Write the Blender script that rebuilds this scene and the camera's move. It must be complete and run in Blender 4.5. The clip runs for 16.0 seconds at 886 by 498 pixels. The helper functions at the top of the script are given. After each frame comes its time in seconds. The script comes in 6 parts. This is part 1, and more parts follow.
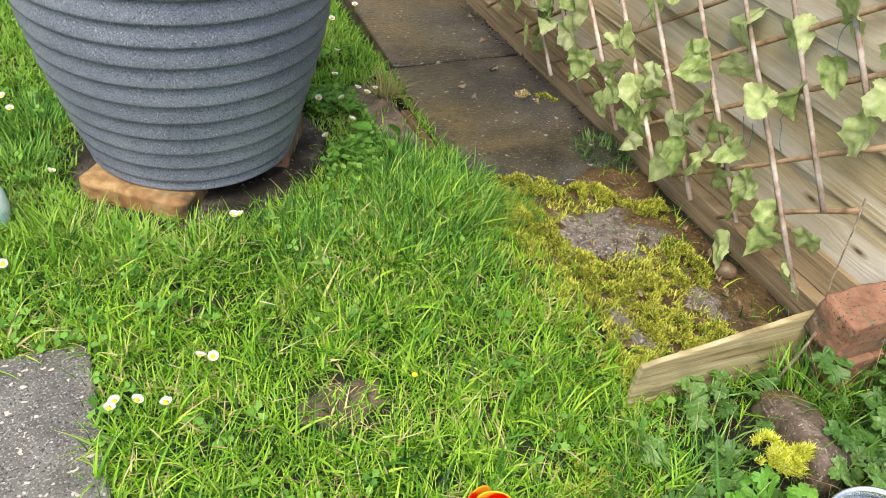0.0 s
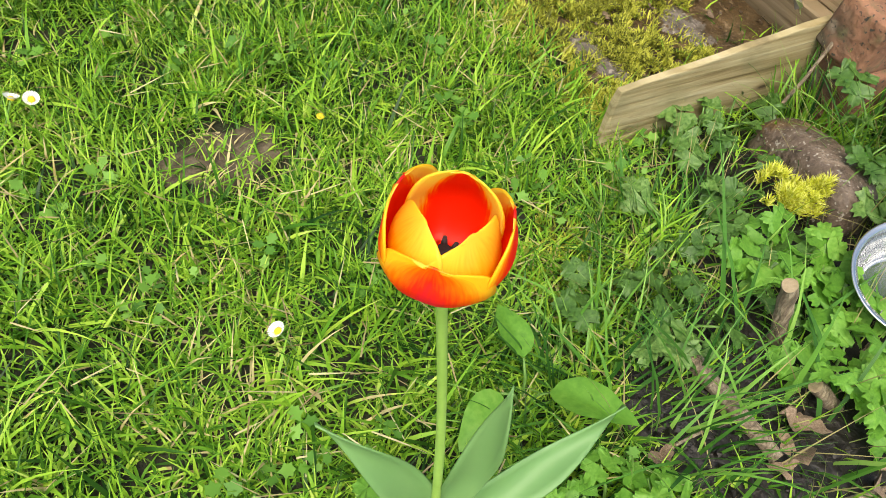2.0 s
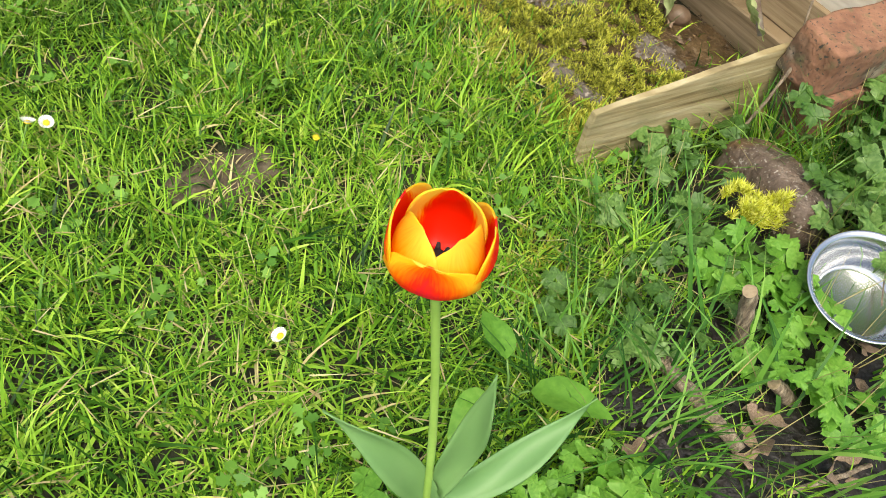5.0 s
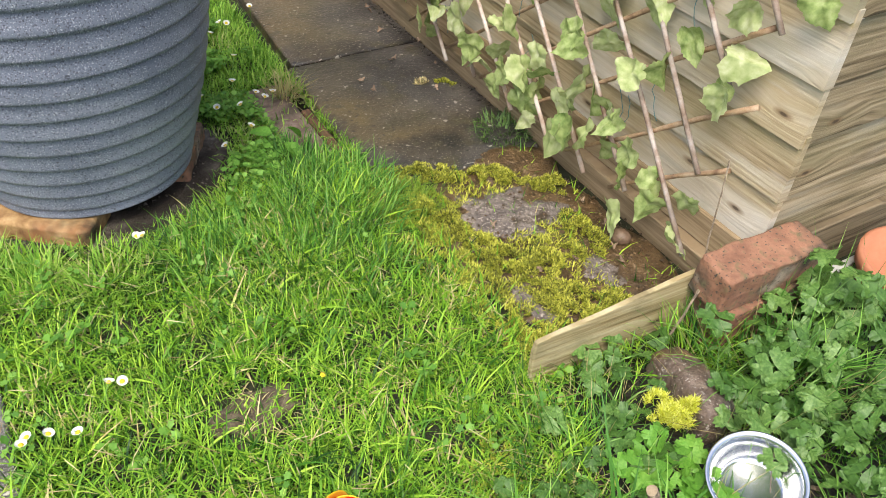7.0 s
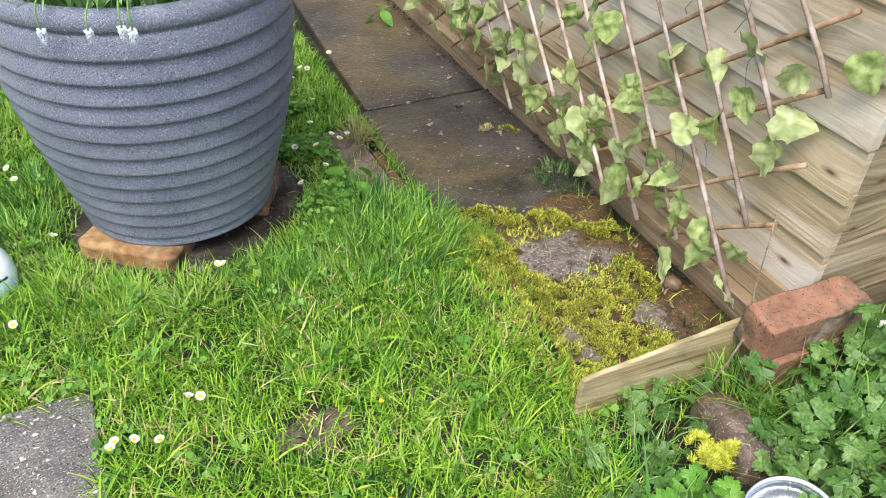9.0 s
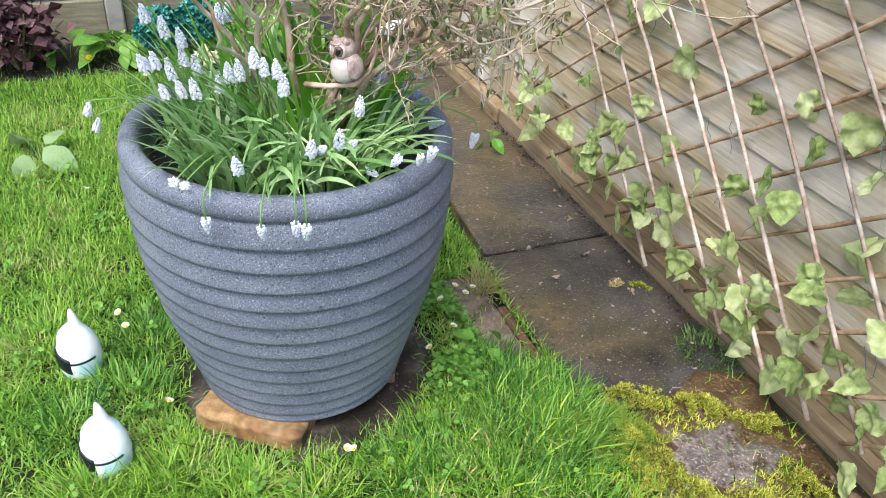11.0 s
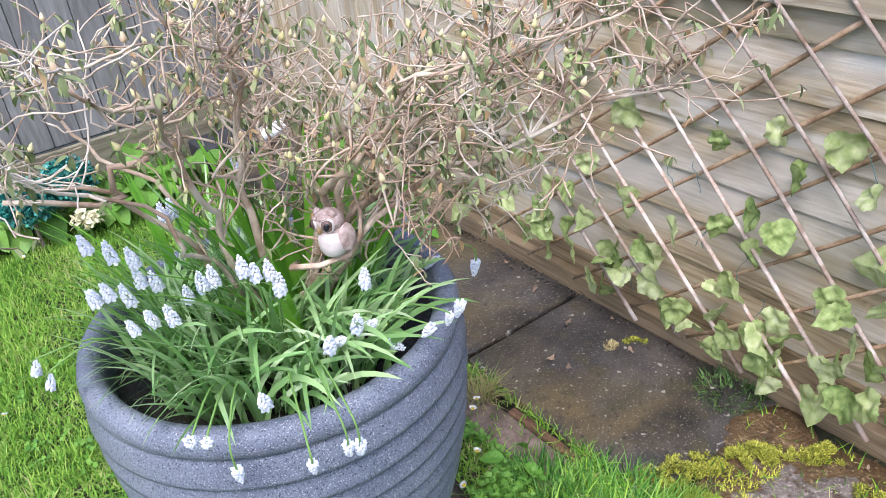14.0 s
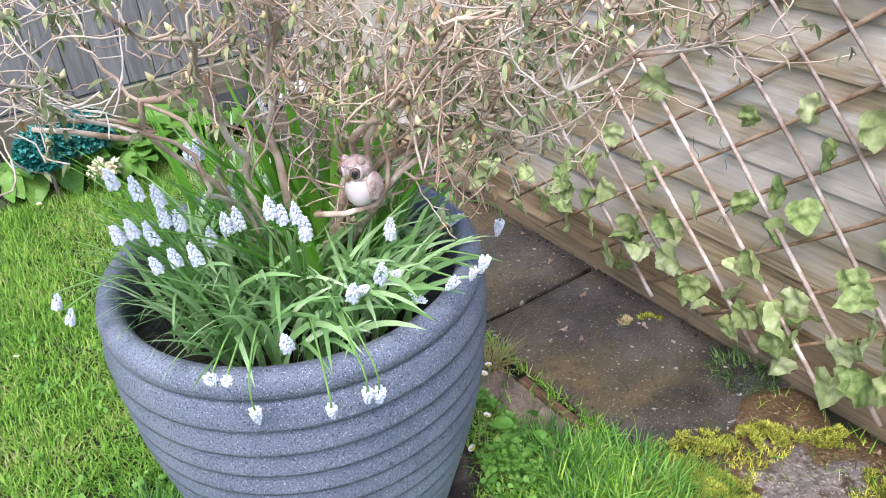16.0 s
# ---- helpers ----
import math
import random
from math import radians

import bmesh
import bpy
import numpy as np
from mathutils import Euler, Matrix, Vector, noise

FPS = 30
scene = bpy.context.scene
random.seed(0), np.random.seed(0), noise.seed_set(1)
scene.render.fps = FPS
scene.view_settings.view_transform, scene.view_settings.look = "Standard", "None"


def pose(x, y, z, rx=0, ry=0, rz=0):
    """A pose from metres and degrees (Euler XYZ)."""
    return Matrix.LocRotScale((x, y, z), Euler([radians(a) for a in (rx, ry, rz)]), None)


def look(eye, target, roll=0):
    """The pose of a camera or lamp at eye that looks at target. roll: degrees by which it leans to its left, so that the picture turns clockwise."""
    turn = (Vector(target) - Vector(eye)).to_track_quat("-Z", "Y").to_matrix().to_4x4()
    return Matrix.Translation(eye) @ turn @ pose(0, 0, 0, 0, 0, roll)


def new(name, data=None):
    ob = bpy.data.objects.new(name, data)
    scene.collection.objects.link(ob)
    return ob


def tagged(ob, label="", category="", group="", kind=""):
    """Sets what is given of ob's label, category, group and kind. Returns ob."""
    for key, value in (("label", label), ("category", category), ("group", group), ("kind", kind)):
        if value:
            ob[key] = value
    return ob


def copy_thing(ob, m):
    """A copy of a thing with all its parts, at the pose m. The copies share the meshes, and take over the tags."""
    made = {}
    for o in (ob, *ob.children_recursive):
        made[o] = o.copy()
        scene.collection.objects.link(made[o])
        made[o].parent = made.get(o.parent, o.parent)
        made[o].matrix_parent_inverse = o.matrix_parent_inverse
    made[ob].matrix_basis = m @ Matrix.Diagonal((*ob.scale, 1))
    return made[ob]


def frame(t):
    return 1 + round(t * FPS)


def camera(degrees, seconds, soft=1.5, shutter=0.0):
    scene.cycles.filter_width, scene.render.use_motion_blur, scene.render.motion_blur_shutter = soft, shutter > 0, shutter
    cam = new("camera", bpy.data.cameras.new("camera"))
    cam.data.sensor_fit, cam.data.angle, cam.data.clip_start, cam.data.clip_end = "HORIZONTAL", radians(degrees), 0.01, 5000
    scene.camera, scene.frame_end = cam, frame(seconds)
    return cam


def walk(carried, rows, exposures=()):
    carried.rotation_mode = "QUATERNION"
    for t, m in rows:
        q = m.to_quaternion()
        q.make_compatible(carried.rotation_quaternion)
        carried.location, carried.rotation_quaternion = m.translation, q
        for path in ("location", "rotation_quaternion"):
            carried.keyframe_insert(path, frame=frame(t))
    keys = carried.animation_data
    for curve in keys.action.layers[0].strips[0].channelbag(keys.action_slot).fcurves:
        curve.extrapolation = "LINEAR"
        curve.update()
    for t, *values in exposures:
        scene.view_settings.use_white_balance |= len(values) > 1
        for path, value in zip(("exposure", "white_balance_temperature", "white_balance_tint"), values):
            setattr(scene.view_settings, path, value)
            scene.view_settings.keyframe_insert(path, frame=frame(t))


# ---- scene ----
cam = camera(58.1, 16.0, soft=0.1)
PATH = [
    (0, (0.047, 0.045, 0.886), (0.793, 1.407, -0.374), 7.7),
    (0.5, (0.084, 0.142, 0.792), (0.918, 1.401, -0.518), 8.2),
    (1, (0.128, 0.102, 0.715), (0.914, 1.252, -0.72), 9.3),
    (1.5, (0.142, 0.104, 0.647), (0.906, 1.093, -0.914), 11.4),
    (2, (0.132, 0.147, 0.617), (0.93, 1.122, -0.936), 12.5),
    (2.5, (0.13, 0.174, 0.596), (0.962, 1.138, -0.946), 13.6),
    (3, (0.121, 0.179, 0.588), (0.966, 1.137, -0.951), 14.2),
    (3.2, (0.12, 0.177, 0.582), (0.981, 1.123, -0.956), 15.1),
    (5.3, (0.102, 0.108, 0.705), (0.935, 1.118, -0.806), 12.0),
    (5.5, (0.108, 0.103, 0.747), (0.937, 1.149, -0.742), 10.6),
    (6, (0.13, 0.064, 0.843), (0.974, 1.256, -0.524), 6.7),
    (6.5, (0.128, 0.018, 0.901), (0.963, 1.256, -0.429), 5.4),
    (7, (0.124, -0.006, 0.948), (0.947, 1.267, -0.356), 4.1),
    (7.5, (0.108, -0.031, 0.97), (0.885, 1.283, -0.322), 2.4),
    (8, (0.1, -0.055, 0.985), (0.853, 1.272, -0.309), 1.1),
    (8.2, (0.084, -0.07, 0.982), (0.806, 1.259, -0.327), 0.6),
    (10.3, (0.131, 0.003, 1.062), (0.794, 1.564, 0.002), 6.0),
    (10.5, (0.09, 0.054, 1.065), (0.73, 1.628, 0.01), 5.8),
    (11, (-0.011, 0.239, 1.092), (0.659, 1.757, -0.024), 4.1),
    (11.5, (-0.101, 0.355, 1.071), (0.587, 1.796, -0.133), 4.2),
    (12, (-0.055, 0.524, 1.069), (0.582, 1.968, -0.159), 3.0),
    (12.5, (-0.05, 0.57, 1.099), (0.792, 2.01, -0.005), 4.2),
    (13, (-0.061, 0.567, 1.115), (0.869, 1.99, 0.061), 4.4),
    (13.5, (-0.062, 0.549, 1.14), (0.91, 1.958, 0.107), -1.4),
    (14, (-0.091, 0.508, 1.151), (0.869, 1.925, 0.116), -6.6),
    (14.5, (-0.095, 0.484, 1.143), (0.863, 1.9, 0.105), -7.3),
    (15, (-0.095, 0.485, 1.143), (0.861, 1.9, 0.102), -7.4),
    (15.5, (-0.094, 0.493, 1.147), (0.863, 1.908, 0.106), -7.4),
    (16, (-0.117, 0.517, 1.121), (0.81, 1.924, 0.044), -4.0),
]
walk(cam, [(t, look(eye, target, roll)) for t, eye, target, roll in PATH], [(0, 1.14, 6700, 4), (1.5, 1.05, 6900, 3), (3, 0.99, 7000, 3), (5.5, 1.02, 6900, 3), (6.5, 1.13, 6600, 6), (8, 1.2, 6400, 9), (10.5, 1.22, 6000, 9), (12.5, 1.22, 6000, 10), (13.5, 1.22, 5700, 15), (16, 1.23, 5700, 15)])

# ---- light ----
world = bpy.data.worlds.new("sky")
scene.world = world
world.use_nodes = True
wn = world.node_tree.nodes
sky = wn.new("ShaderNodeTexSky")
sky.sky_type, sky.sun_disc = "NISHITA", False
sky.sun_elevation, sky.sun_rotation = radians(62), radians(225)
sky.dust_density, sky.ozone_density = 4.0, 0.6
world.node_tree.links.new(sky.outputs[0], wn["Background"].inputs[0])
wn["Background"].inputs[1].default_value = 0.15
sun_data = bpy.data.lights.new("sun", "SUN")
sun_data.energy, sun_data.angle, sun_data.color = 1.35, radians(36), (1.0, 0.95, 0.87)
sun = new("sun", sun_data)
sun.matrix_world = look((-1.24, -1.24, 3.3), (0, 0, 0))


# ---- helpers of this scene ----
def link_mesh(name, verts, faces, material, smooth=False):
    me = bpy.data.meshes.new(name)
    me.from_pydata([tuple(v) for v in verts], [], [tuple(f) for f in faces])
    me.update()
    if smooth:
        me.polygons.foreach_set("use_smooth", [True] * len(me.polygons))
    for m in material if isinstance(material, (list, tuple)) else [material]:
        me.materials.append(m)
    return new(name, me)


def bm_object(name, bm, material, smooth=False):
    me = bpy.data.meshes.new(name)
    bm.to_mesh(me)
    bm.free()
    if smooth:
        me.polygons.foreach_set("use_smooth", [True] * len(me.polygons))
    for m in material if isinstance(material, (list, tuple)) else [material]:
        me.materials.append(m)
    return new(name, me)


def part(name, bm, material, parent, label="", smooth=False):
    ob = bm_object(name, bm, material, smooth)
    ob.parent = parent
    if label:
        ob["label"] = label
    return ob


def under(ob, parent, label=""):
    ob.parent = parent
    if label:
        ob["label"] = label
    return ob


def thing(name, place, label, category, group="", kind="", turn=0):
    e = new(name)
    e.empty_display_size = 0.02
    e.matrix_basis = pose(*place, 0, 0, turn)
    return tagged(e, label, category, group, kind)


def box(bm, x0, x1, y0, y1, z0, z1, bevel=0.0, seg=1):
    made = bmesh.ops.create_cube(bm, size=1)["verts"]
    bmesh.ops.scale(bm, vec=(x1 - x0, y1 - y0, z1 - z0), verts=made)
    bmesh.ops.translate(bm, vec=((x0 + x1) / 2, (y0 + y1) / 2, (z0 + z1) / 2), verts=made)
    if bevel:
        edges = list({e for v in made for e in v.link_edges})
        bmesh.ops.bevel(bm, geom=edges, offset=bevel, segments=seg, affect="EDGES", profile=0.6)
    return bm


def tube(bm, points, radii, sides=6, cap=True):
    """A round rod along points, with a radius at each."""
    pts = [Vector(p) for p in points]
    rings, side = [], None
    for i, p in enumerate(pts):
        d = (pts[min(i + 1, len(pts) - 1)] - pts[max(i - 1, 0)]).normalized()
        if side is None:
            side = d.orthogonal().normalized()
        side = (side - d * side.dot(d)).normalized()
        up = d.cross(side)
        rings.append([bm.verts.new(p + (side * math.cos(a) + up * math.sin(a)) * radii[i])
                      for a in (math.tau * k / sides for k in range(sides))])
    for a, b in zip(rings, rings[1:]):
        for k in range(sides):
            bm.faces.new((a[k], a[(k + 1) % sides], b[(k + 1) % sides], b[k]))
    if cap:
        bm.faces.new(rings[0][::-1])
        bm.faces.new(rings[-1])
    return bm


def lathe(profile, n=96):
    """A turned body: (radius, height) pairs from outside bottom to inside."""
    v, f = [], []
    for r, z in profile:
        v += [(r * math.cos(math.tau * k / n), r * math.sin(math.tau * k / n), z) for k in range(n)]
    for i in range(len(profile) - 1):
        for k in range(n):
            f.append((i * n + k, i * n + (k + 1) % n, (i + 1) * n + (k + 1) % n, (i + 1) * n + k))
    return v, f


def roughen(bm, amount, scale, seed=0.0):
    for v in bm.verts:
        v.co += noise.noise_vector(v.co * scale + Vector((seed, seed, seed))) * amount


def grid_box(bm, dims, cuts, rnd=0.0):
    """A finely divided block round the origin with softened edges, for stones and bricks."""
    bmesh.ops.create_cube(bm, size=1)
    bmesh.ops.subdivide_edges(bm, edges=bm.edges[:], cuts=cuts, use_grid_fill=True)
    for v in bm.verts:
        c = v.co * 2
        s = Vector((max(-1, min(1, c.x)), max(-1, min(1, c.y)), max(-1, min(1, c.z))))
        over = [max(0, abs(a) - (1 - rnd)) / max(rnd, 1e-6) for a in s]
        k = math.sqrt(sum(o * o for o in over))
        if k > 1:
            s = Vector([math.copysign((1 - rnd) + rnd * o / k, a) if o > 0 else a for a, o in zip(s, over)])
        v.co = Vector((s.x * dims[0] / 2, s.y * dims[1] / 2, s.z * dims[2] / 2))
    return bm


def blades(name, place, length, width, heading, lean, bend, material, levels=3, twist=0.0, fold=0.0, blunt=3):
    """Many tapered, arching leaves in one mesh. place: n x 3; the others: n values each."""
    n = len(place)
    s = np.linspace(0, 1, levels + 1)
    dirx, diry = np.cos(heading), np.sin(heading)
    verts = np.zeros((n, 2 * levels + 1, 3))
    out, up = np.zeros(n), np.zeros(n)
    for i, t in enumerate(s):
        if i:
            ang = lean + bend * (s[i - 1] + t) / 2
            out = out + np.sin(ang) * length / levels
            up = up + np.cos(ang) * length / levels
        mid = np.stack([place[:, 0] + dirx * out, place[:, 1] + diry * out, place[:, 2] + up], 1)
        if i == levels:
            verts[:, 2 * levels] = mid
        else:
            w = width * (0.62 + 0.38 * math.sin(math.pi * min(1, t * 1.3 + 0.15))) * (1 - t ** blunt) / 2
            tw = heading + twist * t
            off = np.stack([-np.sin(tw) * w, np.cos(tw) * w, fold * w], 1)
            verts[:, 2 * i], verts[:, 2 * i + 1] = mid - off, mid + off
    k = 2 * levels + 1
    loops, starts, totals = [], [], []
    quads = np.array([[2 * i, 2 * i + 1, 2 * i + 3, 2 * i + 2] for i in range(levels - 1)]).reshape(-1)
    one = np.concatenate([quads, [2 * levels - 2, 2 * levels - 1, 2 * levels]]).astype(np.int64)
    sizes = [4] * (levels - 1) + [3]
    idx = (np.arange(n)[:, None] * k + one[None, :]).reshape(-1)
    tot = np.tile(sizes, n)
    me = bpy.data.meshes.new(name)
    me.vertices.add(n * k)
    me.vertices.foreach_set("co", verts.reshape(-1))
    me.loops.add(len(idx))
    me.loops.foreach_set("vertex_index", idx)
    me.polygons.add(len(tot))
    me.polygons.foreach_set("loop_start", np.concatenate([[0], np.cumsum(tot)[:-1]]))
    me.polygons.foreach_set("use_smooth", [True] * len(tot))
    me.update(calc_edges=True)
    me.validate()
    me.materials.append(material)
    return new(name, me)


# ---- materials ----
def nodes_of(name):
    m = bpy.data.materials.new(name)
    m.use_nodes = True
    t = m.node_tree
    return m, t, t.nodes, t.links, t.nodes["Principled BSDF"]


def surface(name, stops, scale=8.0, rough=0.8, detail=6.0, bump=0.3, bump_scale=60.0, stretch=(1, 1, 1), speck=None,
            metal=0.0, vary=0.0, spec=0.4, second=None, coat=0.0, bump_dist=0.002, use="object"):
    """Noise through a ramp of colours, with fine relief. speck: (colour, scale, amount); second: (colour, scale, low, high) blotches."""
    m, t, n, l, b = nodes_of(name)
    tc = n.new("ShaderNodeTexCoord")
    mp = n.new("ShaderNodeMapping")
    mp.inputs["Scale"].default_value = stretch
    l.new(tc.outputs["Object" if use == "object" else "Generated"], mp.inputs["Vector"])
    no = n.new("ShaderNodeTexNoise")
    no.inputs["Scale"].default_value, no.inputs["Detail"].default_value = scale, detail
    no.inputs["Roughness"].default_value = 0.65
    info = n.new("ShaderNodeObjectInfo")
    add = n.new("ShaderNodeVectorMath")
    add.operation = "ADD"
    mul = n.new("ShaderNodeVectorMath")
    mul.operation = "SCALE"
    mul.inputs["Scale"].default_value = 0.0 if not vary else 37.0
    comb = n.new("ShaderNodeCombineXYZ")
    for k in range(3):
        l.new(info.outputs["Random"], comb.inputs[k])
    l.new(comb.outputs[0], mul.inputs[0])
    l.new(mp.outputs[0], add.inputs[0])
    l.new(mul.outputs[0], add.inputs[1])
    l.new(add.outputs[0], no.inputs["Vector"])
    ramp = n.new("ShaderNodeValToRGB")
    e = ramp.color_ramp.elements
    while len(e) < len(stops):
        e.new(0.5)
    for k, (p, c) in enumerate(stops):
        e[k].position, e[k].color = p, (*c, 1)
    l.new(no.outputs["Fac"], ramp.inputs[0])
    colour = ramp.outputs[0]

    def mix(a, fac, col):
        x = n.new("ShaderNodeMix")
        x.data_type = "RGBA"
        l.new(fac, x.inputs[0])
        l.new(a, x.inputs[6])
        x.inputs[7].default_value = (*col, 1)
        return x.outputs[2]

    def mask(sc, lo, hi, det=4.0):
        q = n.new("ShaderNodeTexNoise")
        q.inputs["Scale"].default_value, q.inputs["Detail"].default_value = sc, det
        l.new(add.outputs[0] if stretch == (1, 1, 1) else tc.outputs["Object"], q.inputs["Vector"])
        r = n.new("ShaderNodeMapRange")
        r.inputs["From Min"].default_value, r.inputs["From Max"].default_value = lo, hi
        l.new(q.outputs["Fac"], r.inputs["Value"])
        return r.outputs[0]

    for col, sc, lo, hi in second or ():
        colour = mix(colour, mask(sc, lo, hi), col)
    if speck:
        for col, sc, lo, hi in speck:
            colour = mix(colour, mask(sc, lo, hi, 1.0), col)
    if vary:
        hs = n.new("ShaderNodeHueSaturation")
        r = n.new("ShaderNodeMapRange")
        r.inputs["To Min"].default_value, r.inputs["To Max"].default_value = 1 - vary, 1 + vary
        l.new(info.outputs["Random"], r.inputs["Value"])
        l.new(r.outputs[0], hs.inputs["Value"])
        l.new(colour, hs.inputs["Color"])
        colour = hs.outputs[0]
    l.new(colour, b.inputs["Base Color"])
    b.inputs["Roughness"].default_value, b.inputs["Metallic"].default_value = rough, metal
    b.inputs["Specular IOR Level"].default_value = spec
    b.inputs["Coat Weight"].default_value = coat
    if bump:
        bn = n.new("ShaderNodeTexNoise")
        bn.inputs["Scale"].default_value, bn.inputs["Detail"].default_value = bump_scale, 5
        l.new(add.outputs[0], bn.inputs["Vector"])
        bp = n.new("ShaderNodeBump")
        bp.inputs["Strength"].default_value, bp.inputs["Distance"].default_value = bump, bump_dist
        l.new(bn.outputs["Fac"], bp.inputs["Height"])
        l.new(bp.outputs[0], b.inputs["Normal"])
    return m


def leafy(name, stops, rough=0.45, through_light=0.35, noise_scale=0.0, island=True, spec=0.4, patches=None):
    """Leaf tissue: colour by leaf, some light passing through. patches: (scale, amount) of drifts of colour over many leaves."""
    m, t, n, l, b = nodes_of(name)
    ramp = n.new("ShaderNodeValToRGB")
    e = ramp.color_ramp.elements
    while len(e) < len(stops):
        e.new(0.5)
    for k, (p, c) in enumerate(stops):
        e[k].position, e[k].color = p, (*c, 1)
    if island:
        src = n.new("ShaderNodeNewGeometry").outputs["Random Per Island"]
    else:
        src = n.new("ShaderNodeObjectInfo").outputs["Random"]
    if patches:
        drift = n.new("ShaderNodeTexNoise")
        drift.inputs["Scale"].default_value, drift.inputs["Detail"].default_value = patches[0], 3
        l.new(n.new("ShaderNodeTexCoord").outputs["Object"], drift.inputs["Vector"])
        away = n.new("ShaderNodeMath")
        away.operation = "MULTIPLY_ADD"
        away.inputs[1].default_value, away.inputs[2].default_value = 2 * patches[1], -patches[1]
        l.new(drift.outputs["Fac"], away.inputs[0])
        both = n.new("ShaderNodeMath")
        both.use_clamp = True
        l.new(src, both.inputs[0])
        l.new(away.outputs[0], both.inputs[1])
        src = both.outputs[0]
    if noise_scale:
        tc = n.new("ShaderNodeTexCoord")
        no = n.new("ShaderNodeTexNoise")
        no.inputs["Scale"].default_value, no.inputs["Detail"].default_value = noise_scale, 5
        l.new(tc.outputs["Object"], no.inputs["Vector"])
        ma = n.new("ShaderNodeMath")
        ma.operation = "MULTIPLY_ADD"
        ma.inputs[1].default_value, ma.inputs[2].default_value = 1.4, -0.45
        l.new(no.outputs["Fac"], ma.inputs[0])
        av = n.new("ShaderNodeMath")
        av.operation = "MULTIPLY_ADD"
        av.inputs[1].default_value = 0.5
        l.new(src, av.inputs[0])
        l.new(ma.outputs[0], av.inputs[2])
        src = av.outputs[0]
        bp = n.new("ShaderNodeBump")
        bp.inputs["Strength"].default_value, bp.inputs["Distance"].default_value = 0.25, 0.002
        l.new(no.outputs["Fac"], bp.inputs["Height"])
        l.new(bp.outputs[0], b.inputs["Normal"])
    l.new(src, ramp.inputs[0])
    l.new(ramp.outputs[0], b.inputs["Base Color"])
    b.inputs["Roughness"].default_value, b.inputs["Specular IOR Level"].default_value = rough, spec
    tr = n.new("ShaderNodeBsdfTranslucent")
    l.new(ramp.outputs[0], tr.inputs["Color"])
    mx = n.new("ShaderNodeMixShader")
    mx.inputs[0].default_value = through_light
    l.new(b.outputs[0], mx.inputs[1])
    l.new(tr.outputs[0], mx.inputs[2])
    l.new(mx.outputs[0], n["Material Output"].inputs["Surface"])
    return m


M_SOIL = surface("garden_soil", [(0.35, (0.006, 0.005, 0.004)), (0.62, (0.014, 0.010, 0.008)), (0.85, (0.032, 0.023, 0.017))], 25, 0.55, bump=0.9, bump_scale=90, bump_dist=0.006, spec=0.45)
# Near-black ground: the deep shade between grass blades is put into its colour.
M_TURF = surface("turf_floor_shaded", [(0.3, (0.005, 0.005, 0.002)), (0.5, (0.013, 0.015, 0.005)), (0.7, (0.032, 0.034, 0.012))], 14, 0.9, bump=0.9, bump_scale=120, bump_dist=0.005)
M_GRASS = leafy("grass_blade", [(0.0, (0.010, 0.042, 0.005)), (0.2, (0.06, 0.17, 0.014)), (0.45, (0.15, 0.325, 0.022)), (0.74, (0.255, 0.445, 0.036)), (0.93, (0.36, 0.53, 0.06)), (0.975, (0.46, 0.58, 0.12)), (0.98, (0.38, 0.29, 0.12)), (1.0, (0.52, 0.44, 0.22))], 0.4, 0.2, spec=0.2, patches=(7.0, 0.36))
M_LAWN = leafy("short_grass_blade", [(0.0, (0.08, 0.20, 0.02)), (0.35, (0.17, 0.34, 0.04)), (0.7, (0.26, 0.44, 0.06)), (0.93, (0.36, 0.52, 0.10)), (1.0, (0.42, 0.42, 0.18))], 0.5, 0.3, spec=0.16, patches=(5.0, 0.6))
M_LUSH = leafy("lush_grass", [(0.0, (0.02, 0.08, 0.01)), (0.4, (0.08, 0.22, 0.028)), (0.75, (0.16, 0.34, 0.05)), (1.0, (0.27, 0.45, 0.09))], 0.4, 0.25, spec=0.25, patches=(9.0, 0.4))
M_THATCH = surface("thatch", [(0.3, (0.03, 0.022, 0.013)), (0.5, (0.08, 0.06, 0.038)), (0.7, (0.16, 0.13, 0.085))], 60, 0.9, 6, 0.8, 160, bump_dist=0.003)
M_SLAB = surface("wet_concrete_slab", [(0.32, (0.018, 0.0165, 0.016)), (0.5, (0.042, 0.038, 0.036)), (0.68, (0.080, 0.071, 0.060))], 7, 0.31, 10, 0.6, 120, bump_dist=0.003, second=[((0.112, 0.080, 0.034), 2.2, 0.46, 0.64), ((0.018, 0.016, 0.015), 4.5, 0.54, 0.66), ((0.05, 0.043, 0.024), 17, 0.55, 0.66)], speck=[((0.26, 0.23, 0.19), 240, 0.62, 0.74), ((0.016, 0.015, 0.013), 90, 0.62, 0.78), ((0.30, 0.28, 0.24), 60, 0.715, 0.735)], spec=0.55)


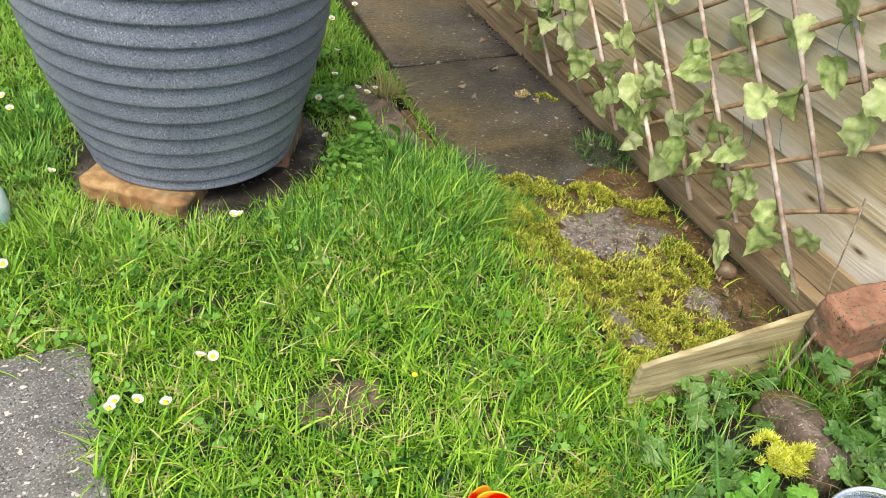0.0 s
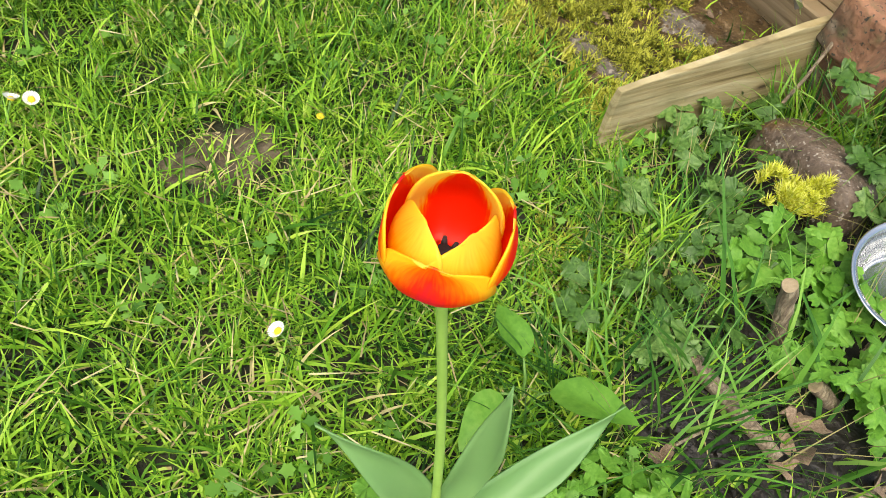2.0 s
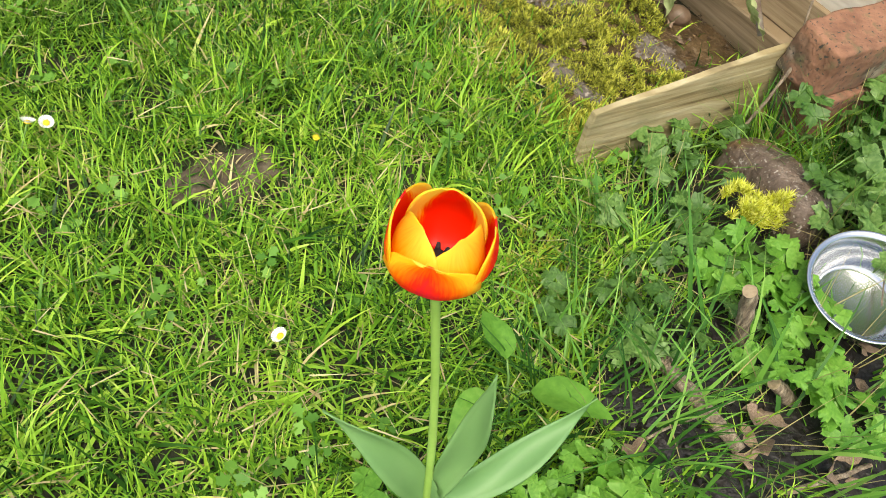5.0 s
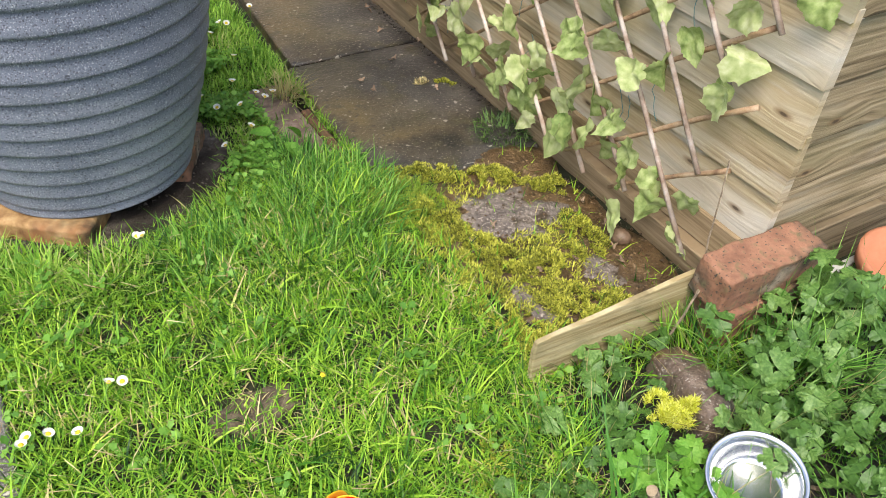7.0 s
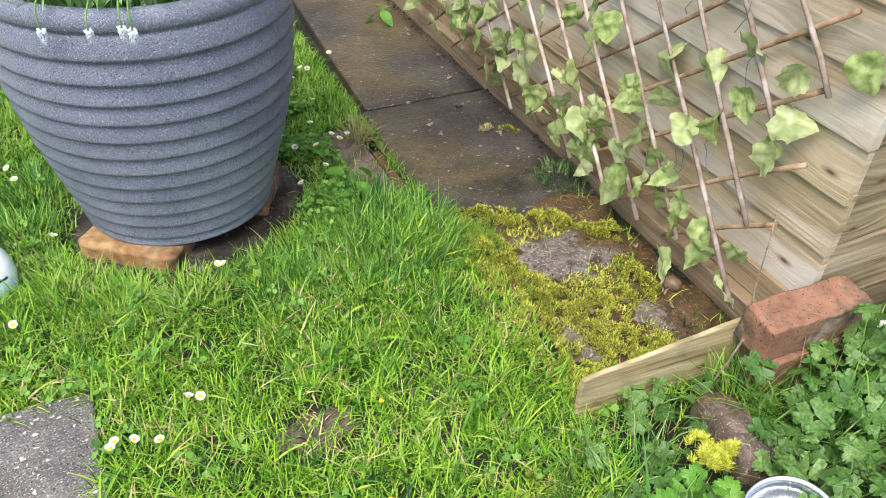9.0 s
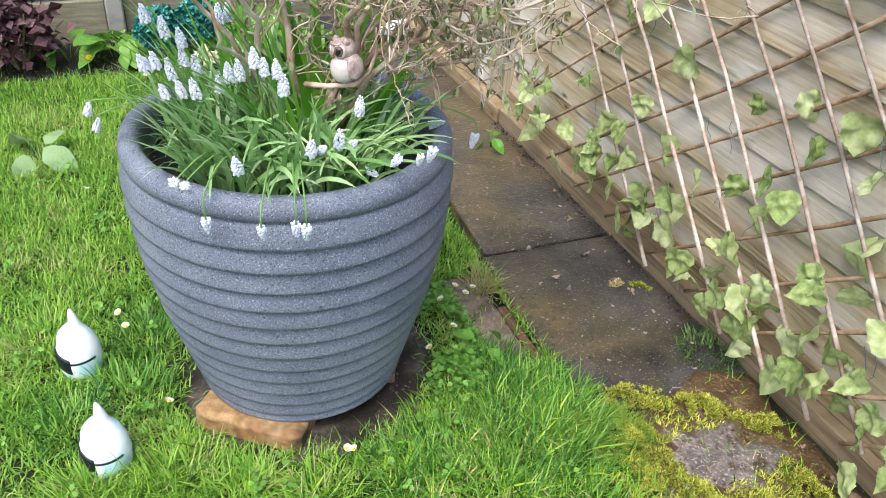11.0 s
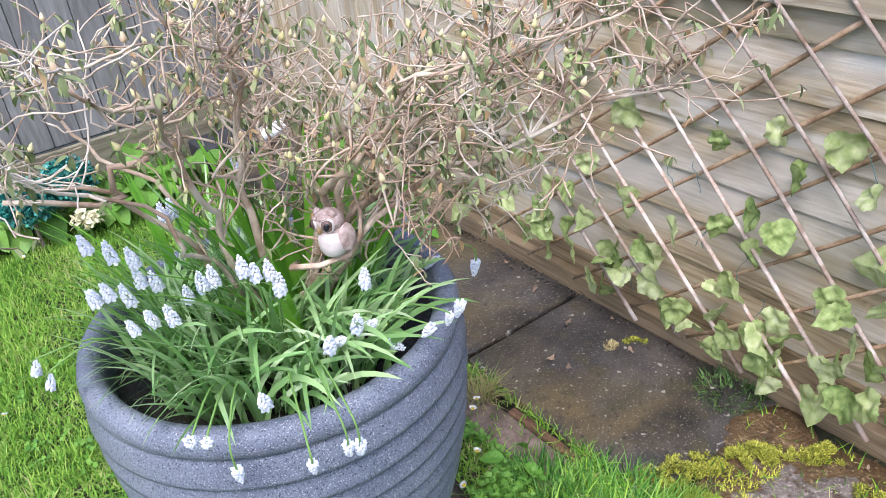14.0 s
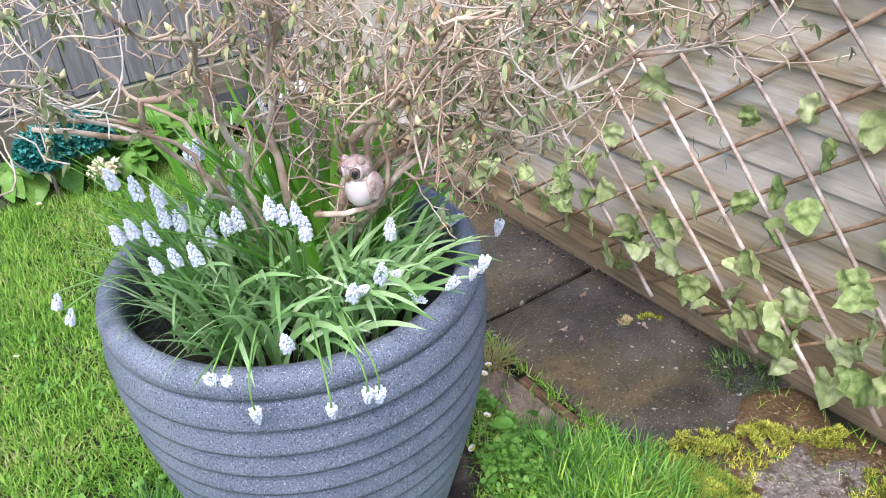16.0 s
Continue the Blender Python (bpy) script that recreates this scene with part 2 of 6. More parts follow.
def timber(name, along, across, stops, stain, vary=0.16):
    """Sawn softwood: long grain that bends round small knots, with weather stains."""
    m, t, n, l, b = nodes_of(name)

    def calc(op, a, c, d=None):
        q = n.new("ShaderNodeMath")
        q.operation = op
        for k, v in enumerate((a, c, d)):
            if isinstance(v, (int, float)):
                q.inputs[k].default_value = v
            elif v is not None:
                l.new(v, q.inputs[k])
        return q.outputs[0]

    def fade(v, a, c, lo, hi):
        q = n.new("ShaderNodeMapRange")
        for k, x in zip(("From Min", "From Max", "To Min", "To Max"), (a, c, lo, hi)):
            q.inputs[k].default_value = x
        l.new(v, q.inputs["Value"])
        return q.outputs[0]

    def blend(f, a, c):
        q = n.new("ShaderNodeMix")
        q.data_type = "RGBA"
        l.new(f, q.inputs[0])
        l.new(a, q.inputs[6])
        q.inputs[7].default_value = (*c, 1)
        return q.outputs[2]

    def cloud(a, c, detail=4.0):
        v = n.new("ShaderNodeCombineXYZ")
        l.new(a, v.inputs[0])
        l.new(c, v.inputs[1])
        q = n.new("ShaderNodeTexNoise")
        q.inputs["Scale"].default_value, q.inputs["Detail"].default_value, q.inputs["Roughness"].default_value = 1.0, detail, 0.6
        l.new(v.outputs[0], q.inputs["Vector"])
        return q.outputs["Fac"]

    sep = n.new("ShaderNodeSeparateXYZ")
    l.new(n.new("ShaderNodeTexCoord").outputs["Object"], sep.inputs[0])
    luck = n.new("ShaderNodeObjectInfo").outputs["Random"]
    a = calc("MULTIPLY_ADD", luck, 31.0, sep.outputs[along])
    c = calc("MULTIPLY_ADD", luck, 17.0, sep.outputs[across])
    cell = n.new("ShaderNodeCombineXYZ")
    l.new(calc("MULTIPLY", a, 2.4), cell.inputs[0])
    l.new(calc("MULTIPLY", c, 7.0), cell.inputs[1])
    knot = n.new("ShaderNodeTexVoronoi")
    knot.voronoi_dimensions = "2D"
    knot.inputs["Scale"].default_value = 1.0
    l.new(cell.outputs[0], knot.inputs["Vector"])
    far = knot.outputs["Distance"]
    bent = calc("ADD", calc("MULTIPLY", c, 120.0), fade(far, 0.0, 0.2, 1.9, 0.0))
    grain = cloud(calc("MULTIPLY", a, 4.2), bent, 6.0)
    broad = cloud(calc("MULTIPLY", a, 3.0), calc("MULTIPLY", bent, 0.2), 3.0)
    ramp = n.new("ShaderNodeValToRGB")
    e = ramp.color_ramp.elements
    while len(e) < len(stops):
        e.new(0.5)
    for k, (p, col) in enumerate(stops):
        e[k].position, e[k].color = p, (*col, 1)
    l.new(calc("ADD", calc("MULTIPLY", grain, 0.62), calc("MULTIPLY", broad, 0.38)), ramp.inputs[0])
    colour = ramp.outputs[0]
    for col, fa, fc, lo, hi, most in stain:
        colour = blend(fade(cloud(calc("MULTIPLY", a, fa), calc("MULTIPLY", c, fc)), lo, hi, 0.0, most), colour, col)
    colour = blend(fade(far, 0.028, 0.055, 0.6, 0.0), colour, (0.15, 0.09, 0.042))
    colour = blend(fade(far, 0.012, 0.026, 0.8, 0.0), colour, (0.035, 0.022, 0.012))
    hs = n.new("ShaderNodeHueSaturation")
    l.new(fade(luck, 0.0, 1.0, 1 - vary, 1 + vary), hs.inputs["Value"])
    l.new(colour, hs.inputs["Color"])
    l.new(hs.outputs[0], b.inputs["Base Color"])
    b.inputs["Roughness"].default_value, b.inputs["Specular IOR Level"].default_value = 0.75, 0.3
    bp = n.new("ShaderNodeBump")
    bp.inputs["Strength"].default_value, bp.inputs["Distance"].default_value = 0.7, 0.003
    l.new(grain, bp.inputs["Height"])
    l.new(bp.outputs[0], b.inputs["Normal"])
    return m


WOOD = [(0.30, (0.13, 0.09, 0.045)), (0.42, (0.29, 0.222, 0.13)), (0.53, (0.39, 0.31, 0.195)), (0.68, (0.49, 0.405, 0.275))]
STAIN = [((0.52, 0.49, 0.44), 1.6, 7.0, 0.43, 0.60, 0.72), ((0.17, 0.15, 0.06), 2.2, 5.0, 0.52, 0.72, 0.7), ((0.64, 0.62, 0.58), 2.2, 13.0, 0.56, 0.70, 0.7)]
M_PLANK = timber("weathered_softwood", 1, 2, WOOD, STAIN)
# Cross grain, olive-brown and darkened: the shed front's shade is put into this colour.
M_PLANK_X = timber("weathered_softwood_cross_shaded", 0, 2, [(0.34, (0.04, 0.028, 0.014)), (0.43, (0.15, 0.112, 0.062)), (0.52, (0.27, 0.21, 0.125)), (0.62, (0.39, 0.315, 0.205))], [((0.16, 0.15, 0.075), 1.6, 5.0, 0.5, 0.7, 0.7), ((0.34, 0.315, 0.25), 2.0, 9.0, 0.55, 0.7, 0.6)])
# Browner, darker plank wood for the foot of the long side.
M_BROWN_Y = timber("brown_softwood", 1, 2, [(0.30, (0.085, 0.055, 0.028)), (0.42, (0.20, 0.142, 0.08)), (0.53, (0.30, 0.222, 0.135)), (0.68, (0.38, 0.295, 0.19))], [((0.10, 0.075, 0.03), 2.0, 9.0, 0.5, 0.7, 0.7)])
# Front plank's copy, darker still: the shadow below the shed front is coloured in.
M_SHADED_X = timber("brown_softwood_cross_shaded", 0, 2, [(0.30, (0.04, 0.027, 0.014)), (0.42, (0.11, 0.08, 0.045)), (0.53, (0.19, 0.145, 0.085)), (0.68, (0.27, 0.21, 0.13))], [((0.06, 0.05, 0.024), 2.0, 9.0, 0.5, 0.7, 0.7)])
M_PLANK_Z = timber("weathered_softwood_upright", 2, 1, WOOD, STAIN)
M_EDGE = timber("sawn_softwood", 0, 2, [(0.30, (0.13, 0.09, 0.035)), (0.41, (0.29, 0.22, 0.105)), (0.52, (0.43, 0.355, 0.195)), (0.64, (0.56, 0.48, 0.31))], [((0.20, 0.18, 0.09), 7.0, 12.0, 0.52, 0.68, 0.7), ((0.10, 0.075, 0.035), 9.0, 20.0, 0.6, 0.7, 0.7)])
M_POT = surface("speckled_grey_resin", [(0.35, (0.112, 0.126, 0.168)), (0.65, (0.165, 0.181, 0.228))], 7, 0.5, 8, 0.9, 420, speck=[((0.36, 0.38, 0.42), 500, 0.60, 0.69), ((0.045, 0.05, 0.066), 430, 0.575, 0.67)], second=[((0.20, 0.215, 0.255), 3.0, 0.5, 0.7)], bump_dist=0.001)
M_BRICK = surface("red_brick", [(0.35, (0.165, 0.078, 0.046)), (0.55, (0.30, 0.150, 0.090)), (0.75, (0.42, 0.27, 0.19))], 14, 0.9, 8, 1.0, 120, second=[((0.065, 0.052, 0.034), 11, 0.50, 0.64), ((0.13, 0.11, 0.055), 60, 0.55, 0.72), ((0.52, 0.42, 0.33), 9, 0.60, 0.75)], speck=[((0.05, 0.045, 0.035), 170, 0.62, 0.72)], bump_dist=0.003)
M_BRICK_Y = surface("buff_brick", [(0.35, (0.15, 0.07, 0.025)), (0.52, (0.31, 0.19, 0.08)), (0.72, (0.46, 0.34, 0.18))], 22, 0.8, 8, 0.9, 100, second=[((0.05, 0.038, 0.02), 13, 0.56, 0.7), ((0.26, 0.11, 0.04), 9, 0.55, 0.72)], bump_dist=0.002)
M_CONCRETE = surface("rough_concrete", [(0.35, (0.08, 0.073, 0.068)), (0.6, (0.165, 0.155, 0.145))], 18, 0.85, 9, 1.0, 200, speck=[((0.27, 0.26, 0.24), 300, 0.56, 0.68), ((0.05, 0.045, 0.04), 240, 0.58, 0.7), ((0.44, 0.40, 0.35), 95, 0.68, 0.71)], second=[((0.09, 0.085, 0.06), 5, 0.5, 0.7)], bump_dist=0.003)
M_BASE = surface("dark_concrete", [(0.35, (0.035, 0.027, 0.021)), (0.55, (0.11, 0.09, 0.073)), (0.72, (0.23, 0.20, 0.17))], 40, 0.85, 8, 0.9, 130, second=[((0.016, 0.011, 0.007), 4.5, 0.42, 0.58)], bump_dist=0.004)
M_FENCE = surface("fence_board", [(0.3, (0.13, 0.115, 0.075)), (0.55, (0.22, 0.2, 0.135)), (0.75, (0.3, 0.28, 0.2))], 8, 0.85, 6, 0.4, 40, stretch=(1, 6, 8), vary=0.1)
M_FENCE_Z = surface("fence_slat", [(0.3, (0.11, 0.105, 0.1)), (0.55, (0.19, 0.185, 0.18)), (0.75, (0.26, 0.255, 0.25))], 8, 0.85, 6, 0.4, 40, stretch=(8, 6, 0.8), vary=0.12)
M_POST = surface("concrete_post", [(0.35, (0.22, 0.205, 0.19)), (0.65, (0.34, 0.32, 0.3))], 14, 0.85, 6, 0.4, 120)
M_ROD = surface("willow_rod", [(0.3, (0.19, 0.115, 0.07)), (0.48, (0.33, 0.25, 0.20)), (0.66, (0.52, 0.46, 0.41))], 26, 0.65, 5, 0.4, 90, vary=0.28)
M_ROD_DARK = surface("brown_willow_rod", [(0.3, (0.13, 0.075, 0.04)), (0.48, (0.27, 0.175, 0.10)), (0.7, (0.42, 0.31, 0.21))], 30, 0.65, 5, 0.5, 90, vary=0.22)


# ---- ground ----
def lawn_height(x, y):
    s = min(1, max(0, (1.15 - y) / 0.5))
    return 0.007 * s * s * (3 - 2 * s) * (1 if x < 0.72 else 0.6)


def ground():
    xs = np.concatenate([[-400, -60, -12, -4, -2], np.linspace(-1.4, 1.6, 121), [2.5, 5, 12, 60, 400]])
    ys = np.concatenate([[-400, -60, -12, -4, -1.5], np.linspace(-0.6, 3.6, 141), [5, 12, 60, 400]])
    v = []
    for y in ys:
        for x in xs:
            z = lawn_height(x, y) - 0.004
            if -1.4 < x < 1.05 and -0.6 < y < 3.3:
                z += 0.006 * noise.noise(Vector((x * 5, y * 5, 0))) + 0.003 * noise.noise(Vector((x * 19, y * 19, 3)))
            if 0.62 < x < 1.09 and 0.62 < y < 1.2:
                z = -0.004 + 0.004 * noise.noise(Vector((x * 25, y * 25, 1)))
            if x > 0.56 and y > 1.12:
                z = -0.03
            v.append((x, y, z))
    w = len(xs)
    f = [(j * w + i, j * w + i + 1, (j + 1) * w + i + 1, (j + 1) * w + i) for j in range(len(ys) - 1) for i in range(w - 1)]
    return tagged(link_mesh("ground", v, f, M_TURF, True), "garden earth under the turf, near-black for the shade between blades", "ground", kind="structure")


ground()


M_STRIP = surface("slot_brown", [(0.3, (0.05, 0.025, 0.012)), (0.6, (0.16, 0.085, 0.045)), (0.8, (0.25, 0.15, 0.09))], 30, 0.85, 6, 0.8, 120, stretch=(4, 1, 1))
M_STONE = surface("brown_edging", [(0.3, (0.085, 0.058, 0.042)), (0.55, (0.20, 0.142, 0.108)), (0.75, (0.36, 0.28, 0.235))], 30, 0.8, 9, 1.0, 140, second=[((0.06, 0.05, 0.03), 14, 0.52, 0.68)], bump_dist=0.004)


# ---- paving ----
def slab(x0, x1, y0, y1, z, tag, mat=M_SLAB, taper=0.0, name="pavement"):
    bm = bmesh.new()
    box(bm, x0, x1, y0, y1, z - 0.05, z, 0.006, 2)
    for v in bm.verts:
        if v.co.x < (x0 + x1) / 2:
            v.co.x += taper * (v.co.y - y0) / (y1 - y0)
    bmesh.ops.subdivide_edges(bm, edges=[e for e in bm.edges if e.calc_length() > 0.2], cuts=6, use_grid_fill=True)
    roughen(bm, 0.002, 14, x0 * 7 + y0)
    return tagged(bm_object(name, bm, mat, True), tag, "paving slab", "paving slabs", "structure")


slab(0.700, 1.082, 1.12, 1.659, 0.004, "dark wet concrete slab along the shed", taper=0.02)
slab(0.735, 1.082, 1.673, 2.755, 0.002, "dark wet concrete slab along the shed", taper=0.06)
slab(0.80, 1.082, 2.767, 3.28, 0.002, "dark wet concrete slab by the fence")
slab(-0.50, -0.012, 0.60, 0.945, 0.016, "grey concrete slab sunk in the lawn", M_CONCRETE)
slab(0.585, 0.672, 1.27, 1.60, 0.004, "narrow brown edging stone in the grass", M_STONE, name="edging_stone")
v, f = lathe([(0.0, 0.005), (0.14, 0.005), (0.2, 0.004), (0.235, 0.001), (0.255, -0.006), (0.255, -0.03)][::-1], 64)
v = [Vector((p[0], p[1], p[2] + 0.004 * noise.noise(Vector((p[0] * 30, p[1] * 30, 4))))) for p in v]
base = link_mesh("pavement", v, f, M_BASE, True)
base.location = (0.245, 1.405, 0)
tagged(base, "rough dark concrete base under the planter", "paving", kind="structure")


# ---- shed ----
def shed():
    root = thing("shed", (0, 0, 0), "low weathered wooden shed clad in overlapping boards", "shed", kind="structure")
    X, Y0, Y1, XE = 1.128, 0.586, 2.35, 2.4

    def board(along, lo, hi, z0, z1, proud, back):
        # one feathered board: thick lower edge, thin upper edge
        bm = bmesh.new()
        n = 8
        rows = []
        for i in range(n + 1):
            a = lo + (hi - lo) * i / n
            w = 0.0015 * noise.noise(Vector((a * 4, z0 * 30, along)))
            sec = [(proud + w, z0 + w), (proud + w, z0 + 0.004), (back - 0.004 + w, z1), (back + 0.006, z1), (back + 0.006, z0)]
            rows.append([bm.verts.new((p, a, z) if along == 0 else (a, p, z)) for p, z in sec])
        for r, q in zip(rows, rows[1:]):
            for k in range(5):
                bm.faces.new((r[k], r[(k + 1) % 5], q[(k + 1) % 5], q[k]))
        bm.faces.new(rows[0])
        bm.faces.new(rows[-1][::-1])
        bmesh.ops.recalc_face_normals(bm, faces=bm.faces[:])
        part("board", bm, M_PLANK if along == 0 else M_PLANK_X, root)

    bm = box(bmesh.new(), 1.1235, 1.16, 0.5815, 0.62, 0.0, 0.82)
    part("corner_post", bm, M_PLANK_Z, root)
    z, row = 0.112, 0
    while z < 0.78:
        top = min(z + 0.118, 0.822)
        board(0, Y0 - 0.0135 - 0.0022 * (row % 2), Y1, z, top, X - 0.013, X + 0.001 * (row % 2))
        board(1, X - 0.001 + 0.002 * (row % 2), XE, z + 0.004, top, Y0 - 0.013, Y0 + 0.001 * (row % 2))
        row += 1
        z += 0.1
    for x0, x1, y0, y1, z0, z1, wood in ((1.084, 1.128, 0.61, 2.35, -0.03, 0.052, M_BROWN_Y), (1.108, 1.128, 0.588, 2.35, 0.052, 0.113, M_BROWN_Y), (1.12, 2.4, 0.562, 0.586, -0.03, 0.113, M_SHADED_X)):
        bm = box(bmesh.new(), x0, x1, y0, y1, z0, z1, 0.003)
        part("base_plank", bm, wood, root, "brown base plank")
    bm = box(bmesh.new(), 1.135, 2.4, 0.595, 3.28, -0.02, 0.866)
    part("wall", bm, M_PLANK, root)
    bm = box(bmesh.new(), 1.100, 1.1165, 0.586, 2.35, 0.768, 0.822, 0.003)
    part("rail", bm, M_PLANK, root)
    for k in range(9):
        y0 = 0.54 + 0.305 * k
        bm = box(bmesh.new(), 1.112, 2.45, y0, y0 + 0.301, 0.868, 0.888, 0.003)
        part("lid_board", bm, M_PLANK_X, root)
    bm = box(bmesh.new(), 1.092, 1.110, 0.545, 3.28, 0.834, 0.89, 0.003)
    part("lid_edge", bm, M_PLANK, root)
    bm = box(bmesh.new(), 1.112, 1.134, 2.352, 2.40, 0.0, 0.86, 0.003)
    part("door_post", bm, M_PLANK_Z, root)
    y = 2.404
    while y < 3.25:
        bm = box(bmesh.new(), 1.114, 1.131, y, y + 0.096, 0.06, 0.85, 0.003)
        part("door_board", bm, M_PLANK_Z, root)
        y += 0.1
    bm = box(bmesh.new(), 1.078, 1.13, 2.36, 3.28, -0.02, 0.05, 0.004)
    part("threshold", bm, M_BROWN_Y, root)


shed()


# ---- fence ----
def fence():
    root = thing("fence", (0, 3.36, 0), "weathered garden fence with concrete posts and gravel boards", "fence", kind="structure")
    for k in range(-4, 3):
        x = -0.01 + 1.2 * k
        bm = box(bmesh.new(), x - 0.03, x + 0.03, -0.045, 0.03, -0.1, 1.5, 0.006)
        part("post", bm, M_POST, root, "grey concrete post")
        bm = box(bmesh.new(), x + 0.03, x + 1.17, -0.012, 0.02, -0.05, 0.16, 0.005)
        part("gravel_board", bm, M_FENCE, root)
        z = 0.17
        bx = x + 0.03
        while bx < x + 1.16:
            bm = box(bmesh.new(), bx, min(bx + 0.092, x + 1.17), -0.006, 0.012, z, 1.45, 0.002)
            part("slat", bm, M_FENCE_Z, root)
            bx += 0.095


fence()


# ---- planter ----
POT = (0.223, 1.415)


def planter():
    root = thing("planter", (*POT, 0.036), "large ribbed dark grey speckled planter raised on bricks", "planter")
    zk = [0.0, 0.09, 0.19, 0.29, 0.39, 0.44]
    rk = [0.183, 0.208, 0.236, 0.256, 0.265, 0.266]
    prof = [(0.0, 0.0), (0.165, 0.0), (0.178, 0.003)]
    edges = [0.004, 0.024, 0.057, 0.090, 0.125, 0.160, 0.195, 0.231, 0.267, 0.303, 0.339, 0.377, 0.418, 0.463]
    for lo, hi in zip(edges, edges[1:]):     # each rib overhangs the one below
        for i in range(9):
            u = i / 9
            z = lo + (hi - lo) * u
            bulge = math.sin(math.pi * u ** 0.36) ** 0.75
            prof.append((float(np.interp(z, zk, rk)) - 0.0065 + 0.0095 * bulge, z))
    prof += [(0.2575, 0.463), (0.2615, 0.466), (0.2640, 0.472), (0.2640, 0.480), (0.2605, 0.490), (0.2530, 0.497), (0.2450, 0.499),
             (0.2360, 0.496), (0.2300, 0.488), (0.2265, 0.470), (0.222, 0.40)]
    v, f = lathe(prof, 128)
    under(link_mesh("pot_body", v, f, M_POT, True), root)
    v, f = lathe([(0.0, 0.435), (0.06, 0.437), (0.12, 0.435), (0.18, 0.438), (0.2255, 0.44)], 64)
    soil = link_mesh("soil", [Vector(p) + noise.noise_vector(Vector(p) * 40) * 0.007 for p in v], [q[::-1] for q in f], M_SOIL, True)
    under(soil, root, "dark crumbly potting soil")


planter()


# Added strip whose brown stands in for the dark open slot beside the slab.
bm = box(bmesh.new(), 0.676, 0.697, 1.255, 1.475, -0.03, 0.001, 0.003)
roughen(bm, 0.002, 30)
tagged(bm_object("timber_strip", bm, M_STRIP), "brown strip standing in for a dark slot in the paving joint", "timber", kind="structure")


def brick(place, turn, dims, mat, label, tilt=0.0, roll=0.0, worn=0.07):
    bm = grid_box(bmesh.new(), dims, 15, worn)
    roughen(bm, 0.0024, 26, place[0] * 9)
    roughen(bm, 0.0022, 95, place[1] * 5)
    ob = bm_object("brick", bm, mat, True)
    ob.matrix_basis = pose(*place, tilt, roll, turn)
    return tagged(ob, label, "brick")


brick((0.115, 1.300, 0.012), -38, (0.205, 0.105, 0.055), M_BRICK_Y, "buff worn brick under the grey planter", worn=0.30)
brick((0.382, 1.40, 0.012), 62, (0.165, 0.075, 0.055), M_BRICK, "red-brown worn brick under the grey planter")
brick((0.17, 1.55, 0.012), 25, (0.21, 0.1, 0.055), M_BRICK_Y, "buff brick behind under the grey planter")
brick((1.068, 0.532, 0.129), -2, (0.208, 0.070, 0.072), M_BRICK, "mossy red brick lying on another brick", tilt=4)
brick((1.085, 0.528, 0.060), 1, (0.21, 0.075, 0.066), M_BRICK, "red brick in the ground by the shed corner")
brick((1.08, 0.525, -0.006), 0, (0.215, 0.08, 0.066), M_BRICK, "red brick half buried by the shed corner")

# ---- edging board ----
bm = grid_box(bmesh.new(), (0.306, 0.009, 0.13), 6, 0.08)
for v in bm.verts:
    v.co.z += 0.017 * v.co.x / 0.153 * (v.co.z > 0)
roughen(bm, 0.0015, 20)
edge = bm_object("edging_board", bm, M_EDGE, False)
edge.matrix_basis = pose(0.8315, 0.582, 0.043, 0, 0, -2.6)
tagged(edge, "pale sawn softwood offcut set on edge in the ground", "board")


# ---- trellis ----
def trellis_x(z):
    return min(1.03 + 0.14 * z, 1.102)


def trellis():
    root = thing("trellis", (0, 0, 0), "expanding willow rod trellis leaning on the shed wall", "trellis")

    def rod(y0, z0, y1, z1, off, seed, bark):
        pts, rad = [], []
        for i in range(9):
            t = i / 8
            y, z = y0 + (y1 - y0) * t, z0 + (z1 - z0) * t
            w = noise.noise_vector(Vector((seed * 3.7, t * 2.5, 0.5))) * 0.006
            pts.append((trellis_x(z) + off + w.x * 0.3, y + w.y, z + w.z))
            rad.append(0.0049 - 0.0012 * t + 0.0008 * noise.noise(Vector((seed, t * 9, 0))))
        part("rod", tube(bmesh.new(), pts, rad, 8), bark, root, smooth=True)

    steep = [(0.774, 0.966, 0.47), (0.923, 0.967, 0.355), (1.060, 0.98, 0.215), (1.192, 1.025, 0.07), (1.340, 1.06, 0.10), (1.500, 1.085, 0.07),
             (1.650, 1.15, 0.06), (1.812, 1.20, 0.07), (1.965, 1.22, 0.08), (2.11, 1.24, 0.06)]
    for k, (y6, run, zb) in enumerate(steep):
        zt = 0.80 if k < 7 else 0.74 - 0.12 * (k - 7)
        rod(y6 + (zb - 0.6) * run, zb, y6 + (zt - 0.6) * run, zt, -0.005, k, M_ROD)
    for k, c in enumerate((0.99, 0.869, 0.727, 0.596, 0.471, 0.346, 0.212, 0.09, -0.03, -0.165, -0.274)):
        ya = max(0.64 if c < -0.1 else 0.66, 1.3 - (0.79 - c) / 0.79)
        yb = min(1.3 + (c - 0.075) / 0.79, 2.17 - 0.05 * k)
        rod(ya, c - 0.79 * (ya - 1.3), yb, c - 0.79 * (yb - 1.3), 0.004, 40 + k, M_ROD_DARK)


trellis()


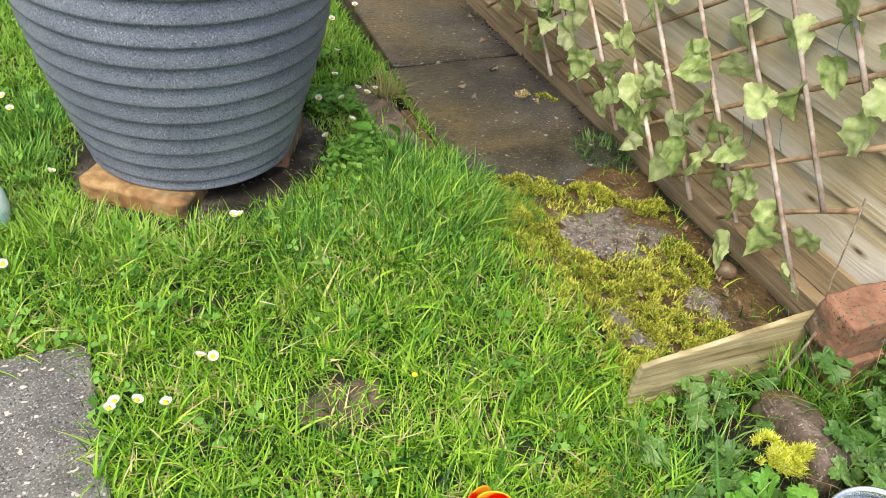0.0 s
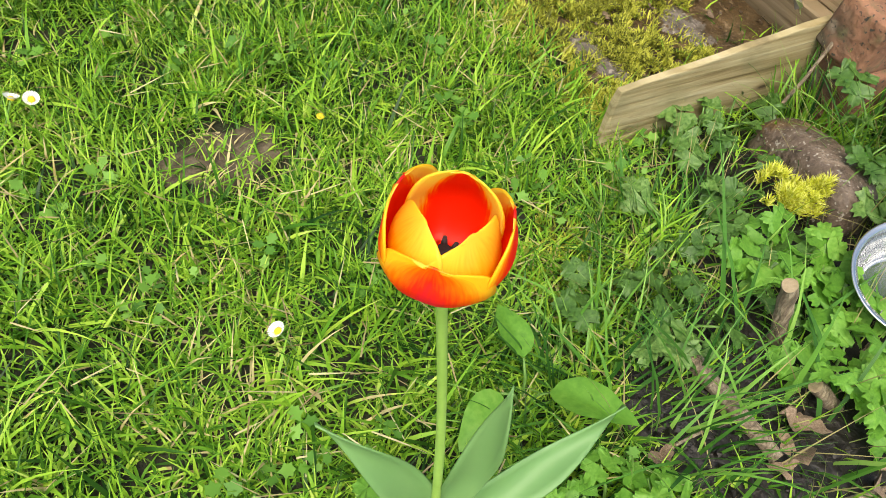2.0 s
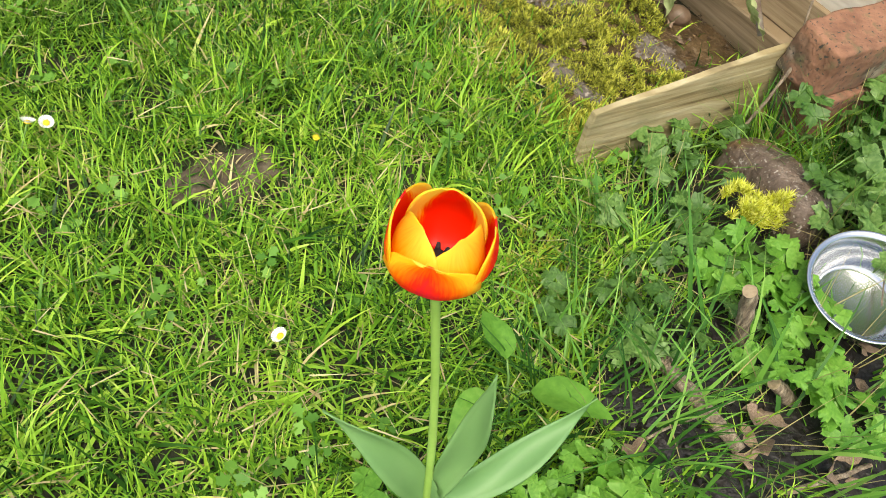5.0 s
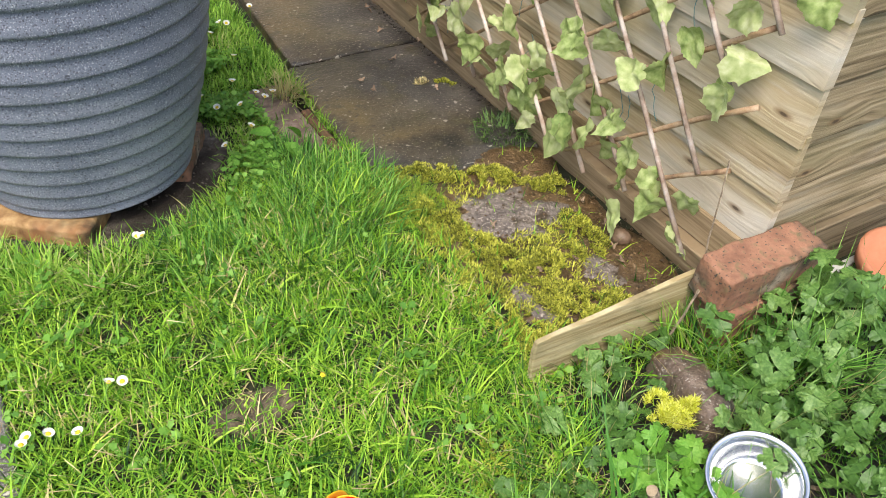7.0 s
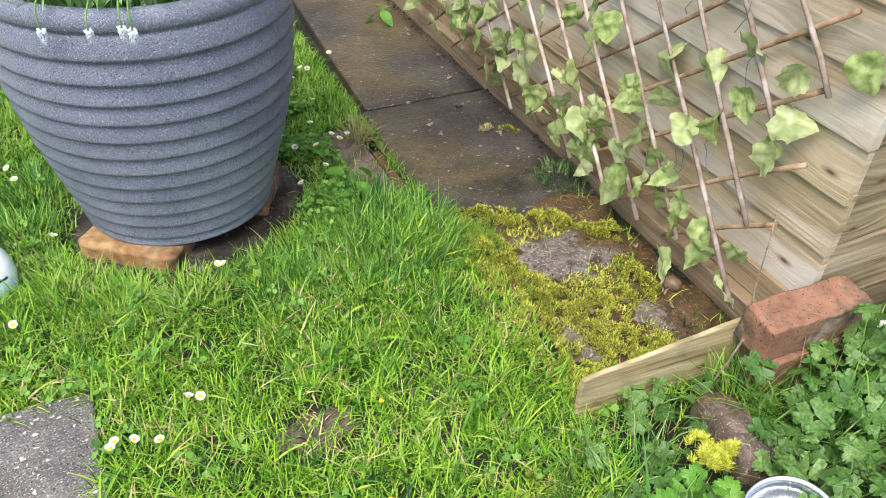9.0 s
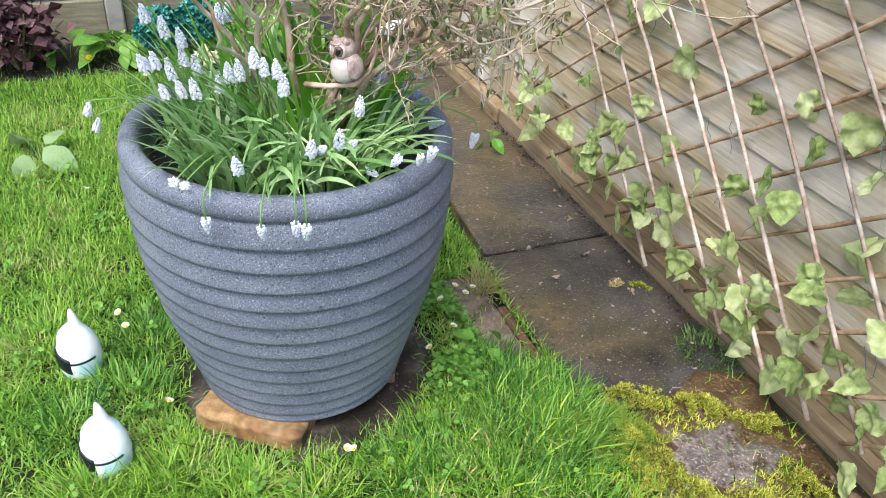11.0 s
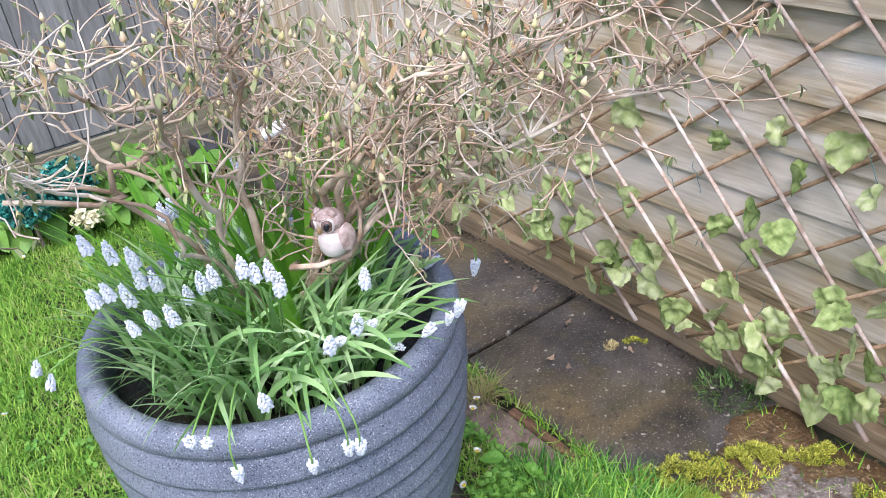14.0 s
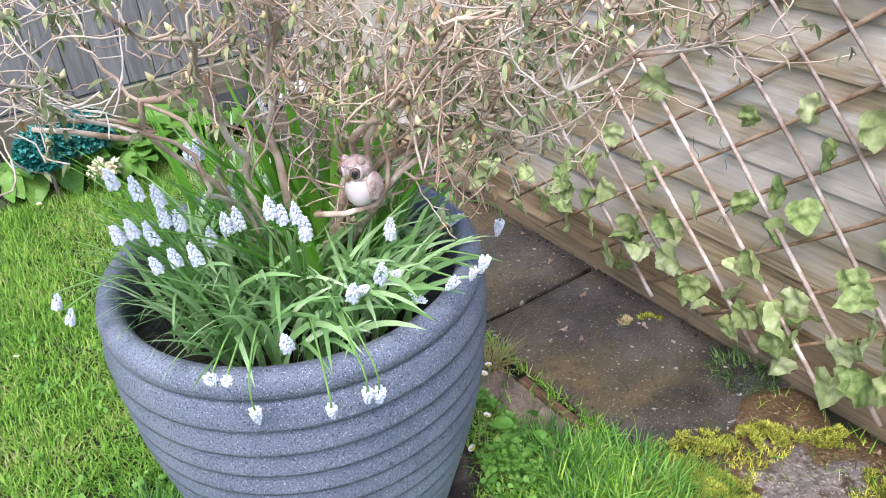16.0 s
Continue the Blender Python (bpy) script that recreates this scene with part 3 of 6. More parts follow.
# ---- lawn ----
def lawn(name, n, x0, x1, y0, y1, lo, hi, keep, mat, wide, label, levels=3):
    rng = np.random.default_rng(len(name) * 7 + n)
    x, y = rng.uniform(x0, x1, n), rng.uniform(y0, y1, n)
    ok = np.array([keep(a, b, r) for a, b, r in zip(x, y, rng.random(n))])
    x, y = x[ok], y[ok]
    n = len(x)
    z = np.array([lawn_height(a, b) - 0.006 for a, b in zip(x, y)])
    clump = np.array([noise.noise(Vector((a * 9, b * 9, 7))) for a, b in zip(x, y)])
    ln = rng.uniform(lo, hi, n) * (1 + 0.45 * clump)
    swirl = np.array([noise.noise(Vector((a * 6, b * 6, 2))) for a, b in zip(x, y)]) * 4
    ob = blades(name, np.stack([x, y, z], 1), ln, rng.uniform(wide * 0.6, wide * 1.3, n), swirl + rng.normal(0, 2.2, n),
                rng.uniform(0.0, 1.05, n), rng.uniform(0.1, 1.6, n), mat, levels, rng.normal(0, 0.6, n))
    return tagged(ob, label, "grass", kind="stuff")


def on_lawn(x, y, r):
    if x > 1.06 or (x > 0.715 and y > 1.12) or (x > 0.69 and y < 0.56 and r > 0.25):
        return False
    if math.hypot(x - 0.235, y - 1.42) < 0.215 + 0.07 * r:
        return False
    if x < -0.03 and 0.58 < y < 0.92 + 0.03 * r:
        return False
    if 0.585 < x < 0.70 and 1.25 < y < 1.60 and r > 0.08:
        return False
    if x > 0.66 + 0.08 * r and 0.58 < y < 1.16:
        return r < 0.05
    if y < 1.3 and noise.noise(Vector((x * 22, y * 22, 31))) + 0.5 * noise.noise(Vector((x * 60, y * 60, 8))) < -0.20 and r > 0.3:
        return False
    if ((x - 0.295) / 0.085) ** 2 + ((y - 0.725) / 0.055) ** 2 < 1 and r > 0.30:
        return False
    if 0.5 < x and y < 0.36 and r > 0.2:
        return False
    return True


lawn("lawn_grass", 92000, -0.25, 1.05, 0.12, 1.3, 0.014, 0.056, on_lawn, M_GRASS, 0.0027, "bright green unmown lawn grass with a few dry blades")
lawn("lawn_grass", 225000, -1.4, 0.8, 1.1, 3.3, 0.016, 0.042, on_lawn, M_LAWN, 0.0034, "bright green lawn grass between planter and fence", 2)


# ---- small broad weeds in the turf ----
def turf_weeds(n, x0, x1, y0, y1, seed, size):
    g = random.Random(seed)
    v, f = [], []
    shape = [(0, 0), (0.28, 0.16), (0.42, 0.44), (0.56, 0.26), (0.80, 0.36), (0.84, 0.16), (1.0, 0.0), (0.84, -0.16), (0.80, -0.36), (0.56, -0.26), (0.42, -0.44), (0.28, -0.16)]
    for _ in range(n):
        x, y = g.uniform(x0, x1), g.uniform(y0, y1)
        if not on_lawn(x, y, 0.5) or noise.noise(Vector((x * 7, y * 7, 11))) < -0.05:
            continue
        z, a0, s = lawn_height(x, y) + g.uniform(0.012, 0.034), g.uniform(0, 6.3), size * g.uniform(0.6, 1.3)
        for k in range(3):
            m = pose(x, y, z, g.uniform(-35, 35), g.uniform(-40, 30), math.degrees(a0) + 120 * k)
            b = len(v)
            v += [tuple(m @ Vector((px * s, py * s, 0.12 * s * abs(py)))) for px, py in shape]
            f += [(b, b + 1, b + 2, b + 3), (b, b + 3, b + 4, b + 5, b + 6), (b, b + 6, b + 7, b + 8, b + 9), (b, b + 9, b + 10, b + 11)]
    ob = link_mesh("lawn_clover", v, f, M_CLOVER, True)
    return tagged(ob, "small clover and buttercup leaves among the lawn grass", "clover", kind="stuff")


M_CLOVER = leafy("clover_leaf", [(0.0, (0.08, 0.2, 0.03)), (0.6, (0.14, 0.3, 0.04)), (1.0, (0.22, 0.4, 0.08))], 0.5, 0.25, spec=0.2)
turf_weeds(560, -0.2, 0.75, 0.15, 1.3, 3, 0.0145)
turf_weeds(2300, 0.44, 0.66, 1.24, 1.95, 4, 0.0125)
turf_weeds(900, -1.0, 0.5, 1.0, 2.4, 5, 0.013)


def long_blades(n, seed, lo, hi, wide, mat, label, flat=False):
    g = np.random.default_rng(seed)
    x, y = g.uniform(-0.2, 0.74, n), g.uniform(0.14, 1.25, n)
    ok = np.array([on_lawn(a, b, 0.6) and (flat or noise.noise(Vector((a * 8, b * 8, 5))) > -0.12) for a, b in zip(x, y)])
    x, y = x[ok], y[ok]
    k = len(x)
    z = np.array([lawn_height(a, b) for a, b in zip(x, y)]) + (g.uniform(0.008, 0.03, k) if flat else -0.004)
    lean = g.uniform(1.2, 1.65, k) if flat else g.uniform(0.2, 1.25, k)
    ob = blades("lawn_grass", np.stack([x, y, z], 1), g.uniform(lo, hi, k), g.uniform(wide * 0.6, wide * 1.2, k), g.uniform(0, math.tau, k), lean,
                g.uniform(-0.1, 0.2, k) if flat else g.uniform(0.3, 1.5, k), mat, 5, g.normal(0, 0.5, k), 0.3)
    return tagged(ob, label, "grass", kind="stuff")


M_STRAW = leafy("straw", [(0.0, (0.20, 0.14, 0.06)), (0.5, (0.38, 0.32, 0.15)), (1.0, (0.52, 0.48, 0.26))], 0.6, 0.15)
long_blades(7000, 61, 0.04, 0.095, 0.0038, M_GRASS, "longer arching grass blades standing out of the lawn")
long_blades(1500, 62, 0.02, 0.06, 0.0014, M_STRAW, "dry straw-coloured stalks lying in the lawn", True)


def outer_lawn(n, seed):
    """Coarser grass of the rest of the garden round the planter."""
    g = np.random.default_rng(seed)
    x, y = g.uniform(-4.5, 2.6, n), g.uniform(-3.5, 3.3, n)
    ok = ~((x > -1.38) & (x < 1.06) & (y > 1.12)) & ~((x > -0.24) & (x < 1.06) & (y > 0.13)) & ~((x > 0.46) & (y > -0.16)) & ~((x < 0.0) & (x > -0.52) & (y > 0.58) & (y < 0.96))
    x, y = x[ok], y[ok]
    k = len(x)
    ob = blades("lawn_grass", np.stack([x, y, np.full(k, -0.006)], 1), g.uniform(0.025, 0.06, k), g.uniform(0.010, 0.018, k), g.uniform(0, math.tau, k),
                g.uniform(0.2, 1.2, k), g.uniform(0.1, 1.4, k), M_LAWN, 2, g.normal(0, 0.5, k))
    return tagged(ob, "green lawn grass of the garden beyond the planter", "grass", kind="stuff")


outer_lawn(110000, 71)


# ---- leaf shapes ----
def leaf_mesh(name, material, outline, size, cup=0.15, droop=0.2, wave=0.02, seed=0, rings=3):
    """A thin leaf lying along +x from its stalk at the origin; outline gives the half widths and edges as (x, y) in unit size."""
    v, f = [], []
    n = len(outline)
    cx = sum(p[0] for p in outline) / n
    for r in range(rings + 1):
        k = r / rings
        for x, y in outline:
            px, py = cx + (x - cx) * k, y * k
            z = cup * abs(py) - droop * px * px + wave * noise.noise(Vector((px * 4, py * 4, seed * 3.1)))
            v.append((px * size, py * size, z * size))
    for r in range(rings):
        for i in range(n):
            j = (i + 1) % n
            if r == 0:
                f.append((0, n + i, n + j))
            else:
                f.append((r * n + i, (r + 1) * n + i, (r + 1) * n + j, r * n + j))
    me = bpy.data.meshes.new(name)
    me.from_pydata(v, [], f)
    me.polygons.foreach_set("use_smooth", [True] * len(f))
    me.materials.append(material)
    me.validate()
    return me


def polar(fn, n):
    return [(0.5 + fn(a) * math.cos(a), fn(a) * math.sin(a)) for a in (math.tau * k / n for k in range(n))]


def lobed(n=48, lobes=5, depth=0.3, teeth=0.0, tooth=15, stalk=0.25):
    """Rounded leaf with lobes fanned from its stalk."""
    def fn(a):
        r = 0.5 * (1 - depth / 2 + depth / 2 * math.cos(lobes * a)) + teeth * math.cos(tooth * a)
        return r * (1 - stalk * math.exp(-((abs(a - math.pi) / 0.35) ** 2)))
    return polar(fn, n)


def strap(n=9, width=0.2):
    top = [(i / n, width * math.sin(math.pi * (i / n) ** 0.8) ** 0.8) for i in range(n + 1)]
    return top + [(x, -y) for x, y in top[-2:0:-1]]


M_IVY = leafy("fabric_ivy", [(0.0, (0.10, 0.165, 0.04)), (0.35, (0.27, 0.345, 0.115)), (0.7, (0.43, 0.485, 0.225)), (1.0, (0.58, 0.61, 0.37))], 0.6, 0.25, noise_scale=4.5, island=False, spec=0.2)
M_BUTTER = leafy("buttercup_leaf", [(0.0, (0.034, 0.092, 0.014)), (0.5, (0.080, 0.172, 0.030)), (1.0, (0.20, 0.325, 0.085))], 0.45, 0.25, noise_scale=9, island=False)
M_HERB = leafy("parsley_leaf", [(0.0, (0.10, 0.27, 0.028)), (0.6, (0.17, 0.38, 0.045)), (1.0, (0.25, 0.46, 0.07))], 0.5, 0.4, noise_scale=9, island=False)
M_MOSS = leafy("moss_shoot", [(0.0, (0.06, 0.062, 0.014)), (0.2, (0.18, 0.195, 0.028)), (0.6, (0.40, 0.42, 0.042)), (1.0, (0.60, 0.60, 0.11))], 0.7, 0.35, patches=(16.0, 0.4))
M_TUFT = leafy("bright_moss", [(0.0, (0.38, 0.40, 0.02)), (0.5, (0.68, 0.70, 0.07)), (1.0, (0.84, 0.84, 0.26))], 0.7, 0.4)
M_WET = surface("wet_earth", [(0.3, (0.026, 0.015, 0.006)), (0.55, (0.085, 0.050, 0.020)), (0.75, (0.16, 0.105, 0.05))], 22, 0.45, 9, 1.0, 110, bump_dist=0.006, spec=0.5, speck=[((0.20, 0.14, 0.08), 120, 0.62, 0.7)])
M_BARE = surface("bare_wet_stone", [(0.3, (0.05, 0.04, 0.034)), (0.52, (0.15, 0.123, 0.107)), (0.72, (0.30, 0.255, 0.225))], 26, 0.55, 9, 1.0, 90, bump_dist=0.008, spec=0.45, second=[((0.045, 0.03, 0.016), 24, 0.54, 0.66)], speck=[((0.30, 0.26, 0.22), 200, 0.6, 0.7)])
M_COBBLE = surface("brown_cobble", [(0.3, (0.038, 0.026, 0.018)), (0.5, (0.11, 0.077, 0.056)), (0.72, (0.22, 0.17, 0.13))], 42, 0.55, 9, 1.0, 150, second=[((0.13, 0.075, 0.035), 14, 0.52, 0.62), ((0.03, 0.026, 0.022), 9, 0.52, 0.66)], speck=[((0.30, 0.27, 0.23), 230, 0.62, 0.72)], bump_dist=0.004)
M_PETALW = leafy("white_petal", [(0.0, (0.75, 0.75, 0.73)), (1.0, (0.85, 0.85, 0.83))], 0.6, 0.2, island=False)
M_EYE = surface("daisy_yellow", [(0.3, (0.62, 0.42, 0.02)), (0.7, (0.8, 0.6, 0.03))], 200, 0.8)
M_STEM = surface("green_stem", [(0.3, (0.10, 0.2, 0.04)), (0.7, (0.17, 0.3, 0.07))], 30, 0.5, bump=0.1)
M_BARK = surface("pale_shrub_bark", [(0.3, (0.17, 0.10, 0.062)), (0.42, (0.33, 0.225, 0.15)), (0.56, (0.50, 0.39, 0.29)), (0.70, (0.68, 0.59, 0.48))], 22, 0.75, 8, 0.9, 120, second=[((0.60, 0.53, 0.44), 7, 0.52, 0.68), ((0.24, 0.15, 0.10), 5, 0.54, 0.7)], bump_dist=0.002)
M_STICK = surface("old_stick", [(0.3, (0.07, 0.05, 0.035)), (0.48, (0.19, 0.145, 0.10)), (0.66, (0.36, 0.295, 0.21))], 60, 0.85, 7, 1.0, 140, stretch=(3, 3, 0.6), bump_dist=0.003)
M_CUT = surface("cut_wood", [(0.3, (0.20, 0.145, 0.085)), (0.7, (0.38, 0.30, 0.19))], 90, 0.8, 5, 0.5, 120)
M_DEADLEAF = surface("dead_leaf", [(0.3, (0.12, 0.078, 0.05)), (0.7, (0.30, 0.215, 0.15))], 30, 0.7, 5, 0.5, 90, vary=0.25)


# ---- moss and wet earth beside the shed ----
def patch(name, cx, cy, rx, ry, z, mat, label, turn=0.0, rag=0.3, n=40, seed=0, kind="structure", dome=0.004):
    v, f = [(0, 0, z + dome)], []
    for r in (0.35, 0.7, 0.9, 1.0):
        for k in range(n):
            a = math.tau * k / n
            w = 1 + rag * noise.noise(Vector((math.cos(a) * 2, math.sin(a) * 2, seed)))
            h = z + dome * (1 - r * r) + 0.002 * noise.noise(Vector((math.cos(a) * r * 9, math.sin(a) * r * 9, seed + 5)))
            v.append((rx * r * w * math.cos(a), ry * r * w * math.sin(a), h if r < 1 else z - 0.012))
    for k in range(n):
        f.append((0, 1 + k, 1 + (k + 1) % n))
        for r in range(3):
            f.append((1 + r * n + k, 1 + (r + 1) * n + k, 1 + (r + 1) * n + (k + 1) % n, 1 + r * n + (k + 1) % n))
    ob = link_mesh(name, v, f, mat, True)
    ob.matrix_basis = pose(cx, cy, 0, 0, 0, turn)
    return tagged(ob, label, name.replace("_", " "), kind=kind)


patch("wet_earth", 0.895, 0.87, 0.185, 0.275, 0.001, M_WET, "wet brown earth between shed wall and lawn", 0, 0.12, seed=2)
patch("wet_earth", 1.00, 0.74, 0.085, 0.15, 0.003, M_WET, "wet brown earth at the foot of the shed wall", 0, 0.12, seed=4)
patch("wet_earth", 0.99, 1.075, 0.10, 0.085, 0.003, M_WET, "wet brown earth at the end of the slab", 0, 0.15, seed=5)
patch("paving_remnant", 0.885, 0.945, 0.11, 0.085, 0.003, M_BARE, "bare wet stone showing between the moss", -25, 0.8, 64, seed=3, dome=0.006)
patch("paving_remnant", 0.945, 0.735, 0.035, 0.05, 0.005, M_BARE, "small bare wet stone showing between the moss", 10, 0.5, seed=6)
patch("paving_remnant", 0.785, 0.735, 0.025, 0.065, 0.005, M_BARE, "narrow bare stone showing between the moss", 5, 0.5, seed=8)
patch("bare_earth", 0.295, 0.725, 0.07, 0.045, 0.006, M_THATCH, "bare trodden earth showing through thin lawn", 15, 0.6, seed=9, dome=0.001)


def moss(blobs, n, mat, name, label, lo, hi, wide, seed):
    """Short spreading shoots over overlapping spots (x, y, radius x, radius y, turn, height)."""
    rng = np.random.default_rng(seed)
    area = np.array([b[2] * b[3] for b in blobs])
    pick = rng.choice(len(blobs), n, p=area / area.sum())
    pts = []
    for b in pick:
        x0, y0, rx, ry, turn, h = blobs[b]
        a, r = rng.uniform(0, math.tau), math.sqrt(rng.random())
        rag = 1 + 0.35 * noise.noise(Vector((math.cos(a) * 1.5, math.sin(a) * 1.5, b * 2.0)))
        u, w = rx * r * rag * math.cos(a), ry * r * rag * math.sin(a)
        c, s = math.cos(radians(turn)), math.sin(radians(turn))
        x, y = x0 + u * c - w * s, y0 + u * s + w * c
        if ((x - 0.885) / 0.085) ** 2 + ((y - 0.945) / 0.07) ** 2 < 1 + 0.9 * noise.noise(Vector((x * 30, y * 30, 6))):
            continue
        g = noise.noise(Vector((x * 38, y * 38, 1)))
        if g + 0.5 * noise.noise(Vector((x * 90, y * 90, 4))) < -0.12 and r > 0.2:
            continue
        pts.append((x, y, 0.001 + 1.5 * h * (1 - r * r) * (0.6 + 0.9 * g + 0.5 * noise.noise(Vector((x * 110, y * 110, 9))))))
    pts = np.array(pts)
    k = len(pts)
    ob = blades(name, pts, rng.uniform(lo, hi, k), rng.uniform(wide * 0.7, wide * 1.3, k), rng.uniform(0, math.tau, k),
                rng.uniform(0.2, 1.1, k), rng.uniform(0.1, 0.7, k), mat, 2)
    return tagged(ob, label, "moss", kind="stuff")


moss([(0.80, 1.135, 0.10, 0.03, -24, 0.012), (0.93, 1.06, 0.075, 0.028, -36, 0.016), (1.01, 0.985, 0.045, 0.025, -45, 0.018), (0.985, 0.835, 0.035, 0.07, 0, 0.014),
      (0.765, 1.00, 0.045, 0.10, 8, 0.010), (0.79, 0.86, 0.045, 0.075, 10, 0.014), (0.845, 0.80, 0.06, 0.045, 0, 0.016), (0.84, 0.71, 0.045, 0.07, 35, 0.018),
      (0.90, 0.665, 0.05, 0.035, 0, 0.014), (0.75, 0.66, 0.035, 0.06, 0, 0.01), (0.93, 0.80, 0.03, 0.03, 0, 0.008)],
     78000, M_MOSS, "moss", "yellow-green moss cushions on the wet ground by the shed", 0.004, 0.011, 0.0026, 5)
moss([(0.86, 0.86, 0.12, 0.20, 0, 0.004), (0.76, 0.80, 0.07, 0.2, 0, 0.006), (0.70, 1.03, 0.06, 0.14, 10, 0.006), (0.71, 0.83, 0.06, 0.16, 0, 0.006), (0.70, 0.62, 0.06, 0.06, 0, 0.004), (0.56, 0.47, 0.07, 0.07, 0, 0.004)],
     22000, M_MOSS, "moss", "thin yellowish moss spreading into the lawn", 0.006, 0.016, 0.0026, 6)

moss([(1.028, 1.444, 0.022, 0.012, -40, 0.006), (1.045, 1.425, 0.010, 0.008, 0, 0.004)], 900, M_MOSS, "moss", "small yellow-green moss spot on the wet slab", 0.004, 0.009, 0.0022, 15)
moss([(0.982, 1.468, 0.020, 0.012, 20, 0.006)], 420, M_STRAW, "leaf_mould", "brown scrap of leaf mould on the wet slab", 0.004, 0.012, 0.0026, 16)

# ---- flower bed ----
patch("flower_bed", 0.84, 0.21, 0.36, 0.33, 0.008, M_SOIL, "dark crumbly soil of the flower bed", 12, 0.12, 64, 3, dome=0.01)
patch("flower_bed", 1.30, 0.30, 0.35, 0.22, 0.006, M_SOIL, "dark soil below the shed front", 0, 0.1, 64, 7, dome=0.008)

bm = bmesh.new()
bmesh.ops.create_uvsphere(bm, u_segments=56, v_segments=36, radius=1)
for v in bm.verts:
    c = v.co
    k = 1 / max(1e-6, (abs(c.x) ** 4.5 + abs(c.y) ** 4.5 + abs(c.z) ** 4.5) ** (1 / 4.5))
    v.co = Vector((c.x * k * 0.034, c.y * k * 0.080, c.z * k * 0.044))
roughen(bm, 0.006, 14, 2)
roughen(bm, 0.003, 40, 5)
roughen(bm, 0.0012, 110, 7)
ob = bm_object("cobble", bm, M_COBBLE, True)
ob.matrix_basis = pose(0.870, 0.442, 0.022, -8, 5, -12)
tagged(ob, "long brown cobble with a tuft of moss in the bed", "stone")
moss([(0.798, 0.430, 0.026, 0.024, 0, 0.03), (0.822, 0.405, 0.022, 0.018, 0, 0.024), (0.795, 0.408, 0.014, 0.016, 0, 0.01)], 5200, M_TUFT, "moss_tuft", "bright yellow moss tuft on a cobble", 0.005, 0.014, 0.0016, 9).location = (0, 0, 0.040)
bm = bmesh.new()
bmesh.ops.create_uvsphere(bm, u_segments=20, v_segments=12, radius=1)
for v in bm.verts:
    v.co = Vector((v.co.x * 0.016, v.co.y * 0.021, v.co.z * 0.015))
ob = bm_object("pebble", bm, surface("brown_pebble", [(0.3, (0.10, 0.062, 0.038)), (0.7, (0.20, 0.135, 0.09))], 50, 0.5, 6, 0.3, 160), True)
ob.matrix_basis = pose(1.026, 0.786, 0.016, 0, 0, 30)
tagged(ob, "smooth brown egg-shaped pebble on wet earth", "pebble")


# ---- steel bowl ----
def bowl():
    m, t, n, l, b = nodes_of("brushed_steel")
    b.inputs["Base Color"].default_value = (0.56, 0.57, 0.58, 1)
    b.inputs["Metallic"].default_value = 1.0
    no = n.new("ShaderNodeTexNoise")
    no.inputs["Scale"].default_value = 14
    r = n.new("ShaderNodeMapRange")
    r.inputs["To Min"].default_value, r.inputs["To Max"].default_value = 0.14, 0.24
    l.new(no.outputs["Fac"], r.inputs["Value"])
    l.new(r.outputs[0], b.inputs["Roughness"])
    root = thing("bowl", (0.835, 0.290, 0.010), "polished stainless steel bowl sunk among the bed plants", "bowl")
    tip = Matrix.Rotation(radians(17), 4, Vector((0.37, -0.93, 0)))
    root.matrix_basis = Matrix.Translation((0.805, 0.271, 0.082)) @ tip @ pose(0, 0, -0.05)
    k = 0.8
    prof = [(0.0, 0.0), (0.048, 0.0), (0.058, 0.006), (0.066, 0.028), (0.072, 0.046), (0.079, 0.05), (0.080, 0.0515), (0.078, 0.0525), (0.071, 0.049),
            (0.0645, 0.028), (0.056, 0.008), (0.047, 0.003), (0.0, 0.003)]
    v, f = lathe([(r * k, z) for r, z in prof], 72)
    under(link_mesh("bowl_shell", v, f, m, True), root)
    bm = bmesh.new()
    tube(bm, [(0.01, -0.02, 0.026), (0.03, 0.0, 0.03), (0.055, 0.02, 0.034)], [0.0008] * 3, 5)
    part("twig", bm, M_STICK, root)


bowl()


# ---- sticks and litter in the bed ----
def stick(a, b, r0, r1, label, mat=M_STICK, sides=14, seed=0):
    a, b = Vector(a), Vector(b)
    pts = [a.lerp(b, i / 7) + noise.noise_vector(Vector((i * 0.6, seed, 0))) * 0.003 for i in range(8)]
    bm = tube(bmesh.new(), pts, [r0 + (r1 - r0) * i / 7 + 0.0012 * noise.noise(Vector((i, seed, 3))) for i in range(8)], sides)
    roughen(bm, 0.0012, 120, seed)
    ob = bm_object("stick", bm, [mat, M_CUT], False)
    for fc in ob.data.polygons:
        if len(fc.vertices) > 4:
            fc.material_index = 1
    return tagged(ob, label, "stick")


stick((0.686, 0.300, 0.008), (0.664, 0.318, 0.095), 0.0085, 0.0075, "cut upright woody stump in the bed", seed=1)
stick((0.585, 0.325, 0.024), (0.592, 0.208, 0.020), 0.009, 0.007, "broken brown bark stick lying on soil", seed=2)
stick((0.690, 0.220, 0.008), (0.656, 0.243, 0.045), 0.008, 0.007, "short cut woody stump in the bed", seed=3)
stick((0.60, 0.16, 0.018), (0.70, 0.14, 0.02), 0.003, 0.002, "thin dry twig lying on soil", seed=4)
stick((0.52, 0.26, 0.016), (0.62, 0.25, 0.024), 0.0016, 0.0012, "thin dry twig lying on soil", seed=5)
stick((0.985, 0.555, 0.135), (0.90, 0.535, 0.02), 0.0026, 0.0018, "thin dry stalk leaning on the board", seed=6)
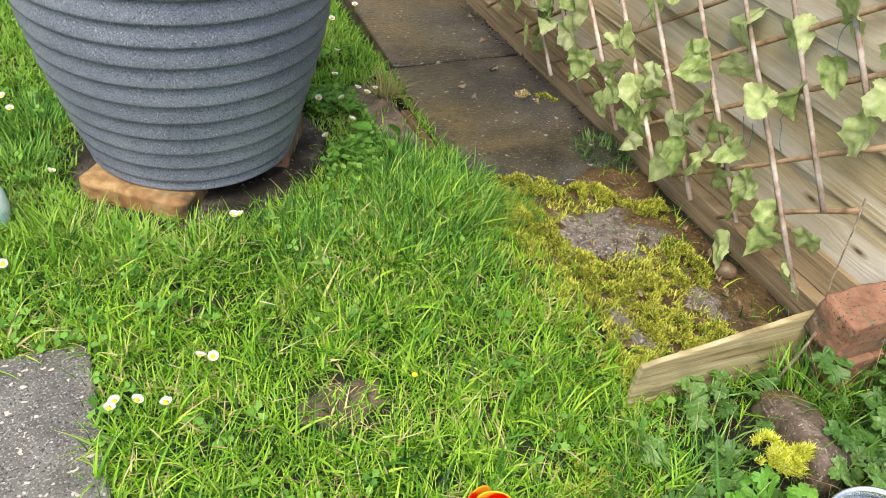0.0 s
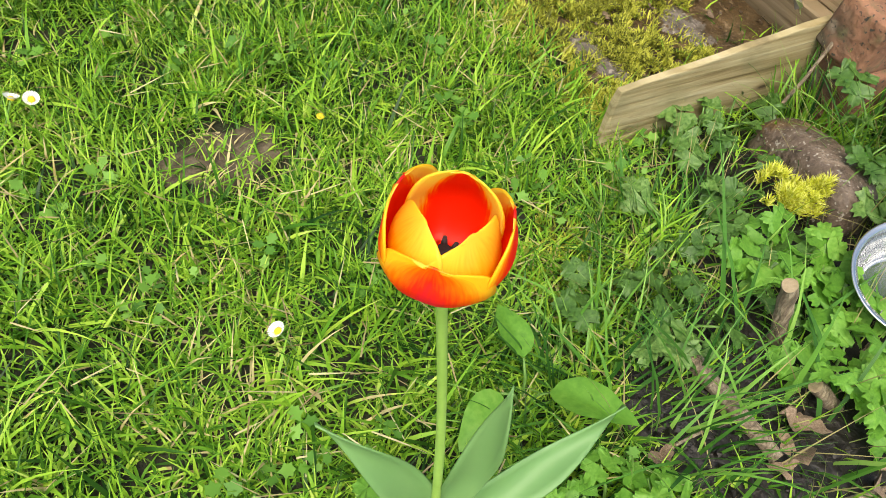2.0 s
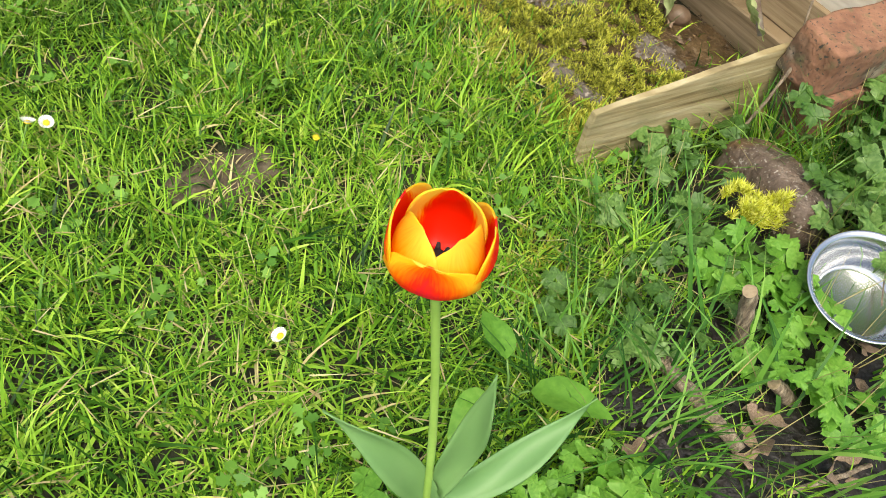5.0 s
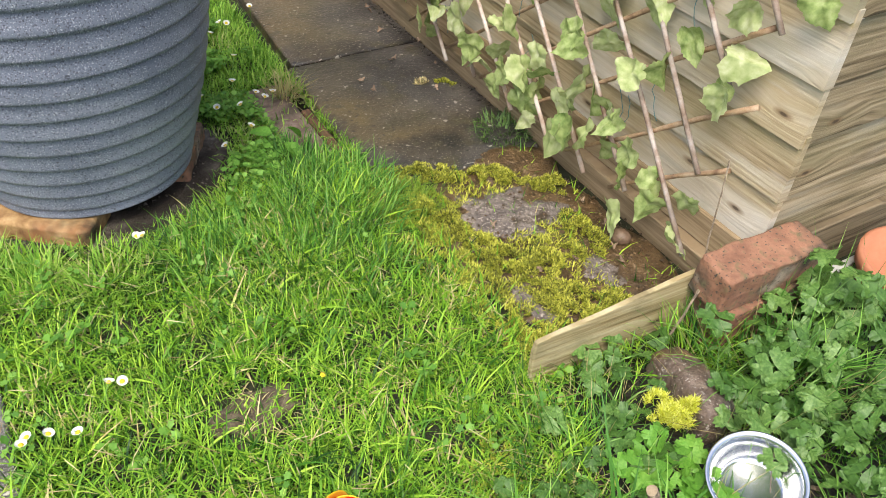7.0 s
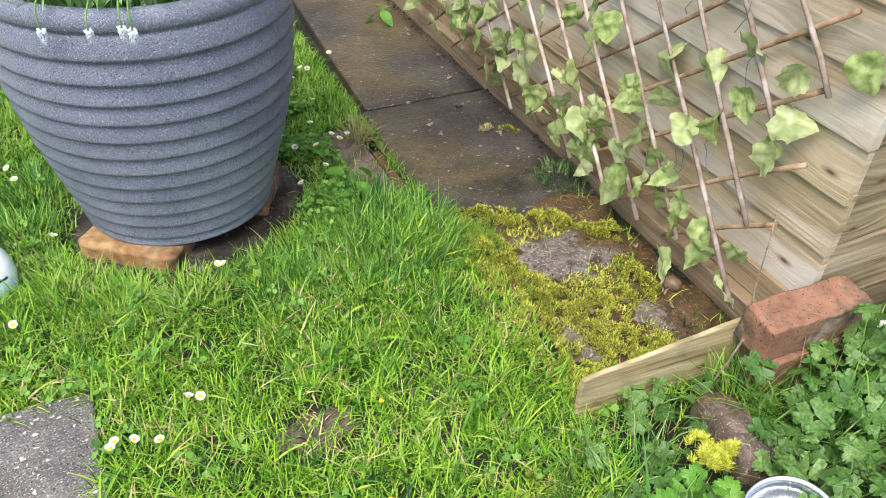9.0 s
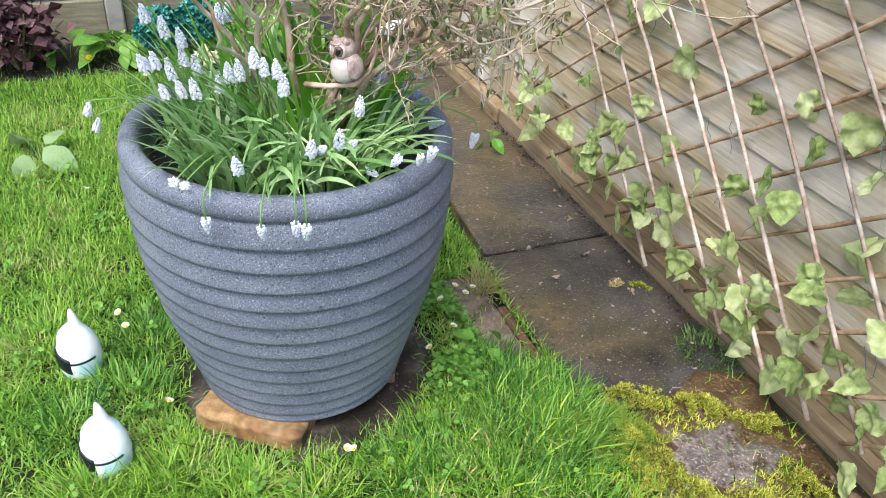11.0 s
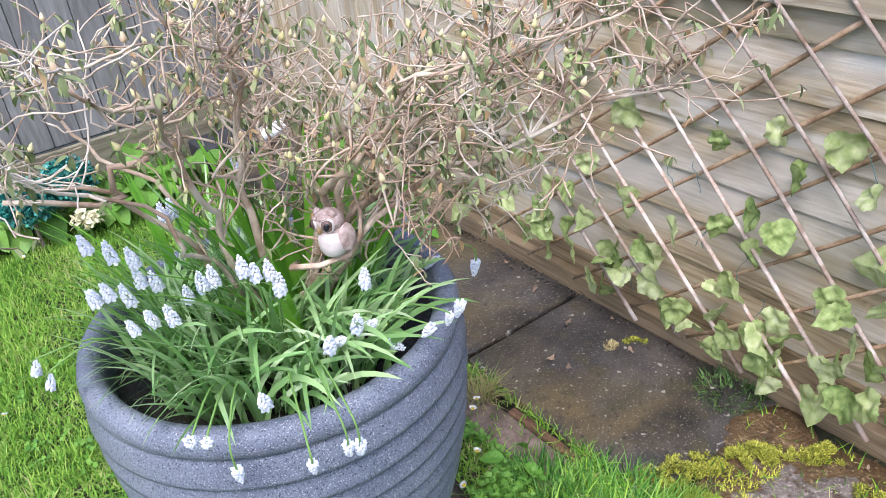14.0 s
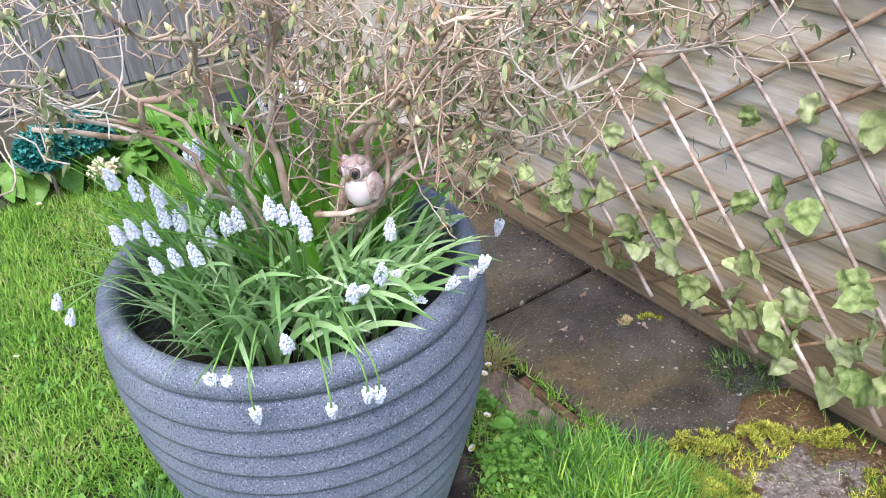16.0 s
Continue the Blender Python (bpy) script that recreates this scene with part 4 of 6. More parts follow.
stick((1.03, 0.62, 0.29), (0.99, 0.575, 0.12), 0.0014, 0.0014, "thin dry stalk by the brick", seed=7)
M_WHITE = surface("white_plastic", [(0.3, (0.32, 0.32, 0.30)), (0.7, (0.5, 0.5, 0.48))], 12, 0.5, bump=0.1)
bm = box(bmesh.new(), 1.20, 1.52, 0.506, 0.52, 0.0, 0.062, 0.002)
tagged(bm_object("edging_strip", bm, M_WHITE), "white plastic edging strip along the shed front", "edging")
M_TERRA = surface("terracotta", [(0.3, (0.32, 0.12, 0.06)), (0.7, (0.48, 0.2, 0.11))], 10, 0.8, 6, 0.4, 120)
v, f = lathe([(0.0, 0.0), (0.045, 0.0), (0.062, 0.08), (0.071, 0.083), (0.073, 0.108), (0.064, 0.109), (0.056, 0.075), (0.0, 0.07)], 48)
ob = link_mesh("flower_pot", v, f, M_TERRA, True)
ob.matrix_basis = pose(1.352, 0.458, 0.0, 6, -8, 0)
tagged(ob, "old terracotta flower pot among bed plants", "flower pot")
bm = tube(bmesh.new(), [(1.02, 0.10, 0.012), (1.1, 0.16, 0.03), (1.2, 0.2, 0.02), (1.35, 0.21, 0.012)], [0.006] * 4, 8)
tagged(bm_object("hose", bm, surface("teal_plastic", [(0.3, (0.07, 0.25, 0.27)), (0.7, (0.1, 0.33, 0.36))], 20, 0.4, bump=0), True), "teal plastic hose lying in the bed", "hose")


def litter(n, x0, x1, y0, y1, z, label, size, seed, mat=M_DEADLEAF):
    rng = random.Random(seed)
    me = leaf_mesh("dead_leaf", mat, lobed(20, 3, 0.5), 1.0, 0.5, 0.5, 0.3, seed, 2)
    for _ in range(n):
        ob = new("dead_leaf", me)
        s = size * rng.uniform(0.6, 1.3)
        ob.matrix_basis = pose(rng.uniform(x0, x1), rng.uniform(y0, y1), z, rng.uniform(-30, 30), rng.uniform(-30, 20), rng.uniform(0, 360)) @ Matrix.Diagonal((s, s, s, 1))
        tagged(ob, label, "leaf", label)


litter(26, 0.50, 0.98, 0.05, 0.33, 0.02, "small brown dead leaf on dark soil", 0.022, 1)
litter(3, 0.60, 0.67, 0.17, 0.23, 0.024, "curled tan dead leaf on dark soil", 0.05, 2)
litter(14, 1.0, 1.075, 1.3, 2.2, 0.008, "small dark dead leaf along the shed foot", 0.018, 3)
litter(3, 0.84, 1.0, 1.45, 1.62, 0.010, "dry curled leaf on the wet slab", 0.022, 4)
litter(16, 0.75, 1.06, 0.62, 0.95, 0.012, "small brown dead leaf on wet earth", 0.014, 6)


# ---- bed plants ----
def plant(place, spread, leaves, size, height, mat, me_list, label, name, seed, group):
    rng = random.Random(seed)
    root = thing(name, (place[0], place[1], 0.008), label, "plant", group, turn=rng.uniform(0, 360))
    for k in range(leaves):
        a = math.tau * k / leaves + rng.uniform(-0.5, 0.5)
        d = spread * rng.uniform(0.35, 1.0)
        h = height * rng.uniform(0.55, 1.1)
        tip = Vector((d * math.cos(a), d * math.sin(a), h))
        bm = tube(bmesh.new(), [(0, 0, -0.01), tip * 0.5 + Vector((0, 0, h * 0.18)), tip], [0.0016, 0.0014, 0.0011], 5)
        part("stalk", bm, M_STEM, root, smooth=True)
        ob = new("leaf", rng.choice(me_list))
        s = size * rng.uniform(0.7, 1.2)
        ob.matrix_basis = pose(*tip, rng.uniform(-34, 34), rng.uniform(-30, 38), math.degrees(a) + rng.uniform(-40, 40)) @ Matrix.Diagonal((s, s, s, 1))
        ob.parent = root
    return root


def fan_leaflet(cut, seed):
    """Outline of one leaflet: a fan with two deep notches and a blunt, toothed rim."""
    g = random.Random(seed)
    rim = [(0.0, 0.0)]
    n = 48
    for k in range(n + 1):
        a = radians(-80 + 160 * k / n)
        r = 0.92 - 0.30 * (abs(a) / 1.4) ** 2.2
        r *= 1 - cut * max(math.exp(-((a - c) / 0.12) ** 2) for c in (-0.50, 0.50))
        r *= 1 - 0.055 * math.cos(math.tau * k * 12 / n) + g.uniform(-0.02, 0.02)
        rim.append((r * math.cos(a), r * math.sin(a)))
    return rim


def three_lobed(seed):
    """Creeping buttercup: three toothed leaflets on one stalk, in one mesh."""
    v, f = [], []
    for turn, off in ((0, 0.14), (100, 0.03), (-100, 0.03)):
        me = leaf_mesh("x", None, fan_leaflet(0.45, seed + turn), 0.62, 0.22, 0.34, 0.16, seed + turn, 2)
        m = pose(off * math.cos(radians(turn)), off * math.sin(radians(turn)), 0, 0, 8, turn)
        b = len(v)
        v += [tuple(m @ q.co) for q in me.vertices]
        f += [tuple(b + i for i in p.vertices) for p in me.polygons]
        bpy.data.meshes.remove(me)
    return v, f


def joined_mesh(name, v, f, mat):
    me = bpy.data.meshes.new(name)
    me.from_pydata(v, [], f)
    me.polygons.foreach_set("use_smooth", [True] * len(f))
    me.materials.append(mat)
    return me


BUTTER = [joined_mesh("leaf", *three_lobed(s), M_BUTTER) for s in (1, 2, 3)]
HERB = [joined_mesh("leaf", *three_lobed(s), M_HERB) for s in (4, 5)]
rng = random.Random(21)
spots = [(0.80, 0.55), (0.857, 0.555), (0.775, 0.485), (0.905, 0.425), (0.915, 0.37), (0.965, 0.44), (1.03, 0.43), (1.10, 0.41), (1.17, 0.43),
         (0.98, 0.36), (1.06, 0.33), (1.15, 0.34), (1.23, 0.36), (0.95, 0.29), (1.05, 0.25), (1.15, 0.26), (0.96, 0.20), (0.90, 0.18),
         (0.677, 0.44), (0.592, 0.358), (0.567, 0.386), (0.72, 0.345), (1.28, 0.33), (1.04, 0.18), (0.872, 0.30)]
for k, (x, y) in enumerate(spots):
    tall = 0.085 if x > 0.86 and y < 0.48 else 0.04
    plant((x, y), 0.06, 5, 0.045 if x > 0.86 else 0.036, tall, M_BUTTER, BUTTER, "green creeping buttercup with toothed three-part leaves", "buttercup", 100 + k, "buttercups in the bed")
for k, (x, y) in enumerate([(0.757, 0.318), (0.737, 0.345), (0.735, 0.275), (0.73, 0.374), (0.70, 0.242), (0.29, 0.245), (0.27, 0.285), (0.36, 0.235), (0.43, 0.24), (0.74, 0.195), (0.705, 0.18), (0.46, 0.21), (0.24, 0.25)]):
    plant((x, y), 0.045, 5, 0.037, 0.05, M_HERB, HERB, "light green ferny wild parsley seedling", "wild_parsley", 300 + k, "wild parsley seedlings")

for k, (x, y, h) in enumerate([(1.125, 0.448, 0.17), (1.155, 0.44, 0.13), (1.085, 0.437, 0.12)]):
    plant((x, y), 0.05, 5, 0.052, h, M_BUTTER, BUTTER, "tall green buttercup with toothed leaves beside the bricks", "buttercup", 180 + k, "buttercups in the bed")

M_DOCK = leafy("dock_leaf", [(0.0, (0.17, 0.28, 0.10)), (1.0, (0.28, 0.40, 0.18))], 0.6, 0.25, noise_scale=25, island=False)
DOCK = [leaf_mesh("leaf", M_DOCK, strap(10, 0.3), 1.0, 0.2, 0.35, 0.1, s) for s in (3, 4)]
BROAD = [leaf_mesh("leaf", M_HERB, strap(10, 0.3), 1.0, 0.25, 0.3, 0.06, s) for s in (1, 2)]
plant((0.425, 0.352), 0.035, 3, 0.062, 0.042, M_HERB, BROAD, "small broad-leaved weed beside the tulip", "weed", 401, "")
plant((0.578, 1.345), 0.035, 3, 0.06, 0.035, M_HERB, BROAD, "broad-leaved weed beside the edging stone", "weed", 402, "")
plant((0.99, 2.20), 0.03, 4, 0.06, 0.03, M_BUTTER, BROAD, "broad-leaved weed at the foot of the shed", "weed", 403, "")
plant((-0.265, 2.45), 0.07, 4, 0.10, 0.05, M_DOCK, DOCK, "pale dock leaves standing in the lawn", "weed", 404, "")


# ---- bed grass and lawn tufts ----
def tuft(name, cx, cy, r, n, lo, hi, wide, mat, label, seed, lean=0.9, bend=1.4, z=0.0):
    g = np.random.default_rng(seed)
    a, d = g.uniform(0, math.tau, n), r * np.sqrt(g.random(n))
    p = np.stack([cx + d * np.cos(a), cy + d * np.sin(a), np.full(n, z)], 1)
    ob = blades(name, p, g.uniform(lo, hi, n), g.uniform(wide * 0.6, wide * 1.2, n), a + g.normal(0, 0.8, n), g.uniform(0, lean, n), g.uniform(0.2, bend, n), mat, 4, g.normal(0, 0.5, n))
    return tagged(ob, label, "grass", kind="stuff")


M_DRYGRASS = leafy("dry_grass", [(0.0, (0.28, 0.24, 0.09)), (0.6, (0.42, 0.36, 0.16)), (1.0, (0.2, 0.3, 0.06))], 0.6, 0.3)
M_WEED = leafy("low_weed", [(0.0, (0.04, 0.09, 0.02)), (0.6, (0.10, 0.19, 0.045)), (1.0, (0.20, 0.30, 0.09))], 0.5, 0.25)
M_LIME = leafy("lime_grass", [(0.0, (0.13, 0.25, 0.02)), (1.0, (0.27, 0.38, 0.04))], 0.5, 0.4)
tuft("grass_tuft", 0.93, 0.50, 0.05, 160, 0.06, 0.15, 0.003, M_GRASS, "long grass by the bricks", 11)
tuft("grass_tuft", 0.99, 0.42, 0.10, 300, 0.08, 0.2, 0.0035, M_LUSH, "long grass between bed plants", 12, 1.1)
tuft("grass_tuft", 1.12, 0.32, 0.2, 640, 0.08, 0.2, 0.0035, M_LUSH, "long grass between bed plants", 13, 1.1)
tuft("grass_tuft", 0.62, 0.20, 0.13, 60, 0.10, 0.22, 0.0050, M_LUSH, "long broad grass blades over bare soil", 14, 1.0)
tuft("grass_tuft", 0.50, 0.30, 0.10, 240, 0.05, 0.14, 0.0036, M_LUSH, "long grass at the edge of the bed", 15)
tuft("grass_tuft", 0.66, 0.42, 0.09, 260, 0.04, 0.11, 0.003, M_LUSH, "long grass at the edge of the bed", 16)
tuft("grass_tuft", 0.62, 0.24, 0.16, 110, 0.05, 0.15, 0.0014, M_DRYGRASS, "thin dry grass stalks lying in the bed", 31, 1.5, 0.4, 0.012)
tuft("grass_tuft", 0.98, 0.36, 0.17, 130, 0.06, 0.18, 0.0014, M_DRYGRASS, "thin dry grass stalks lying in the bed", 32, 1.4, 0.5, 0.012)
tuft("grass_tuft", 0.72, 0.46, 0.10, 90, 0.04, 0.10, 0.0014, M_DRYGRASS, "thin dry grass stalks lying in the bed", 33, 1.5, 0.4, 0.012)
tuft("grass_tuft", 0.72, 1.055, 0.07, 1300, 0.015, 0.04, 0.0016, M_LIME, "fine yellow-green grass tuft by the moss", 17, 0.7)
tuft("grass_tuft", 0.665, 1.545, 0.026, 170, 0.03, 0.09, 0.0022, M_DRYGRASS, "straw-coloured grass tuft in the paving joint", 18, 1.2)
tuft("grass_tuft", 1.04, 1.20, 0.065, 520, 0.008, 0.036, 0.0034, M_WEED, "weedy grass at the foot of the shed", 19, 1.1)
tuft("grass_tuft", 0.60, 1.13, 0.13, 900, 0.03, 0.085, 0.0032, M_LUSH, "tall lush lawn grass by the planter", 20, 0.9)
tuft("grass_tuft", 0.47, 1.0, 0.19, 1000, 0.03, 0.08, 0.0032, M_LUSH, "tall lush lawn grass by the planter", 22, 0.9)
tuft("grass_tuft", 0.58, 1.27, 0.07, 500, 0.03, 0.07, 0.003, M_LUSH, "tall lush lawn grass by the planter", 23, 0.7)

for k, (x, y, r) in enumerate([(-0.03, 1.20, 0.06), (-0.09, 1.43, 0.07), (0.06, 1.14, 0.06), (-0.20, 1.38, 0.06), (-0.24, 1.64, 0.07), (0.32, 1.09, 0.07), (0.18, 1.08, 0.06), (-0.06, 1.58, 0.06), (-0.17, 1.22, 0.05)]):
    tuft("grass_tuft", x, y, r, 230, 0.03, 0.08, 0.0032, M_LUSH if k % 2 else M_LAWN, "longer lawn grass round the planter and the lights", 50 + k, 1.0)


# ---- daisies ----
def daisy_model():
    root = thing("daisy", (0, 0, 0), "small white daisy with yellow eye in the lawn", "daisy", "daisies in the lawn")
    v, f = [], []
    n = 20
    for k in range(n):
        a = math.tau * k / n
        w = 0.15
        b = len(v)
        for r, s, z in ((0.003, 0.5, 0), (0.0058, 1.0, 0.0016), (0.0078, 0.8, 0.0036)):
            v += [(r * math.cos(a - w * s), r * math.sin(a - w * s), z), (r * math.cos(a + w * s), r * math.sin(a + w * s), z)]
        f += [(b, b + 2, b + 3, b + 1), (b + 2, b + 4, b + 5, b + 3)]
    under(link_mesh("petals", v, f, M_PETALW, True), root)
    v, f = lathe([(0.0034, -0.001), (0.0032, 0.0012), (0.002, 0.0022), (0.0, 0.0026)], 14)
    under(link_mesh("flower_eye", v, f, M_EYE, True), root, "yellow domed eye")
    part("stalk", tube(bmesh.new(), [(0, 0, -0.0005), (0.002, 0.001, -0.02), (0.004, 0.002, -0.045)], [0.0009, 0.0008, 0.0008], 5), M_STEM, root)
    return root


DAISY = daisy_model()
near = [(0.142, 0.833), (0.125, 0.839), (0.036, 0.783), (0.07, 0.773), (0.009, 0.802), (0.002, 0.783), (0.249, 1.146), (0.241, 1.156), (0.257, 0.488), (-0.114, 1.128), (-0.169, 1.067)]
far = [(0.567, 1.606), (0.598, 1.54), (0.627, 1.509), (0.537, 1.399), (0.466, 1.35), (0.499, 1.505), (0.549, 1.5), (0.591, 1.834), (0.632, 1.894), (-0.101, 1.642), (-0.091, 1.607),
       (-0.032, 1.363), (0.736, 1.961), (0.646, 1.877), (0.602, 1.491), (0.48, 1.56), (-0.15, 2.2), (0.05, 2.9), (-0.4, 2.0), (0.61, 1.72)]
rng = random.Random(5)
first = True
for x, y in near + far:
    m = pose(x, y, lawn_height(x, y) + 0.036 + rng.uniform(-0.006, 0.008), rng.uniform(0, 28), rng.uniform(-20, 20), rng.uniform(0, 360))
    if first:
        DAISY.matrix_basis, first = m, False
    else:
        copy_thing(DAISY, m)
v, f = lathe([(0.0, -0.002), (0.0035, 0.0), (0.0045, 0.0025), (0.0025, 0.002), (0.0, 0.0013)], 10)
ob = link_mesh("buttercup_flower", v, f, M_EYE, True)
ob.location = (0.402, 0.726, 0.026)
under(bm_object("stalk", tube(bmesh.new(), [(0, 0, -0.002), (0.003, 0.002, -0.034)], [0.001, 0.001], 5), M_STEM), ob)
tagged(ob, "tiny yellow flower in the lawn", "flower")


# ---- tulip ----
def tulip():
    root = thing("tulip", (0.278, 0.266, 0.005), "red and yellow flamed tulip on one stem", "tulip")
    def petal_skin(name, side, rise, stops):
        m, t, n, l, b = nodes_of(name)
        uv = n.new("ShaderNodeUVMap")
        sep = n.new("ShaderNodeSeparateXYZ")
        l.new(uv.outputs[0], sep.inputs[0])
        no = n.new("ShaderNodeTexNoise")
        no.inputs["Scale"].default_value = 7
        mp = n.new("ShaderNodeMapping")
        mp.inputs["Scale"].default_value = (5, 0.7, 1)
        l.new(uv.outputs[0], mp.inputs[0])
        l.new(mp.outputs[0], no.inputs["Vector"])

        def math_node(op, a, bb):
            q = n.new("ShaderNodeMath")
            q.operation = op
            for i, s in enumerate((a, bb)):
                if isinstance(s, (int, float)):
                    q.inputs[i].default_value = s
                else:
                    l.new(s, q.inputs[i])
            return q.outputs[0]

        edge = math_node("MULTIPLY", math_node("ABSOLUTE", math_node("SUBTRACT", sep.outputs[0], 0.5), 0), 2)
        tot = math_node("ADD", math_node("MULTIPLY", math_node("POWER", edge, 1.5), side), math_node("MULTIPLY", sep.outputs[1], rise))
        tot = math_node("ADD", tot, math_node("MULTIPLY", math_node("SUBTRACT", no.outputs["Fac"], 0.5), 0.22))
        ramp = n.new("ShaderNodeValToRGB")
        e = ramp.color_ramp.elements
        e.new(0.5), e.new(0.5)
        for k, (p, c) in enumerate(stops):
            e[k].position, e[k].color = p, (*c, 1)
        l.new(tot, ramp.inputs[0])
        l.new(ramp.outputs[0], b.inputs["Base Color"])
        b.inputs["Roughness"].default_value = 0.4
        tr = n.new("ShaderNodeBsdfTranslucent")
        l.new(ramp.outputs[0], tr.inputs["Color"])
        mx = n.new("ShaderNodeMixShader")
        mx.inputs[0].default_value = 0.5
        l.new(b.outputs[0], mx.inputs[1])
        l.new(tr.outputs[0], mx.inputs[2])
        l.new(mx.outputs[0], n["Material Output"].inputs["Surface"])
        return m

    flame = petal_skin("tulip_flame", 0.62, 0.46, [(0.20, (0.80, 0.006, 0.06)), (0.36, (0.92, 0.03, 0.008)), (0.56, (0.97, 0.27, 0.004)), (0.76, (0.98, 0.66, 0.03))])
    yellow = petal_skin("tulip_yellow", 0.16, 0.78, [(0.22, (0.92, 0.03, 0.006)), (0.36, (0.96, 0.20, 0.004)), (0.50, (0.98, 0.50, 0.01)), (0.74, (0.98, 0.76, 0.06))])
    crimson = petal_skin("tulip_crimson", 0.70, 0.26, [(0.46, (0.90, 0.012, 0.01)), (0.60, (0.94, 0.06, 0.005)), (0.74, (0.97, 0.32, 0.005)), (0.88, (0.98, 0.66, 0.03))])
    red = petal_skin("tulip_red", 0.64, 0.34, [(0.36, (0.95, 0.022, 0.004)), (0.42, (0.96, 0.09, 0.004)), (0.47, (0.97, 0.42, 0.006)), (0.55, (0.98, 0.78, 0.10))])
    head = Vector((-0.029, 0.023, 0.3755))
    lean = pose(0, 0, 0, 5, -4, 0)

    def petal(turn, R, H, W, close, seed, mats, hollow=0.92, flick=0.0):
        """One cupped petal: W half its width, close how far its top leans in, flick how far its tip turns out."""
        v, f, uvs = [], [], []
        nu, nv = 14, 26
        for j in range(nv + 1):
            s = math.sin(math.pi / 2 * j / nv)
            r = R * math.sin(math.pi * (0.05 + 0.50 * min(1, s * 1.25))) ** 0.6 * (1 - close * max(0, s - 0.42) ** 1.4) + flick * max(0, s - 0.75) ** 2
            z = H * (s ** 1.25 * 0.92 + 0.08 * s)
            w = W * math.sin(math.pi * (0.12 + 0.87 * s ** 1.25)) ** 0.55
            bow = R * hollow
            for i in range(nu + 1):
                u = i / nu * 2 - 1
                k = noise.noise(Vector((u * 1.6, s * 2.4, seed)))
                a = u * w / bow
                rr = r - bow * (1 - math.cos(a)) + 0.0016 * k * min(1, w / W * 1.3)
                zz = z + 0.0022 * noise.noise(Vector((u * 2.6, s * 3, seed + 9))) * s * (1 - s ** 4) - 0.0012 * abs(u) ** 2 * s ** 6
                v.append((rr, bow * math.sin(a), zz))
                uvs.append(((u + 1) / 2, s))
        for j in range(nv):
            for i in range(nu):
                q = j * (nu + 1) + i
                f.append((q, q + 1, q + nu + 2, q + nu + 1))
        ob = link_mesh("petal", v, f, mats, True)
        lay = ob.data.uv_layers.new(name="UVMap")
        for lp in ob.data.loops:
            lay.data[lp.index].uv = uvs[lp.vertex_index]
        so = ob.modifiers.new("thick", "SOLIDIFY")
        so.thickness = 0.0009
        so.material_offset = 1
        ob.matrix_basis = pose(0, 0, 0, 0, 0, turn)
        under(ob, centre)

    def stamens():
        dark = surface("dark_anther", [(0.3, (0.01, 0.008, 0.012)), (0.7, (0.03, 0.02, 0.025))], 90, 0.7)
        bm = bmesh.new()
        for k in range(6):
            a = math.tau * k / 6
            tube(bm, [(0.002 * math.cos(a), 0.002 * math.sin(a), 0.003), (0.004 * math.cos(a), 0.004 * math.sin(a), 0.008), (0.005 * math.cos(a), 0.005 * math.sin(a), 0.012)], [0.0008, 0.0015, 0.0009], 6)
        tube(bm, [(0, 0, 0.002), (0, 0, 0.008), (0, 0, 0.010)], [0.003, 0.003, 0.0035], 8)
        st = part("flower_centre", bm, dark, root, "dark stamens and pistil", True)
        st.matrix_basis = Matrix.Translation(head) @ lean
        return st

    centre = stamens()
    petal(45, 0.0225, 0.0400, 0.0235, 0.75, 0, [yellow, red])
    petal(172, 0.0228, 0.0345, 0.0225, 1.20, 1, [yellow, red])
    petal(284, 0.0228, 0.0330, 0.0270, 1.20, 2, [yellow, red])
    petal(225, 0.0262, 0.0310, 0.0265, 0.60, 5, [flame, red], 0.98, 0.04)
    petal(332, 0.0262, 0.0375, 0.0240, 0.40, 6, [crimson, red], 0.95)
    petal(122, 0.0262, 0.0390, 0.0250, 0.40, 7, [crimson, red], 0.95)
    pts = [Vector((0, 0, -0.01)).lerp(head, t) + Vector((0.006 * math.sin(math.pi * t), -0.002 * math.sin(math.pi * t), 0)) for t in (i / 9 for i in range(10))]
    pts.append(head + Vector((0.0005, 0.0005, 0.004)))
    part("stem", tube(bmesh.new(), pts, [0.0028] * 6 + [0.0025] * 3 + [0.0026, 0.0036], 12), surface("tulip_stem", [(0.3, (0.24, 0.40, 0.07)), (0.7, (0.34, 0.52, 0.12))], 30, 0.45, bump=0.1), root, "smooth green stem", True)
    ml = leafy("tulip_leaf", [(0.0, (0.15, 0.31, 0.10)), (1.0, (0.25, 0.43, 0.16))], 0.45, 0.3, noise_scale=14, island=False)

